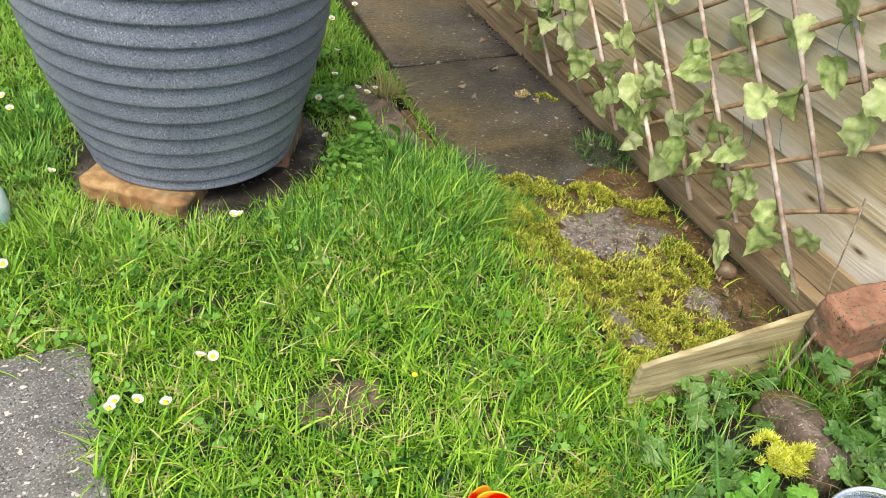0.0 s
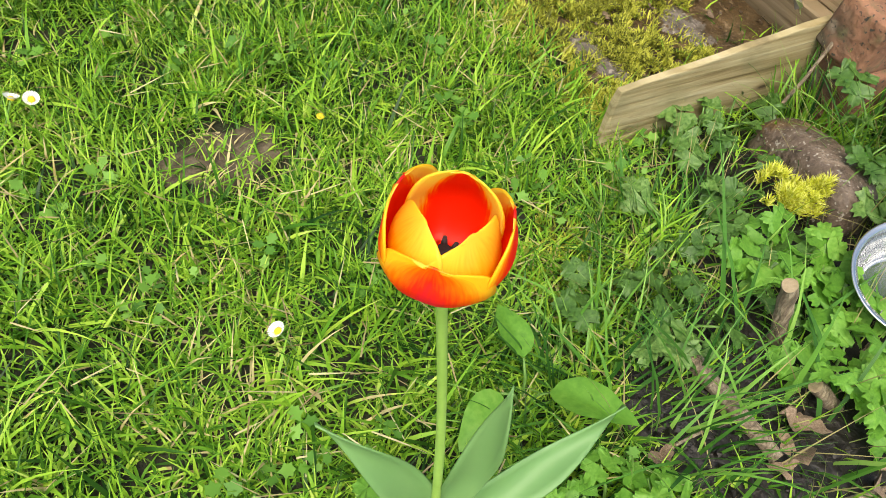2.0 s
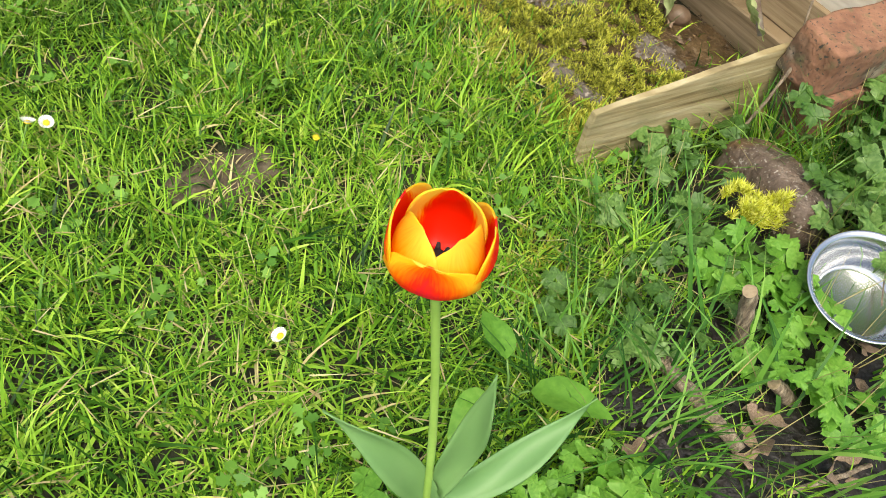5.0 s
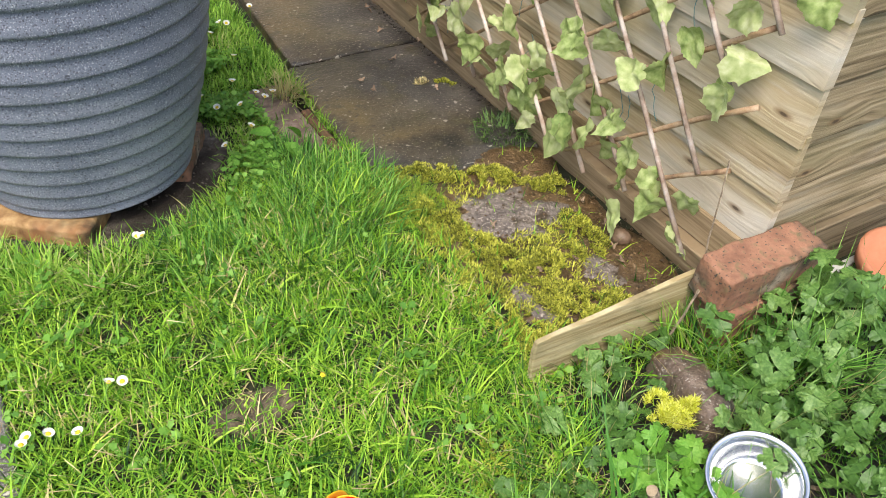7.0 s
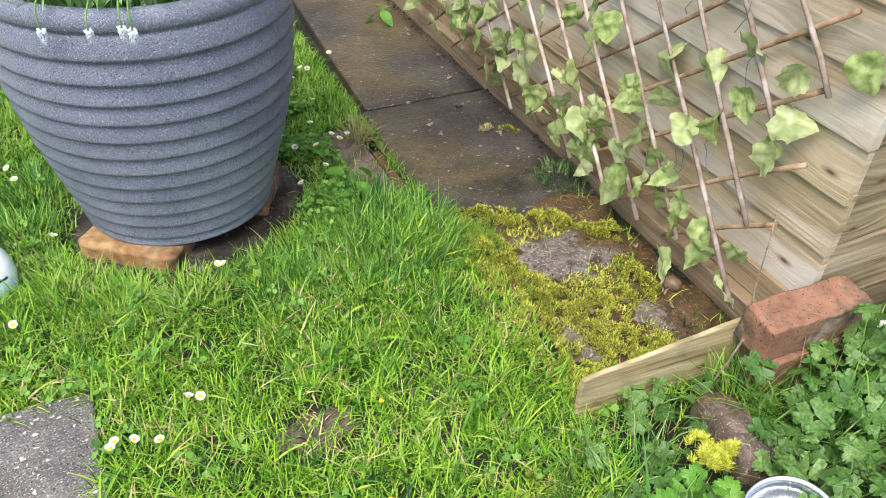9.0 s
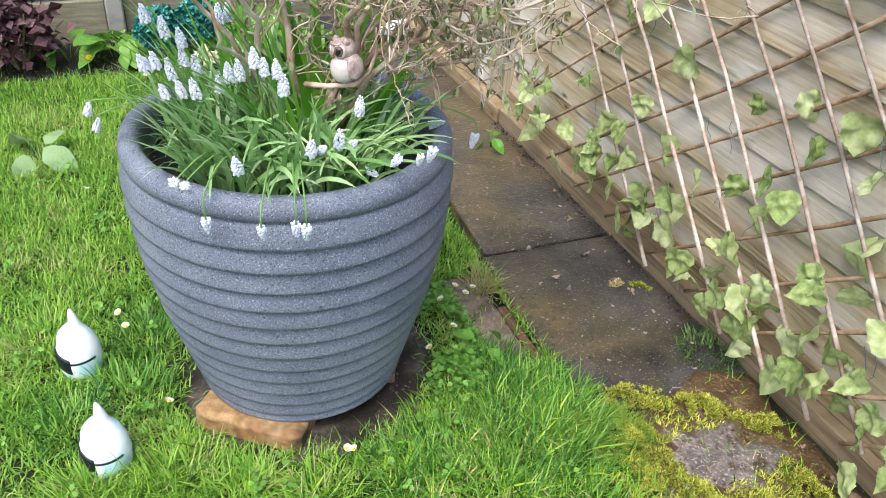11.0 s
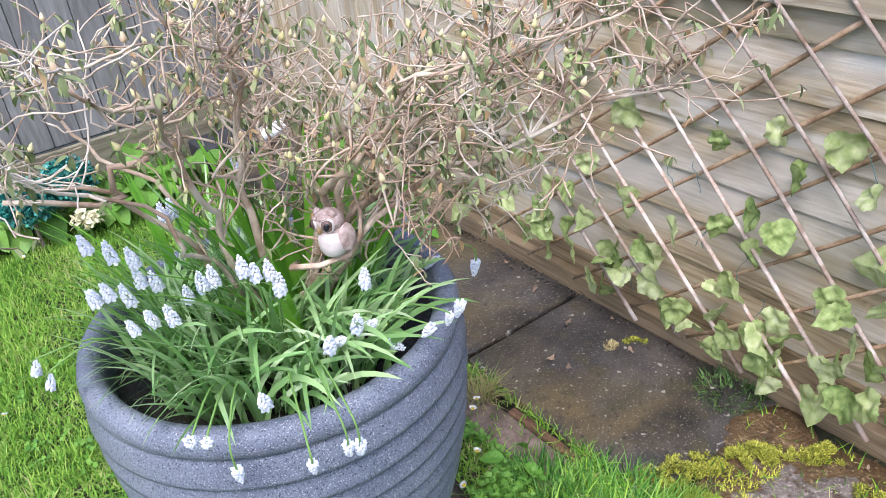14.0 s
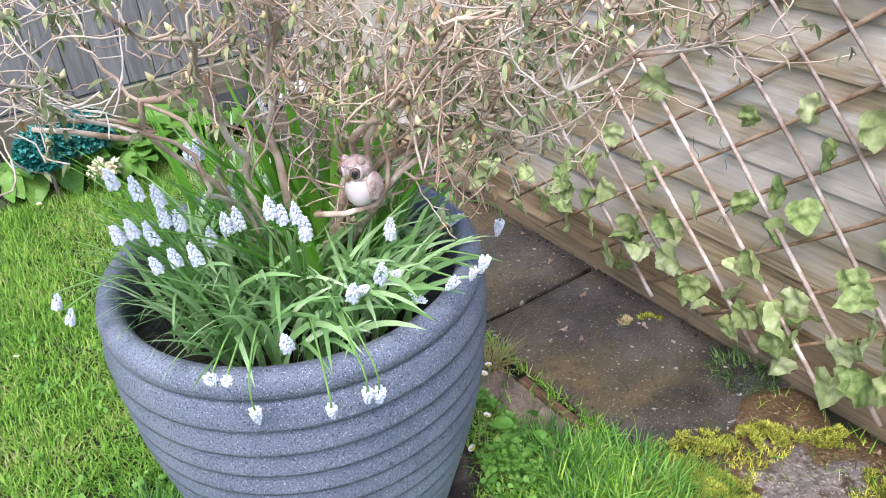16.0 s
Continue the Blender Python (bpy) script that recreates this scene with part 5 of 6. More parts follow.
    def blade(tip, ctrl, across, width, low, seed):
        v, f = [], []
        nv, nu = 18, 6
        tip = Vector(tip)
        ctrl = Vector(ctrl)
        foot = Vector((-0.002, 0.004, low))
        at = [foot * (1 - t) ** 2 + ctrl * (2 * t * (1 - t)) + tip * t * t for t in (j / nv for j in range(nv + 1))]
        across = Vector(across).normalized()
        for j, p in enumerate(at):
            t = j / nv
            d = (at[min(j + 1, nv)] - at[max(j - 1, 0)]).normalized()
            up = across.cross(d)
            up = up if up.z > 0 else -up
            w = width * (0.35 + 0.65 * math.sin(math.pi * min(1, t * 0.95 + 0.05)) ** 0.7) * (1 - t ** 4) / 2
            for i in range(nu + 1):
                u = i / nu * 2 - 1
                v.append(p + across * (u * w) + up * (0.5 * w * u * u + 0.004 * math.sin(t * 8 + seed) * u))
        for j in range(nv):
            for i in range(nu):
                q = j * (nu + 1) + i
                f.append((q, q + 1, q + nu + 2, q + nu + 1))
        ob = link_mesh("leaf", v, f, ml, True)
        so = ob.modifiers.new("thick", "SOLIDIFY")
        so.thickness = 0.001
        under(ob, root)

    blade((-0.067, 0.049, 0.226), (-0.022, 0.014, 0.185), (0.85, 0.05, 0.53), 0.025, 0.11, 1)
    blade((0.017, 0.004, 0.273), (0.016, 0.0, 0.205), (0.62, -0.78, -0.09), 0.022, 0.14, 2)
    blade((0.133, 0.003, 0.159), (0.060, -0.006, 0.118), (0.08, -0.88, -0.47), 0.027, 0.11, 3)
    blade((-0.052, 0.002, 0.085), (-0.025, 0.006, 0.135), (0.5, -0.75, 0.35), 0.024, 0.08, 4)


tulip()


# ---- crumbs of earth ----
def crumbs(n, x0, x1, y0, y1, z, lo, hi, seed, label, mat=M_SOIL, keep=None):
    g = np.random.default_rng(seed)
    x, y, s = g.uniform(x0, x1, n), g.uniform(y0, y1, n), g.uniform(lo, hi, n) * g.random(n)
    v, f = [], []
    unit = [Vector(q) for q in ((1, 0, 0), (0, 1, 0), (-1, 0, 0), (0, -1, 0), (0, 0, 0.8), (0, 0, -0.8))]
    tri = [(0, 1, 4), (1, 2, 4), (2, 3, 4), (3, 0, 4), (1, 0, 5), (2, 1, 5), (3, 2, 5), (0, 3, 5)]
    for i in range(n):
        if keep and not keep(x[i], y[i]):
            continue
        m = pose(x[i], y[i], z + s[i] * 0.3, *g.uniform(0, 360, 3))
        b = len(v)
        k = g.uniform(0.6, 1.3, (6, 1))
        v += [tuple(m @ (q * float(s[i] * k[j, 0]))) for j, q in enumerate(unit)]
        f += [tuple(b + q for q in t) for t in tri]
    return tagged(link_mesh("soil_crumbs", v, f, mat), label, "soil", kind="stuff")


crumbs(2600, 0.48, 1.1, 0.02, 0.42, 0.013, 0.002, 0.008, 41, "loose dark crumbs of soil in the bed", keep=lambda x, y: math.hypot(x - 0.795, y - 0.271) > 0.08 and ((x - 0.84) / 0.36) ** 2 + ((y - 0.21) / 0.33) ** 2 < 0.9)
crumbs(1100, 1.055, 1.083, 1.15, 2.35, 0.002, 0.001, 0.0045, 42, "dark crumbs of leaf mould along the shed foot")
crumbs(700, 0.8, 1.08, 0.62, 1.0, 0.006, 0.002, 0.006, 43, "brown crumbs of wet earth by the shed", M_WET)
crumbs(1300, 0.06, 0.50, 1.16, 1.66, 0.004, 0.002, 0.006, 44, "small grit on the concrete round the planter", M_BASE, keep=lambda x, y: math.hypot(x - 0.245, y - 1.405) < 0.24)
crumbs(160, 0.72, 1.06, 1.15, 2.7, 0.004, 0.001, 0.003, 45, "pale grit on the wet slabs", M_CONCRETE)


# ---- plants in the planter ----
M_STRAP = leafy("strap_leaf", [(0.0, (0.14, 0.29, 0.075)), (0.4, (0.30, 0.50, 0.18)), (0.8, (0.44, 0.62, 0.28)), (1.0, (0.64, 0.78, 0.48))], 0.28, 0.4, spec=0.6)
M_LILY = leafy("lily_leaf", [(0.0, (0.10, 0.30, 0.02)), (1.0, (0.25, 0.52, 0.05))], 0.38, 0.4, spec=0.35)
M_FLORET = leafy("pale_blue_floret", [(0.0, (0.78, 0.81, 0.95)), (0.35, (0.90, 0.91, 0.97)), (1.0, (0.97, 0.97, 0.97))], 0.6, 0.45)
SOIL_Z = 0.474


def strap_leaves():
    g = np.random.default_rng(8)
    n = 5000
    a, d = g.uniform(0, math.tau, n), 0.185 * g.random(n) ** 0.5
    x, y = POT[0] + d * np.cos(a), POT[1] + d * np.sin(a)
    toward = np.where(g.random(n) < 0.6, a + g.normal(0, 0.6, n), g.uniform(0, math.tau, n))
    long = g.uniform(0.13, 0.24, n) * np.where(x > POT[0] + 0.05, 0.68, 1.0)
    lean, bend = g.uniform(-0.1, 0.45, n), g.uniform(0.6, 2.3, n)
    keep = ((y < 1.50) | (g.random(n) < 0.45)) & ~((x > POT[0] + 0.05) & (y < POT[1] - 0.10) & (g.random(n) < 0.5))
    out, up = np.zeros(n), np.zeros(n)
    for i in range(1, 10):      # no leaf may cut through the pot's rim
        ang = lean + bend * (i - 0.5) / 9
        out, up = out + np.sin(ang) * long / 9, up + np.cos(ang) * long / 9
        far = np.hypot(x + np.cos(toward) * out - POT[0], y + np.sin(toward) * out - POT[1])
        keep &= ~((far > 0.218) & (far < 0.275) & (SOIL_Z + up < 0.541)) & ~((far >= 0.275) & (SOIL_Z + up < 0.47)) & (far < 0.31)
    keep[np.cumsum(keep) > 640] = False
    x, y, toward, long, lean, bend = (q[keep] for q in (x, y, toward, long, lean, bend))
    n = len(x)
    ob = blades("hyacinth_leaves", np.stack([x, y, np.full(n, SOIL_Z - 0.004)], 1), long, g.uniform(0.0065, 0.0115, n), toward, lean, bend, M_STRAP, 9, g.normal(0, 0.5, n), 0.5, 8)
    tagged(ob, "dense arching green strap leaves of grape hyacinths", "leaves", kind="stuff")
    n = 52
    a = g.uniform(-0.7, 3.85, n)
    d = 0.05 * np.sqrt(g.random(n))
    p = np.stack([0.265 + d * np.cos(a), 1.375 + 1.3 * d * np.sin(a), np.full(n, SOIL_Z - 0.004)], 1)
    ob = blades("lily_leaves", p, g.uniform(0.2, 0.34, n), g.uniform(0.015, 0.024, n), a, g.uniform(0.05, 0.4, n), g.uniform(0.0, 0.9, n), M_LILY, 8, g.normal(0, 0.6, n), 0.35, 5)
    tagged(ob, "tall broad upright green leaves in the planter", "leaves", kind="stuff")
    n = 22
    a = g.uniform(1.2, 3.6, n)
    p = np.stack([0.16 + 0.05 * np.cos(a), 1.50 + 0.05 * np.sin(a), np.full(n, SOIL_Z - 0.004)], 1)
    ob = blades("lily_leaves", p, g.uniform(0.2, 0.32, n), g.uniform(0.008, 0.013, n), a, g.uniform(0.1, 0.5, n), g.uniform(0.2, 1.0, n), M_LILY, 8, g.normal(0, 0.6, n), 0.35)
    tagged(ob, "upright green leaves at the back of the planter", "leaves", kind="stuff")


strap_leaves()


def floret_head(seed, length=0.034, width=0.0095):
    """A blunt spike of small urn-shaped bells."""
    rng = random.Random(seed)
    bm = bmesh.new()
    rows = 9
    for r in range(rows):
        t = r / (rows - 1)
        w = width * (0.75 + 0.35 * math.sin(math.pi * (0.15 + 0.7 * t))) * (1 - 0.6 * t ** 2.5)
        k = max(3, round(7 * w / width))
        for i in range(k):
            a = math.tau * (i + 0.5 * (r % 2)) / k + rng.uniform(-0.25, 0.25)
            s = 0.0032 * (1 - 0.42 * t) * rng.uniform(0.8, 1.15)
            made = bmesh.ops.create_icosphere(bm, subdivisions=2, radius=s)["verts"]
            for q in made:      # narrowed at the mouth
                if q.co.z < 0:
                    q.co = Vector((q.co.x * (1 + 0.45 * q.co.z / s), q.co.y * (1 + 0.45 * q.co.z / s), q.co.z * 1.35))
            m = pose(w * math.cos(a), w * math.sin(a), length * (t - 0.5) + rng.uniform(-0.0012, 0.0012), 0, 0, math.degrees(a)) @ pose(0, 0, 0, 0, -62 + 75 * t + rng.uniform(-14, 14), 0)
            bmesh.ops.transform(bm, matrix=m, verts=made)
    tube(bm, [(0, 0, -length * 0.5), (0, 0, length * 0.45)], [0.0016, 0.001], 5)
    me = bpy.data.meshes.new("flower_head")
    bm.to_mesh(me)
    bm.free()
    me.polygons.foreach_set("use_smooth", [True] * len(me.polygons))
    me.materials.append(M_FLORET)
    return me


HEADS = [floret_head(s, 0.026 + 0.004 * s, 0.0056 + 0.0006 * s) for s in range(3)]


def hyacinth(x, y, z, seed):
    rng = random.Random(seed)
    out = Vector((x - POT[0], y - POT[1], 0))
    d = out.length
    foot = Vector((POT[0], POT[1], SOIL_Z - 0.006)) + out * (min(0.16, d * 0.62) / max(d, 1e-3))
    root = thing("grape_hyacinth", foot, "pale blue-white grape hyacinth in flower in the planter", "flower", "grape hyacinths")
    tip = Vector((x, y, z)) - foot
    side = out / max(d, 1e-3)
    over = d > 0.24 and z < 0.60
    low = z < 0.585
    mid = tip * 0.5 + Vector((0, 0, 0.05 if low else 0.02)) + Vector((rng.uniform(-0.01, 0.01), rng.uniform(-0.01, 0.01), 0))
    pts = []
    for i in range(9):
        t = i / 8
        pts.append(mid * (2 * t * (1 - t)) + tip * t * t)
    if over:        # the stem leans out over the rim before it hangs down
        centre = Vector((POT[0], POT[1], 0)) - foot
        r = max(d, 0.275)
        a, b, c = Vector((0, 0, 0)), centre + side * 0.205 + Vector((0, 0, 0.570)), centre + side * (r - 0.004) + Vector((0, 0, max(0.556, z + 0.012)))
        knots = [a, b, c, tip]
        pts = []
        for k in range(3):
            p0, p1, p2, p3 = knots[max(k - 1, 0)], knots[k], knots[k + 1], knots[min(k + 2, 3)]
            for i in range(4):
                t = i / 4
                pts.append(0.5 * (2 * p1 + (p2 - p0) * t + (2 * p0 - 5 * p1 + 4 * p2 - p3) * t * t + (3 * p1 - p0 - 3 * p2 + p3) * t ** 3))
        pts.append(tip)
    part("stem", tube(bmesh.new(), pts, [0.0013] * len(pts), 6), M_STEM, root, smooth=True)
    end = (pts[-1] - pts[-2]).normalized()
    if low:
        end = (end + Vector((0, 0, rng.uniform(1.5, 2.5) if x < 0 else rng.uniform(-0.2, 0.5)))).normalized()
    else:
        end = (end + Vector((0, 0, 1.4))).normalized()
    head = new("flower_head", rng.choice(HEADS))
    s = rng.uniform(0.68, 0.82) if low else rng.uniform(0.82, 0.98)
    head.matrix_basis = Matrix.Translation(tip) @ end.to_track_quat("Z", "Y").to_matrix().to_4x4() @ Matrix.Diagonal((s, s, s, 1))
    head.parent = root


back = [(0.026, 1.42, 0.717), (0.049, 1.42, 0.696), (0.071, 1.42, 0.678), (0.071, 1.42, 0.649), (0.088, 1.42, 0.636), (0.051, 1.42, 0.633), (0.117, 1.40, 0.611), (0.013, 1.42, 0.646),
        (0.031, 1.42, 0.648), (0.021, 1.455, 0.628), (0.135, 1.476, 0.692), (0.150, 1.485, 0.690), (0.358, 1.50, 0.685), (0.251, 1.50, 0.709)]
middle = [(0.127, 1.36, 0.644), (0.142, 1.36, 0.645), (0.058, 1.36, 0.625), (0.035, 1.36, 0.624), (0.075, 1.332, 0.636), (0.149, 1.26, 0.701), (0.161, 1.26, 0.688), (0.178, 1.26, 0.683),
          (0.186, 1.26, 0.660), (0.291, 1.25, 0.622), (0.418, 1.35, 0.626), (0.444, 1.33, 0.540), (0.25, 1.21, 0.595), (0.269, 1.21, 0.584), (0.21, 1.21, 0.586), (0.227, 1.215, 0.579)]
front = [(0.101, 1.157, 0.601), (0.497, 1.299, 0.517), (0.177, 1.111, 0.513), (0.164, 1.113, 0.519), (0.120, 1.113, 0.523), (-0.063, 1.455, 0.540), (-0.071, 1.455, 0.568), (0.297, 1.208, 0.536),
         (0.315, 1.160, 0.575), (0.354, 1.17, 0.567), (0.372, 1.172, 0.572), (0.029, 1.199, 0.558), (0.040, 1.18, 0.564), (0.058, 1.177, 0.506)]
for k, (x, y, z) in enumerate(back + middle + front):
    hyacinth(x, y, z, 900 + k)


# ---- shrub in the planter ----
M_SHRUBLEAF = leafy("shrub_leaf", [(0.0, (0.10, 0.14, 0.05)), (0.4, (0.23, 0.27, 0.115)), (0.75, (0.38, 0.41, 0.20)), (0.88, (0.50, 0.49, 0.26)), (0.91, (0.40, 0.26, 0.12)), (1.0, (0.50, 0.34, 0.18))], 0.5, 0.35, spec=0.3, patches=(12.0, 0.3))
M_BUD = leafy("shrub_bud", [(0.0, (0.56, 0.50, 0.22)), (0.6, (0.74, 0.67, 0.38)), (1.0, (0.66, 0.48, 0.32))], 0.55, 0.15, island=False)


def shrub():
    rng = random.Random(77)
    root = thing("shrub", (0.25, 1.42, SOIL_Z - 0.01), "half-bare twisted shrub with pale bark, buds and few leaves", "shrub")
    origin = Vector((0.25, 1.42, SOIL_Z - 0.01))
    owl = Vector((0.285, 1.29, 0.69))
    twigs, leaves, buds = bmesh.new(), [], []

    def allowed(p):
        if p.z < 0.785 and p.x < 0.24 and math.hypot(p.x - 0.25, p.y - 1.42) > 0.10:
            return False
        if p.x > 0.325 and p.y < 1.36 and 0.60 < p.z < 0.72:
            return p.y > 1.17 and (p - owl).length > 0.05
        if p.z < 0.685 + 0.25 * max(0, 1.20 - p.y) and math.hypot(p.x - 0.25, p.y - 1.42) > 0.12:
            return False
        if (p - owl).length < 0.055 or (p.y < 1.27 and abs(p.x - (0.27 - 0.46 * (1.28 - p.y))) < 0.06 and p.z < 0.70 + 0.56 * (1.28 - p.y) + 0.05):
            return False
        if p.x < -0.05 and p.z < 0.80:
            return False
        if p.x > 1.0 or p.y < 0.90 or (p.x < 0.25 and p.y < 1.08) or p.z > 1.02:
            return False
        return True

    def walk_twig(p, d, length, r, depth, bm):
        pts, rad = [p.copy()], [r]
        step = 0.011 if depth > 1 else 0.015
        n = max(3, int(length / step))
        kids = []
        for i in range(n):
            k = 0.62 if rng.random() < 0.28 else 0.17
            d = (d + Vector((rng.gauss(0, k), rng.gauss(0, k), rng.gauss(0, k * 0.8) + 0.03))).normalized()
            q = p + d * step
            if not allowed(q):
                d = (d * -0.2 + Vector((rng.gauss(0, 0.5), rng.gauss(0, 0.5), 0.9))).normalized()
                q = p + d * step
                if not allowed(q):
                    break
            p = q
            pts.append(p.copy())
            rad.append(max(0.0009, r * (1 - 0.5 * (i + 1) / n)) * (1 + 0.32 * noise.noise(p * 120)))
            if i > 0 and depth < 3 and rng.random() < (0.20 if depth == 1 else 0.22):
                kids.append((p.copy(), d.copy(), rad[-1]))
        if len(pts) > 2:
            tube(bm, [q - origin for q in pts], rad, 5 if depth > 1 else 7, cap=False)
            if depth >= 2:
                ends(pts[-1], d, rng.random())
        for q, e, rr in kids:
            side = Vector((rng.gauss(0, 1), rng.gauss(0, 1), rng.gauss(0.15, 0.6))).normalized()
            walk_twig(q, (e * 0.5 + side).normalized(), length * rng.uniform(0.35, 0.65), rr * 0.62, depth + 1, bm)

    def ends(p, d, luck):
        a0 = rng.uniform(0, math.tau)
        if luck < 0.27:
            buds.append((p.copy(), d.copy(), rng.uniform(0.7, 1.2)))
        for k in range(rng.randint(3, 6) if luck < 0.5 else rng.randint(1, 3)):
            leaves.append((p - d * rng.uniform(0, 0.008), a0 + k * 1.2 + rng.uniform(-0.35, 0.35), rng.uniform(5, 78), rng.uniform(0.009, 0.020)))

    def limb(target, foot, r, seed, sag=0.0):
        g = random.Random(seed)
        a, b = Vector((foot[0], foot[1], SOIL_Z - 0.01)), Vector(target)
        rise = Vector((a.x + (b.x - a.x) * 0.18, a.y + (b.y - a.y) * 0.18, SOIL_Z + (b.z - SOIL_Z) * 0.72 - sag))
        pts, rad = [], []
        n = 22
        for i in range(n + 1):
            t = i / n
            p = a * (1 - t) ** 2 + rise * 2 * t * (1 - t) + b * t * t
            w = noise.noise_vector(Vector((t * 5.5, seed * 1.7, 0))) * 0.034 * min(1, t * 3) + noise.noise_vector(Vector((t * 15, seed * 2.3, 4))) * 0.010 * min(1, t * 3)
            pts.append(p + w)
            rad.append(r * 0.72 * (1 - 0.68 * t) * (1 + 0.16 * noise.noise(Vector((t * 14, seed, 0)))))
        part("limb", tube(bmesh.new(), [q - origin for q in pts], rad, 9), M_BARK, root, smooth=True)
        for i in range(6, n + 1):
            t = i / n
            for _ in range(2 if t > 0.45 else 1):
                if g.random() < (0.34 if b.x < 0.15 else 0.62):
                    d = (pts[min(i + 1, n)] - pts[i - 1]).normalized()
                    side = Vector((rng.gauss(0, 1), rng.gauss(0, 1), rng.gauss(0.25, 0.7))).normalized()
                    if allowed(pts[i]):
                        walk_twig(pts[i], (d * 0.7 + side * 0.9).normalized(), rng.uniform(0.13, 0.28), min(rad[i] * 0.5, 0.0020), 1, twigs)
        walk_twig(pts[-1], (pts[-1] - pts[-3]).normalized(), 0.25, rad[-1] * 0.9, 1, twigs)
        spurs(pts, rad, 14)

    def spurs(pts, rad, n):
        """Short knobbly side shoots with a few leaves at their ends."""
        for _ in range(n):
            q = rng.randrange(7, len(pts))
            side = Vector((rng.gauss(0, 1), rng.gauss(0, 1), rng.gauss(0.3, 0.7))).normalized()
            a = pts[q]
            b = a + side * rng.uniform(0.012, 0.03)
            c = b + (side + Vector((rng.gauss(0, 0.5), rng.gauss(0, 0.5), 0.5))).normalized() * rng.uniform(0.008, 0.025)
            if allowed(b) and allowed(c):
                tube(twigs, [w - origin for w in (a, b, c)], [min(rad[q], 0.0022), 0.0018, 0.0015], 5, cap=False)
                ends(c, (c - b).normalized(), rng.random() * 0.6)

    limb((-0.12, 1.42, 0.87), (0.215, 1.43), 0.007, 1)
    limb((0.02, 1.60, 0.88), (0.21, 1.45), 0.0065, 2)
    limb((0.05, 1.27, 0.93), (0.22, 1.41), 0.008, 3, -0.05)
    limb((0.36, 1.13, 0.88), (0.265, 1.40), 0.010, 4)
    limb((0.50, 1.22, 0.80), (0.275, 1.42), 0.011, 5, 0.02)
    limb((0.62, 1.40, 0.86), (0.285, 1.43), 0.010, 6)
    limb((0.38, 1.66, 0.90), (0.26, 1.45), 0.009, 7)
    limb((0.22, 1.36, 0.93), (0.235, 1.42), 0.010, 8)
    limb((0.44, 1.08, 0.90), (0.265, 1.41), 0.009, 9)
    limb((-0.10, 1.28, 0.90), (0.21, 1.42), 0.006, 10)
    limb((0.44, 1.25, 0.672), (0.29, 1.40), 0.0045, 12, -0.03)
    limb((0.54, 1.02, 0.84), (0.28, 1.40), 0.0085, 11, 0.0)
    crook = [(0.17, 1.42, 0.80), (0.105, 1.40, 0.797), (0.078, 1.40, 0.803), (0.074, 1.40, 0.775), (0.085, 1.40, 0.766), (0.054, 1.40, 0.764), (0.0, 1.40, 0.79), (-0.035, 1.41, 0.80)]
    part("limb", tube(bmesh.new(), [Vector(q) - origin for q in crook], [0.0052, 0.005, 0.0046, 0.0042, 0.004, 0.0038, 0.0034, 0.003], 8), M_BARK, root, smooth=True)
    ob = bm_object("brushwood", twigs, M_BARK, True)
    ob.parent = root
    tagged(ob, "thicket of fine twisted pale twigs", kind="stuff")
    outline = strap(5, 0.17)
    v, f = [], []
    for p, a, dip, s in leaves:
        m = Matrix.Translation(p - origin) @ pose(0, 0, 0, rng.uniform(-25, 25), dip, math.degrees(a))
        b = len(v)
        cx = [(x, y, 0.35 * abs(y) - 0.25 * x * x) for x, y in outline]
        v += [tuple(m @ (Vector(q) * s)) for q in cx]
        k = len(outline)
        half = k // 2
        for i in range(half):
            j0, j1 = i, i + 1
            k0, k1 = (k - i) % k, k - i - 1
            f.append((b + j0, b + j1, b + k1, b + k0)) if len({j0, j1, k0, k1}) == 4 else f.append(tuple(b + q for q in dict.fromkeys((j0, j1, k1, k0))))
    ob = under(link_mesh("foliage", v, [q for q in f if len(q) > 2], M_SHRUBLEAF, True), root)
    tagged(ob, "small dull green leaves at the twig ends", kind="stuff")
    bm = bmesh.new()
    bmesh.ops.create_icosphere(bm, subdivisions=2, radius=0.0033)
    for q in bm.verts:
        t = q.co.z / 0.0033
        q.co = Vector((q.co.x * (1 - 0.6 * max(0, t)), q.co.y * (1 - 0.6 * max(0, t)), q.co.z * (2.1 if t > 0 else 1.3)))
    me = bpy.data.meshes.new("bud")
    bm.to_mesh(me)
    bm.free()
    me.polygons.foreach_set("use_smooth", [True] * len(me.polygons))
    me.materials.append(M_BUD)
    for p, d, size in buds[:300]:
        ob = new("bud", me)
        ob.matrix_basis = Matrix.Translation(p - origin + Vector((0, 0, 0.004))) @ (d * 0.5 + Vector((0, 0, 0.9))).normalized().to_track_quat("Z", "Y").to_matrix().to_4x4() @ Matrix.Diagonal((size, size, size, 1))
        ob.parent = root


shrub()


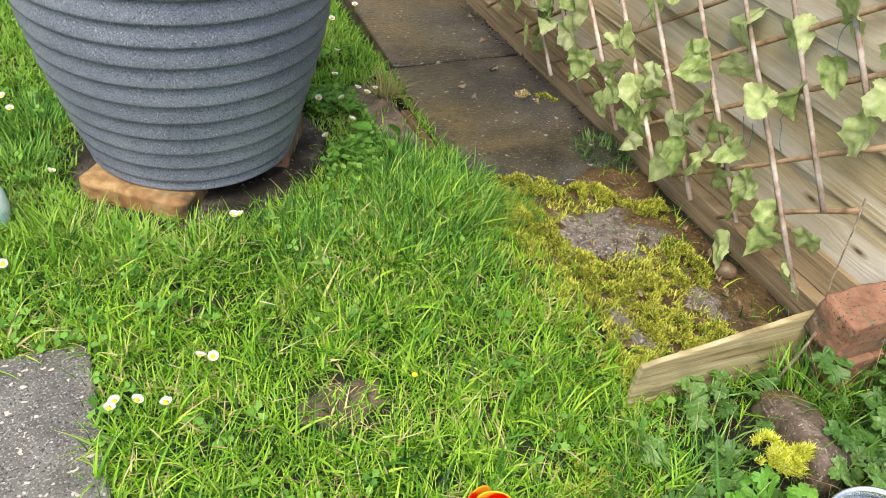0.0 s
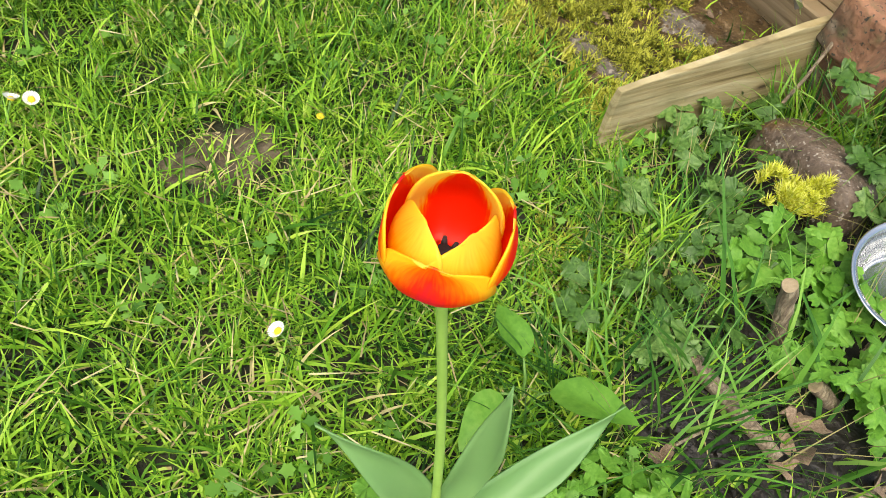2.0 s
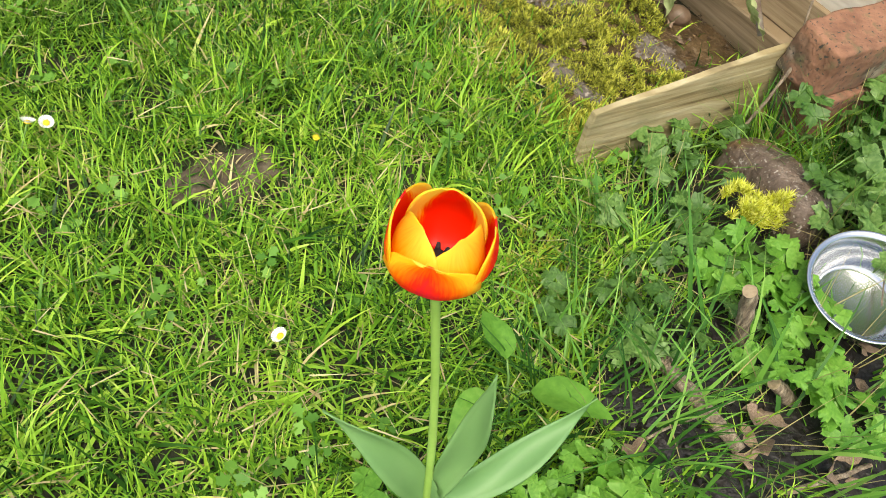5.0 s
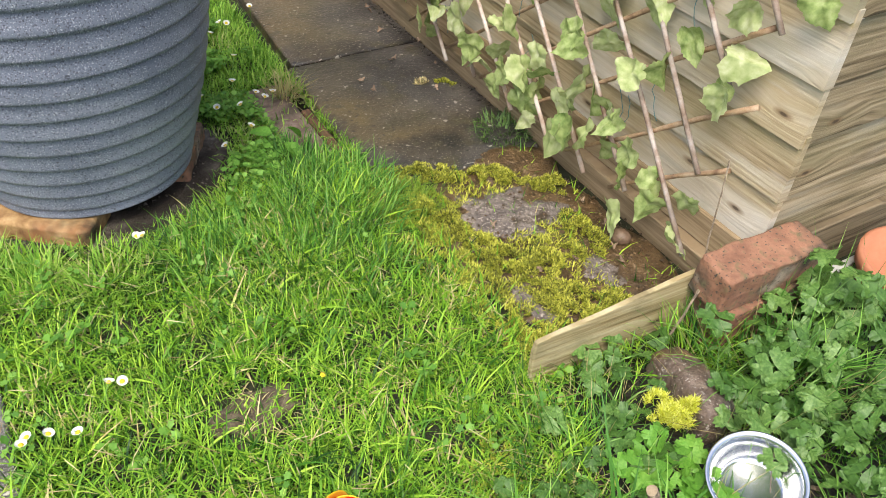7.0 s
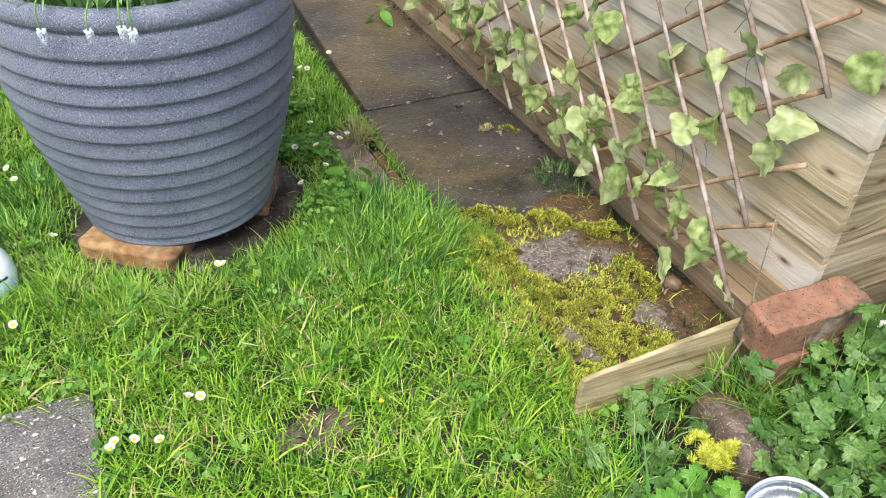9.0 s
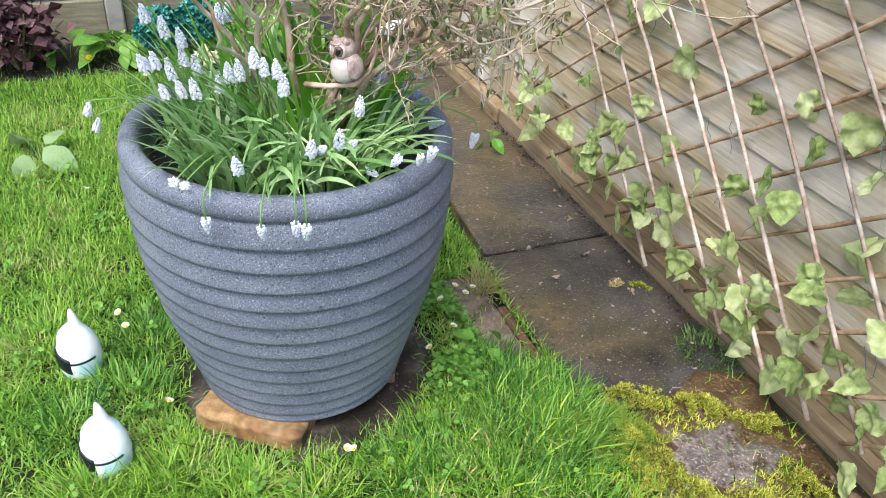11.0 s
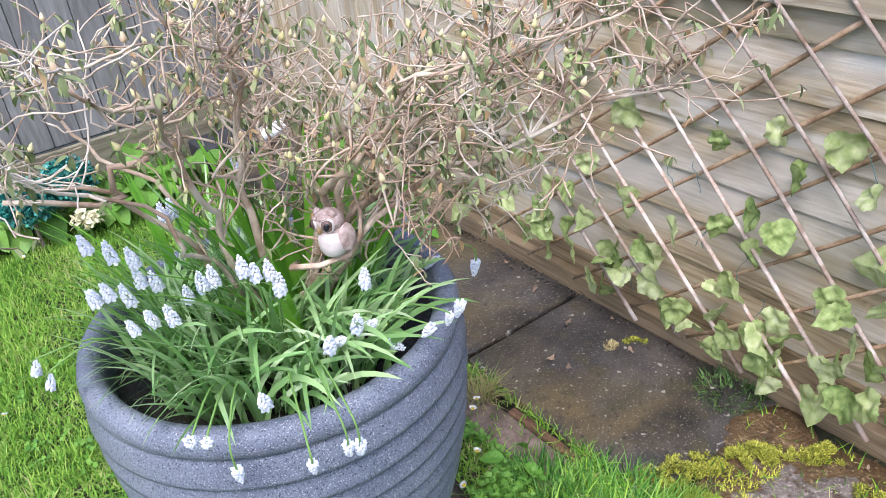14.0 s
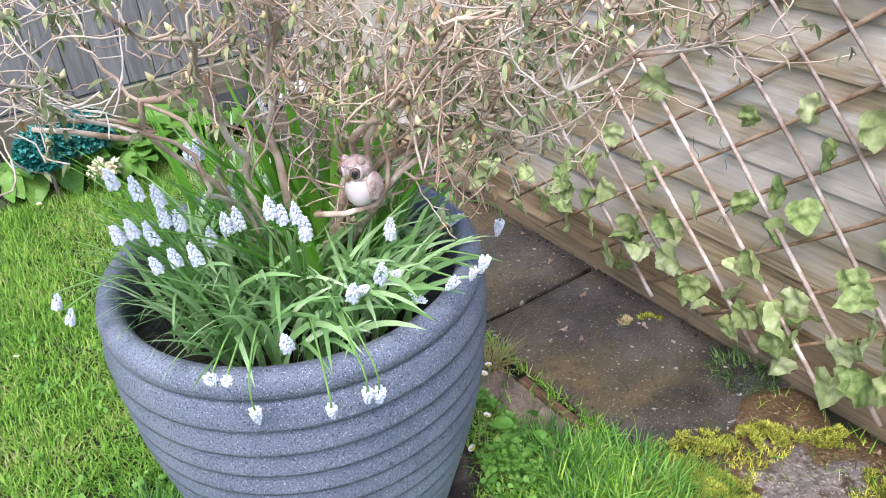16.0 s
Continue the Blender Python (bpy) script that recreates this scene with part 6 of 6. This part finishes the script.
# ---- owl ornament ----
def owl_ornament():
    body = surface("painted_resin", [(0.3, (0.20, 0.13, 0.11)), (0.5, (0.40, 0.30, 0.27)), (0.72, (0.60, 0.50, 0.46))], 70, 0.65, 6, 0.9, 220)
    pale = surface("pale_resin", [(0.3, (0.40, 0.33, 0.30)), (0.5, (0.55, 0.48, 0.45)), (0.7, (0.68, 0.61, 0.58))], 30, 0.55, 4, 0.3, 160)
    dark = surface("black_resin", [(0.3, (0.01, 0.01, 0.012)), (0.7, (0.03, 0.03, 0.035))], 30, 0.25, bump=0)
    ring = surface("brown_resin", [(0.3, (0.06, 0.035, 0.028)), (0.7, (0.16, 0.10, 0.085))], 60, 0.5, 4, 0.4, 160)
    beak = surface("yellow_resin", [(0.3, (0.22, 0.15, 0.06)), (0.7, (0.34, 0.24, 0.10))], 30, 0.5, bump=0)
    bm = bmesh.new()

    def blob(place, dims, index, turn=0):
        made = bmesh.ops.create_uvsphere(bm, u_segments=20, v_segments=14, radius=1)["verts"]
        bmesh.ops.transform(bm, matrix=pose(*place, 0, 0, turn) @ Matrix.Diagonal((*dims, 1)), verts=made)
        for fc in {fc for q in made for fc in q.link_faces}:
            fc.material_index = index

    blob((0, 0.002, 0.024), (0.021, 0.022, 0.027), 0)
    blob((0.002, -0.005, 0.021), (0.0195, 0.019, 0.0215), 1)
    blob((0, 0.0, 0.049), (0.0205, 0.0195, 0.0165), 0)
    for side in (-1, 1):
        blob((side * 0.0105, -0.0125, 0.0485), (0.0098, 0.0062, 0.0102), 1, side * 42)
        blob((side * 0.0118, -0.0150, 0.0490), (0.0078, 0.0050, 0.0082), 4, side * 42)
        blob((side * 0.0128, -0.0166, 0.0490), (0.0050, 0.0044, 0.0054), 2, side * 42)
        blob((side * 0.0140, -0.003, 0.0610), (0.0048, 0.0055, 0.0060), 0)
        blob((side * 0.0195, 0.006, 0.024), (0.0055, 0.015, 0.019), 0)
        blob((side * 0.0068, -0.0150, 0.0585), (0.0068, 0.0035, 0.0026), 0, side * 30)
    blob((0, -0.0195, 0.0430), (0.0026, 0.0036, 0.0050), 3)
    blob((0, 0.020, 0.006), (0.008, 0.012, 0.006), 0)
    roughen(bm, 0.0012, 160, 3)
    ob = bm_object("owl_ornament", bm, [body, pale, dark, beak, ring], True)
    ob.matrix_basis = pose(0.283, 1.292, 0.643, 0, -8, -74) @ Matrix.Diagonal((0.95, 0.95, 0.95, 1))
    tagged(ob, "small painted owl ornament perched on a shrub branch", "ornament")
    bm = tube(bmesh.new(), [(0.262, 1.38, 0.60), (0.235, 1.33, 0.628), (0.255, 1.292, 0.638), (0.295, 1.285, 0.641), (0.318, 1.295, 0.652), (0.335, 1.315, 0.672), (0.345, 1.345, 0.70)], [0.0042, 0.004, 0.0038, 0.0036, 0.0033, 0.0028, 0.002], 8)
    roughen(bm, 0.003, 40)
    br = bm_object("limb", bm, M_BARK, True)
    br.matrix_basis = pose(-0.25, -1.42, 0.01 - SOIL_Z)
    br.parent = bpy.data.objects["shrub"]


owl_ornament()


# ---- teardrop ornaments in the lawn ----
def teardrop(place, turn):
    root = thing("garden_light", place, "glossy white egg-shaped garden light with light blue shading and black visor", "garden light", "egg-shaped garden lights", turn=turn)
    gloss = surface("glazed_blue_white", [(0.5, (0.88, 0.91, 0.92)), (0.60, (0.52, 0.77, 0.87))], 14, 0.10, 3, 0, coat=0.6, stretch=(1, 1, 0.7))
    dark = surface("dark_panel", [(0.3, (0.006, 0.008, 0.011)), (0.7, (0.016, 0.019, 0.024))], 40, 0.15, bump=0)
    zs, rs = [-0.01, 0.0, 0.02, 0.045, 0.068, 0.088, 0.102, 0.113], [0.026, 0.032, 0.0385, 0.041, 0.0385, 0.031, 0.022, 0.013]

    def radius(z):
        return float(np.interp(z, zs, rs))

    prof = [(0.0, -0.01)] + [(radius(z), z) for z in np.linspace(-0.01, 0.108, 24)] + [(0.0150, 0.114), (0.0122, 0.122), (0.0094, 0.130), (0.0062, 0.138), (0.0028, 0.1435), (0.0, 0.145)]
    v, f = lathe(prof, 44)
    out = []
    for x, y, z in v:       # the crest rises straight from a shoulder on one side
        k = max(0.0, min(1.0, (z - 0.108) / 0.006))
        if x < 0:
            x *= 1 - 0.5 * k
            x *= 1 + 0.16 * max(0.0, 1 - abs(z - 0.098) / 0.018)
        out.append((x, y * 0.94, z if z < 0.06 else 0.06 + (z - 0.06) * 1.1))
    under(link_mesh("shell", out, f, gloss, True), root)

    def strip(name, label, a0, a1, low, high, n=12, m=5, gap=0.0016):
        bm = bmesh.new()
        rows = []
        for layer in (gap, -0.002):
            for j in range(m):
                row = []
                for i in range(n):
                    t = i / (n - 1)
                    z = low(t) + (high(t) - low(t)) * j / (m - 1)
                    a = radians(a0 + (a1 - a0) * t)
                    r = radius(z) + layer
                    row.append(bm.verts.new((r * math.cos(a), 0.94 * r * math.sin(a), z)))
                rows.append(row)
        for half in (rows[:m], rows[m:]):
            for r0, r1 in zip(half, half[1:]):
                for i in range(n - 1):
                    bm.faces.new((r0[i], r0[i + 1], r1[i + 1], r1[i]))
        top, low_row = (rows[m - 1], rows[2 * m - 1]), (rows[0], rows[m])
        for r0, r1 in (top, low_row):
            for i in range(n - 1):
                bm.faces.new((r0[i], r0[i + 1], r1[i + 1], r1[i]))
        for i in (0, n - 1):
            for j in range(m - 1):
                bm.faces.new((rows[j][i], rows[j + 1][i], rows[m + j + 1][i], rows[m + j][i]))
        bmesh.ops.recalc_face_normals(bm, faces=bm.faces[:])
        part(name, bm, dark, root, label, True)

    strip("lens", "black glossy lens", 196, 250, lambda t: 0.034 - 0.010 * t + 0.010 * (1 - t) ** 3, lambda t: 0.072 - 0.014 * t)
    strip("lens", "black glossy lens", 130, 186, lambda t: 0.034 + 0.012 * t ** 3, lambda t: 0.070)
    strip("nose_bridge", "black bridge between the lenses", 186, 196, lambda t: 0.060, lambda t: 0.068, 4, 3)
    strip("temple", "thin black temple line", 250, 318, lambda t: 0.048 + 0.004 * t, lambda t: 0.0515 + 0.004 * t, 14, 3)
    return root


teardrop((-0.176, 1.538, -0.006), -4)
teardrop((-0.140, 1.276, -0.006), -8)


# ---- fabric ivy leaves on the trellis ----
half = [(0.01, 0.0), (-0.05, 0.12), (-0.05, 0.26), (0.03, 0.38), (0.13, 0.48), (0.25, 0.52), (0.35, 0.45), (0.45, 0.42), (0.56, 0.45), (0.67, 0.35), (0.78, 0.25), (0.90, 0.13), (1.02, 0.0)]


def ivy_outline(seed):
    """The two halves of the leaf differ a little, with a crimped edge."""
    g = random.Random(seed)
    a, b = g.uniform(0.82, 1.12), g.uniform(0.82, 1.12)
    rim = [(x, y * a) for x, y in half] + [(x, -y * b) for x, y in half[-2:0:-1]]
    fine = []
    for k, (x, y) in enumerate(rim):
        nx, ny = rim[(k + 1) % len(rim)]
        fine += [(x + g.uniform(-0.025, 0.025), y + g.uniform(-0.025, 0.025)), ((x + nx) / 2 * 0.97 + 0.015, (y + ny) / 2 * 0.95)]
    return fine


IVY = [leaf_mesh("ivy_leaf", M_IVY, ivy_outline(s), 1.0, c, d, w, s, 5) for c, d, w, s in ((0.08, 0.12, 0.13, 1), (-0.2, 0.25, 0.16, 2), (0.4, 0.3, 0.12, 3), (0.0, -0.15, 0.17, 4), (0.8, 0.2, 0.10, 5), (-0.3, 0.4, 0.15, 6), (0.15, 0.5, 0.15, 7), (-0.7, 0.1, 0.12, 8))]
low = [(0.683, 0.153), (0.684, 0.087), (0.774, 0.146), (0.821, 0.054), (0.828, 0.122), (0.921, 0.141), (0.997, 0.167), (1.052, 0.146), (1.111, 0.145), (1.204, 0.137), (1.245, 0.168),
       (1.331, 0.15), (1.382, 0.171), (1.566, 0.104), (1.655, 0.161), (1.76, 0.166), (1.895, 0.101), (1.9, 0.185), (2.06, 0.109), (2.093, 0.154), (2.205, 0.145), (1.02, 0.09), (1.16, 0.10), (1.29, 0.11), (1.46, 0.15), (1.50, 0.19), (1.71, 0.12), (1.82, 0.14), (1.98, 0.15)]
mid = [(0.841, 0.275), (0.86, 0.204), (0.94, 0.204), (0.978, 0.227), (0.998, 0.277), (1.137, 0.21), (1.225, 0.31), (1.28, 0.21), (1.384, 0.313), (1.446, 0.239), (1.524, 0.205), (1.526, 0.312),
       (1.607, 0.248), (1.664, 0.297), (1.76, 0.231), (2.038, 0.256), (2.136, 0.235), (0.679, 0.347), (0.691, 0.354), (0.816, 0.328), (0.931, 0.316)]
high = [(0.693, 0.472), (0.796, 0.393), (0.822, 0.47), (0.889, 0.407), (1.0, 0.49), (1.074, 0.566), (1.161, 0.489), (1.165, 0.381), (1.205, 0.55), (1.206, 0.403), (1.302, 0.504), (1.491, 0.505),
        (1.62, 0.381), (1.653, 0.593), (1.769, 0.546), (1.836, 0.341), (2.042, 0.394), (2.152, 0.35), (0.62, 0.52)]
trel = bpy.data.objects["trellis"]
rng = random.Random(31)
beside = [(y + rng.choice((-1, 1)) * rng.uniform(0.022, 0.05), z + rng.uniform(-0.045, 0.05)) for y, z in low + mid if rng.random() < 0.62]
for y, z in low + mid + high + [q for q in beside if q[0] > 0.67 and q[1] > 0.06]:
    s = rng.uniform(0.060, 0.076) if y < 0.85 and z < 0.4 else rng.uniform(0.054, 0.078)
    ob = new("ivy_leaf", rng.choice(IVY))
    x = trellis_x(z) - 0.022 + rng.uniform(-0.007, 0.007)
    hang = pose(x, y, z + s * 0.45, 0, 0, 0) @ pose(0, 0, 0, rng.gauss(0, 38), 0, 0) @ pose(0, 0, 0, 0, 78 + rng.uniform(-22, 22), 0) @ pose(0, 0, 0, rng.gauss(0, 34), 0, 0)
    ob.matrix_basis = hang @ Matrix.Diagonal((s, s * rng.uniform(0.75, 1.05), s, 1))
    ob.parent = trel
M_WIRE = surface("green_wire", [(0.3, (0.05, 0.13, 0.13)), (0.7, (0.1, 0.2, 0.2))], 30, 0.5, bump=0)
for k in range(26):
    y, z = rng.uniform(0.75, 1.9), rng.uniform(0.15, 0.6)
    x = trellis_x(z) - 0.008
    pts = [(x + rng.uniform(-0.004, 0.004), y + 0.012 * math.sin(i * 0.7 + k), z - 0.012 * i) for i in range(6)]
    part("wire_tie", tube(bmesh.new(), pts, [0.0007] * 6, 4, False), M_WIRE, trel, "thin green wire tie", True)


# ---- border below the fence ----
M_HOSTA = leafy("border_leaf", [(0.0, (0.08, 0.20, 0.03)), (0.5, (0.14, 0.30, 0.045)), (1.0, (0.24, 0.40, 0.07))], 0.5, 0.3, island=False, noise_scale=20)
M_PURPLE = leafy("purple_leaf", [(0.0, (0.05, 0.022, 0.03)), (0.6, (0.11, 0.05, 0.06)), (1.0, (0.2, 0.13, 0.12))], 0.4, 0.15)
M_TEAL = leafy("teal_plastic_leaf", [(0.0, (0.008, 0.07, 0.06)), (0.6, (0.02, 0.16, 0.13)), (1.0, (0.07, 0.30, 0.25))], 0.4, 0.1)
M_CREAM = leafy("cream_petal", [(0.0, (0.62, 0.58, 0.36)), (1.0, (0.8, 0.76, 0.55))], 0.6, 0.2)
patch("flower_bed", -0.35, 3.2, 1.1, 0.17, 0.004, M_SOIL, "dark soil of the border below the fence", 0, 0.1, 64, 12, dome=0.02)
HOSTA = [leaf_mesh("leaf", M_HOSTA, strap(10, 0.33), 1.0, 0.25, 0.35, 0.08, s) for s in (5, 6)]
rng = random.Random(61)
for k, x in enumerate([-1.05, -0.9, -0.75, -0.62, -0.48, -0.16, -0.06, 0.0, 0.10, 0.20, 0.33, 0.42, 0.50, 0.58, 0.66]):
    big = 0.10 if k % 3 else 0.13
    plant((x + rng.uniform(-0.03, 0.03), 3.13 + rng.uniform(-0.05, 0.06)), 0.07, 7, big, 0.09, M_HOSTA, HOSTA, "broad-leaved green border plant below the fence", "border_plant", 600 + k, "border plants")
for k, x in enumerate([0.34, 0.44, 0.55]):
    plant((x, 3.0 + 0.03 * k), 0.06, 7, 0.12, 0.08, M_HOSTA, HOSTA, "broad-leaved green border plant below the fence", "border_plant", 640 + k, "border plants")


def leaf_cloud(bm_v, bm_f, centre, radii, n, size, seed, shell=0.75):
    g = random.Random(seed)
    for _ in range(n):
        a, u = g.uniform(0, math.tau), g.uniform(-0.5, 1)
        r = g.uniform(shell, 1.0) * (1 + 0.10 * noise.noise(Vector((math.cos(a) * 2, math.sin(a) * 2, u * 2 + seed))))
        w = math.sqrt(max(0, 1 - u * u))
        p = Vector((centre[0] + radii[0] * r * w * math.cos(a), centre[1] + radii[1] * r * w * math.sin(a), centre[2] + radii[2] * r * u))
        m = Matrix.Translation(p) @ pose(0, 0, 0, g.uniform(-60, 60), g.uniform(-60, 60), g.uniform(0, 360))
        s = size * g.uniform(0.6, 1.3)
        b = len(bm_v)
        bm_v += [tuple(m @ (Vector(q) * s)) for q in ((0, 0, 0), (0.5, 0.36, 0.06), (1, 0, -0.1), (0.5, -0.36, 0.06))]
        bm_f.append((b, b + 1, b + 2, b + 3))


def topiary(x, y, z, r, seed):
    root = thing("topiary_ball", (x, y, 0), "dark teal artificial topiary ball in the border", "topiary", "teal topiary balls")
    v, f = [], []
    leaf_cloud(v, f, (0, 0, z), (r, r, r * 0.9), 2600, 0.018, seed, 0.86)
    under(link_mesh("foliage", v, f, M_TEAL), root)
    bm = bmesh.new()
    bmesh.ops.create_icosphere(bm, subdivisions=3, radius=r * 0.86)
    bmesh.ops.translate(bm, vec=(0, 0, z), verts=bm.verts)
    part("core", bm, M_TEAL, root)
    part("stake", tube(bmesh.new(), [(0, 0, -0.02), (0, 0, z)], [0.006, 0.006], 6), M_STICK, root)


topiary(0.122, 3.0, 0.155, 0.078, 1)
topiary(0.252, 3.03, 0.165, 0.080, 2)
root = thing("purple_shrub", (-0.33, 3.12, 0), "dark purple-leaved low shrub below the fence", "shrub")
v, f = [], []
leaf_cloud(v, f, (0, 0, 0.12), (0.16, 0.12, 0.16), 420, 0.05, 4, 0.4)
under(link_mesh("foliage", v, f, M_PURPLE), root)
for k in range(6):
    a = math.tau * k / 6
    part("branch", tube(bmesh.new(), [(0, 0, -0.02), (0.05 * math.cos(a), 0.05 * math.sin(a), 0.1), (0.1 * math.cos(a), 0.09 * math.sin(a), 0.22)], [0.006, 0.004, 0.002], 6), M_STICK, root)
root = thing("primrose", (0.255, 2.93, 0.02), "cream primrose in flower beside the topiary", "flower")
v, f = [], []
leaf_cloud(v, f, (0, 0, 0.05), (0.05, 0.03, 0.03), 90, 0.026, 8, 0.6)
under(link_mesh("blossom", v, f, M_CREAM), root)
part("stalk", tube(bmesh.new(), [(0, 0, -0.02), (0, 0, 0.05)], [0.004, 0.003], 6), M_STEM, root)
root = thing("primrose", (-0.12, 3.05, 0.02), "small yellow primrose in the border", "flower")
v, f = [], []
leaf_cloud(v, f, (0, 0, 0.04), (0.012, 0.012, 0.01), 14, 0.014, 9, 0.6)
under(link_mesh("blossom", v, f, M_EYE), root)
part("stalk", tube(bmesh.new(), [(0, 0, -0.02), (0, 0, 0.04)], [0.003, 0.002], 6), M_STEM, root)

# ---- pipe end and dark crate by the fence ----
M_PVC = surface("white_pipe", [(0.3, (0.55, 0.57, 0.6)), (0.7, (0.7, 0.72, 0.75))], 9, 0.35, bump=0.05)
v, f = lathe([(0.022, -0.06), (0.025, -0.06), (0.025, 0.05), (0.029, 0.05), (0.029, 0.065), (0.022, 0.065), (0.022, -0.06)], 28)
ob = link_mesh("drain_pipe", v, f, M_PVC, True)
ob.matrix_basis = pose(0.985, 3.15, 0.056, 0, 90, 10)
tagged(ob, "short white plastic drain pipe on the slab", "pipe")
bm = box(bmesh.new(), 0.72, 0.93, 3.12, 3.28, 0.0, 0.075, 0.008, 2)
tagged(bm_object("crate", bm, surface("dark_grey_plastic", [(0.3, (0.02, 0.022, 0.026)), (0.7, (0.045, 0.048, 0.055))], 14, 0.5)), "dark grey plastic crate by the fence", "crate")
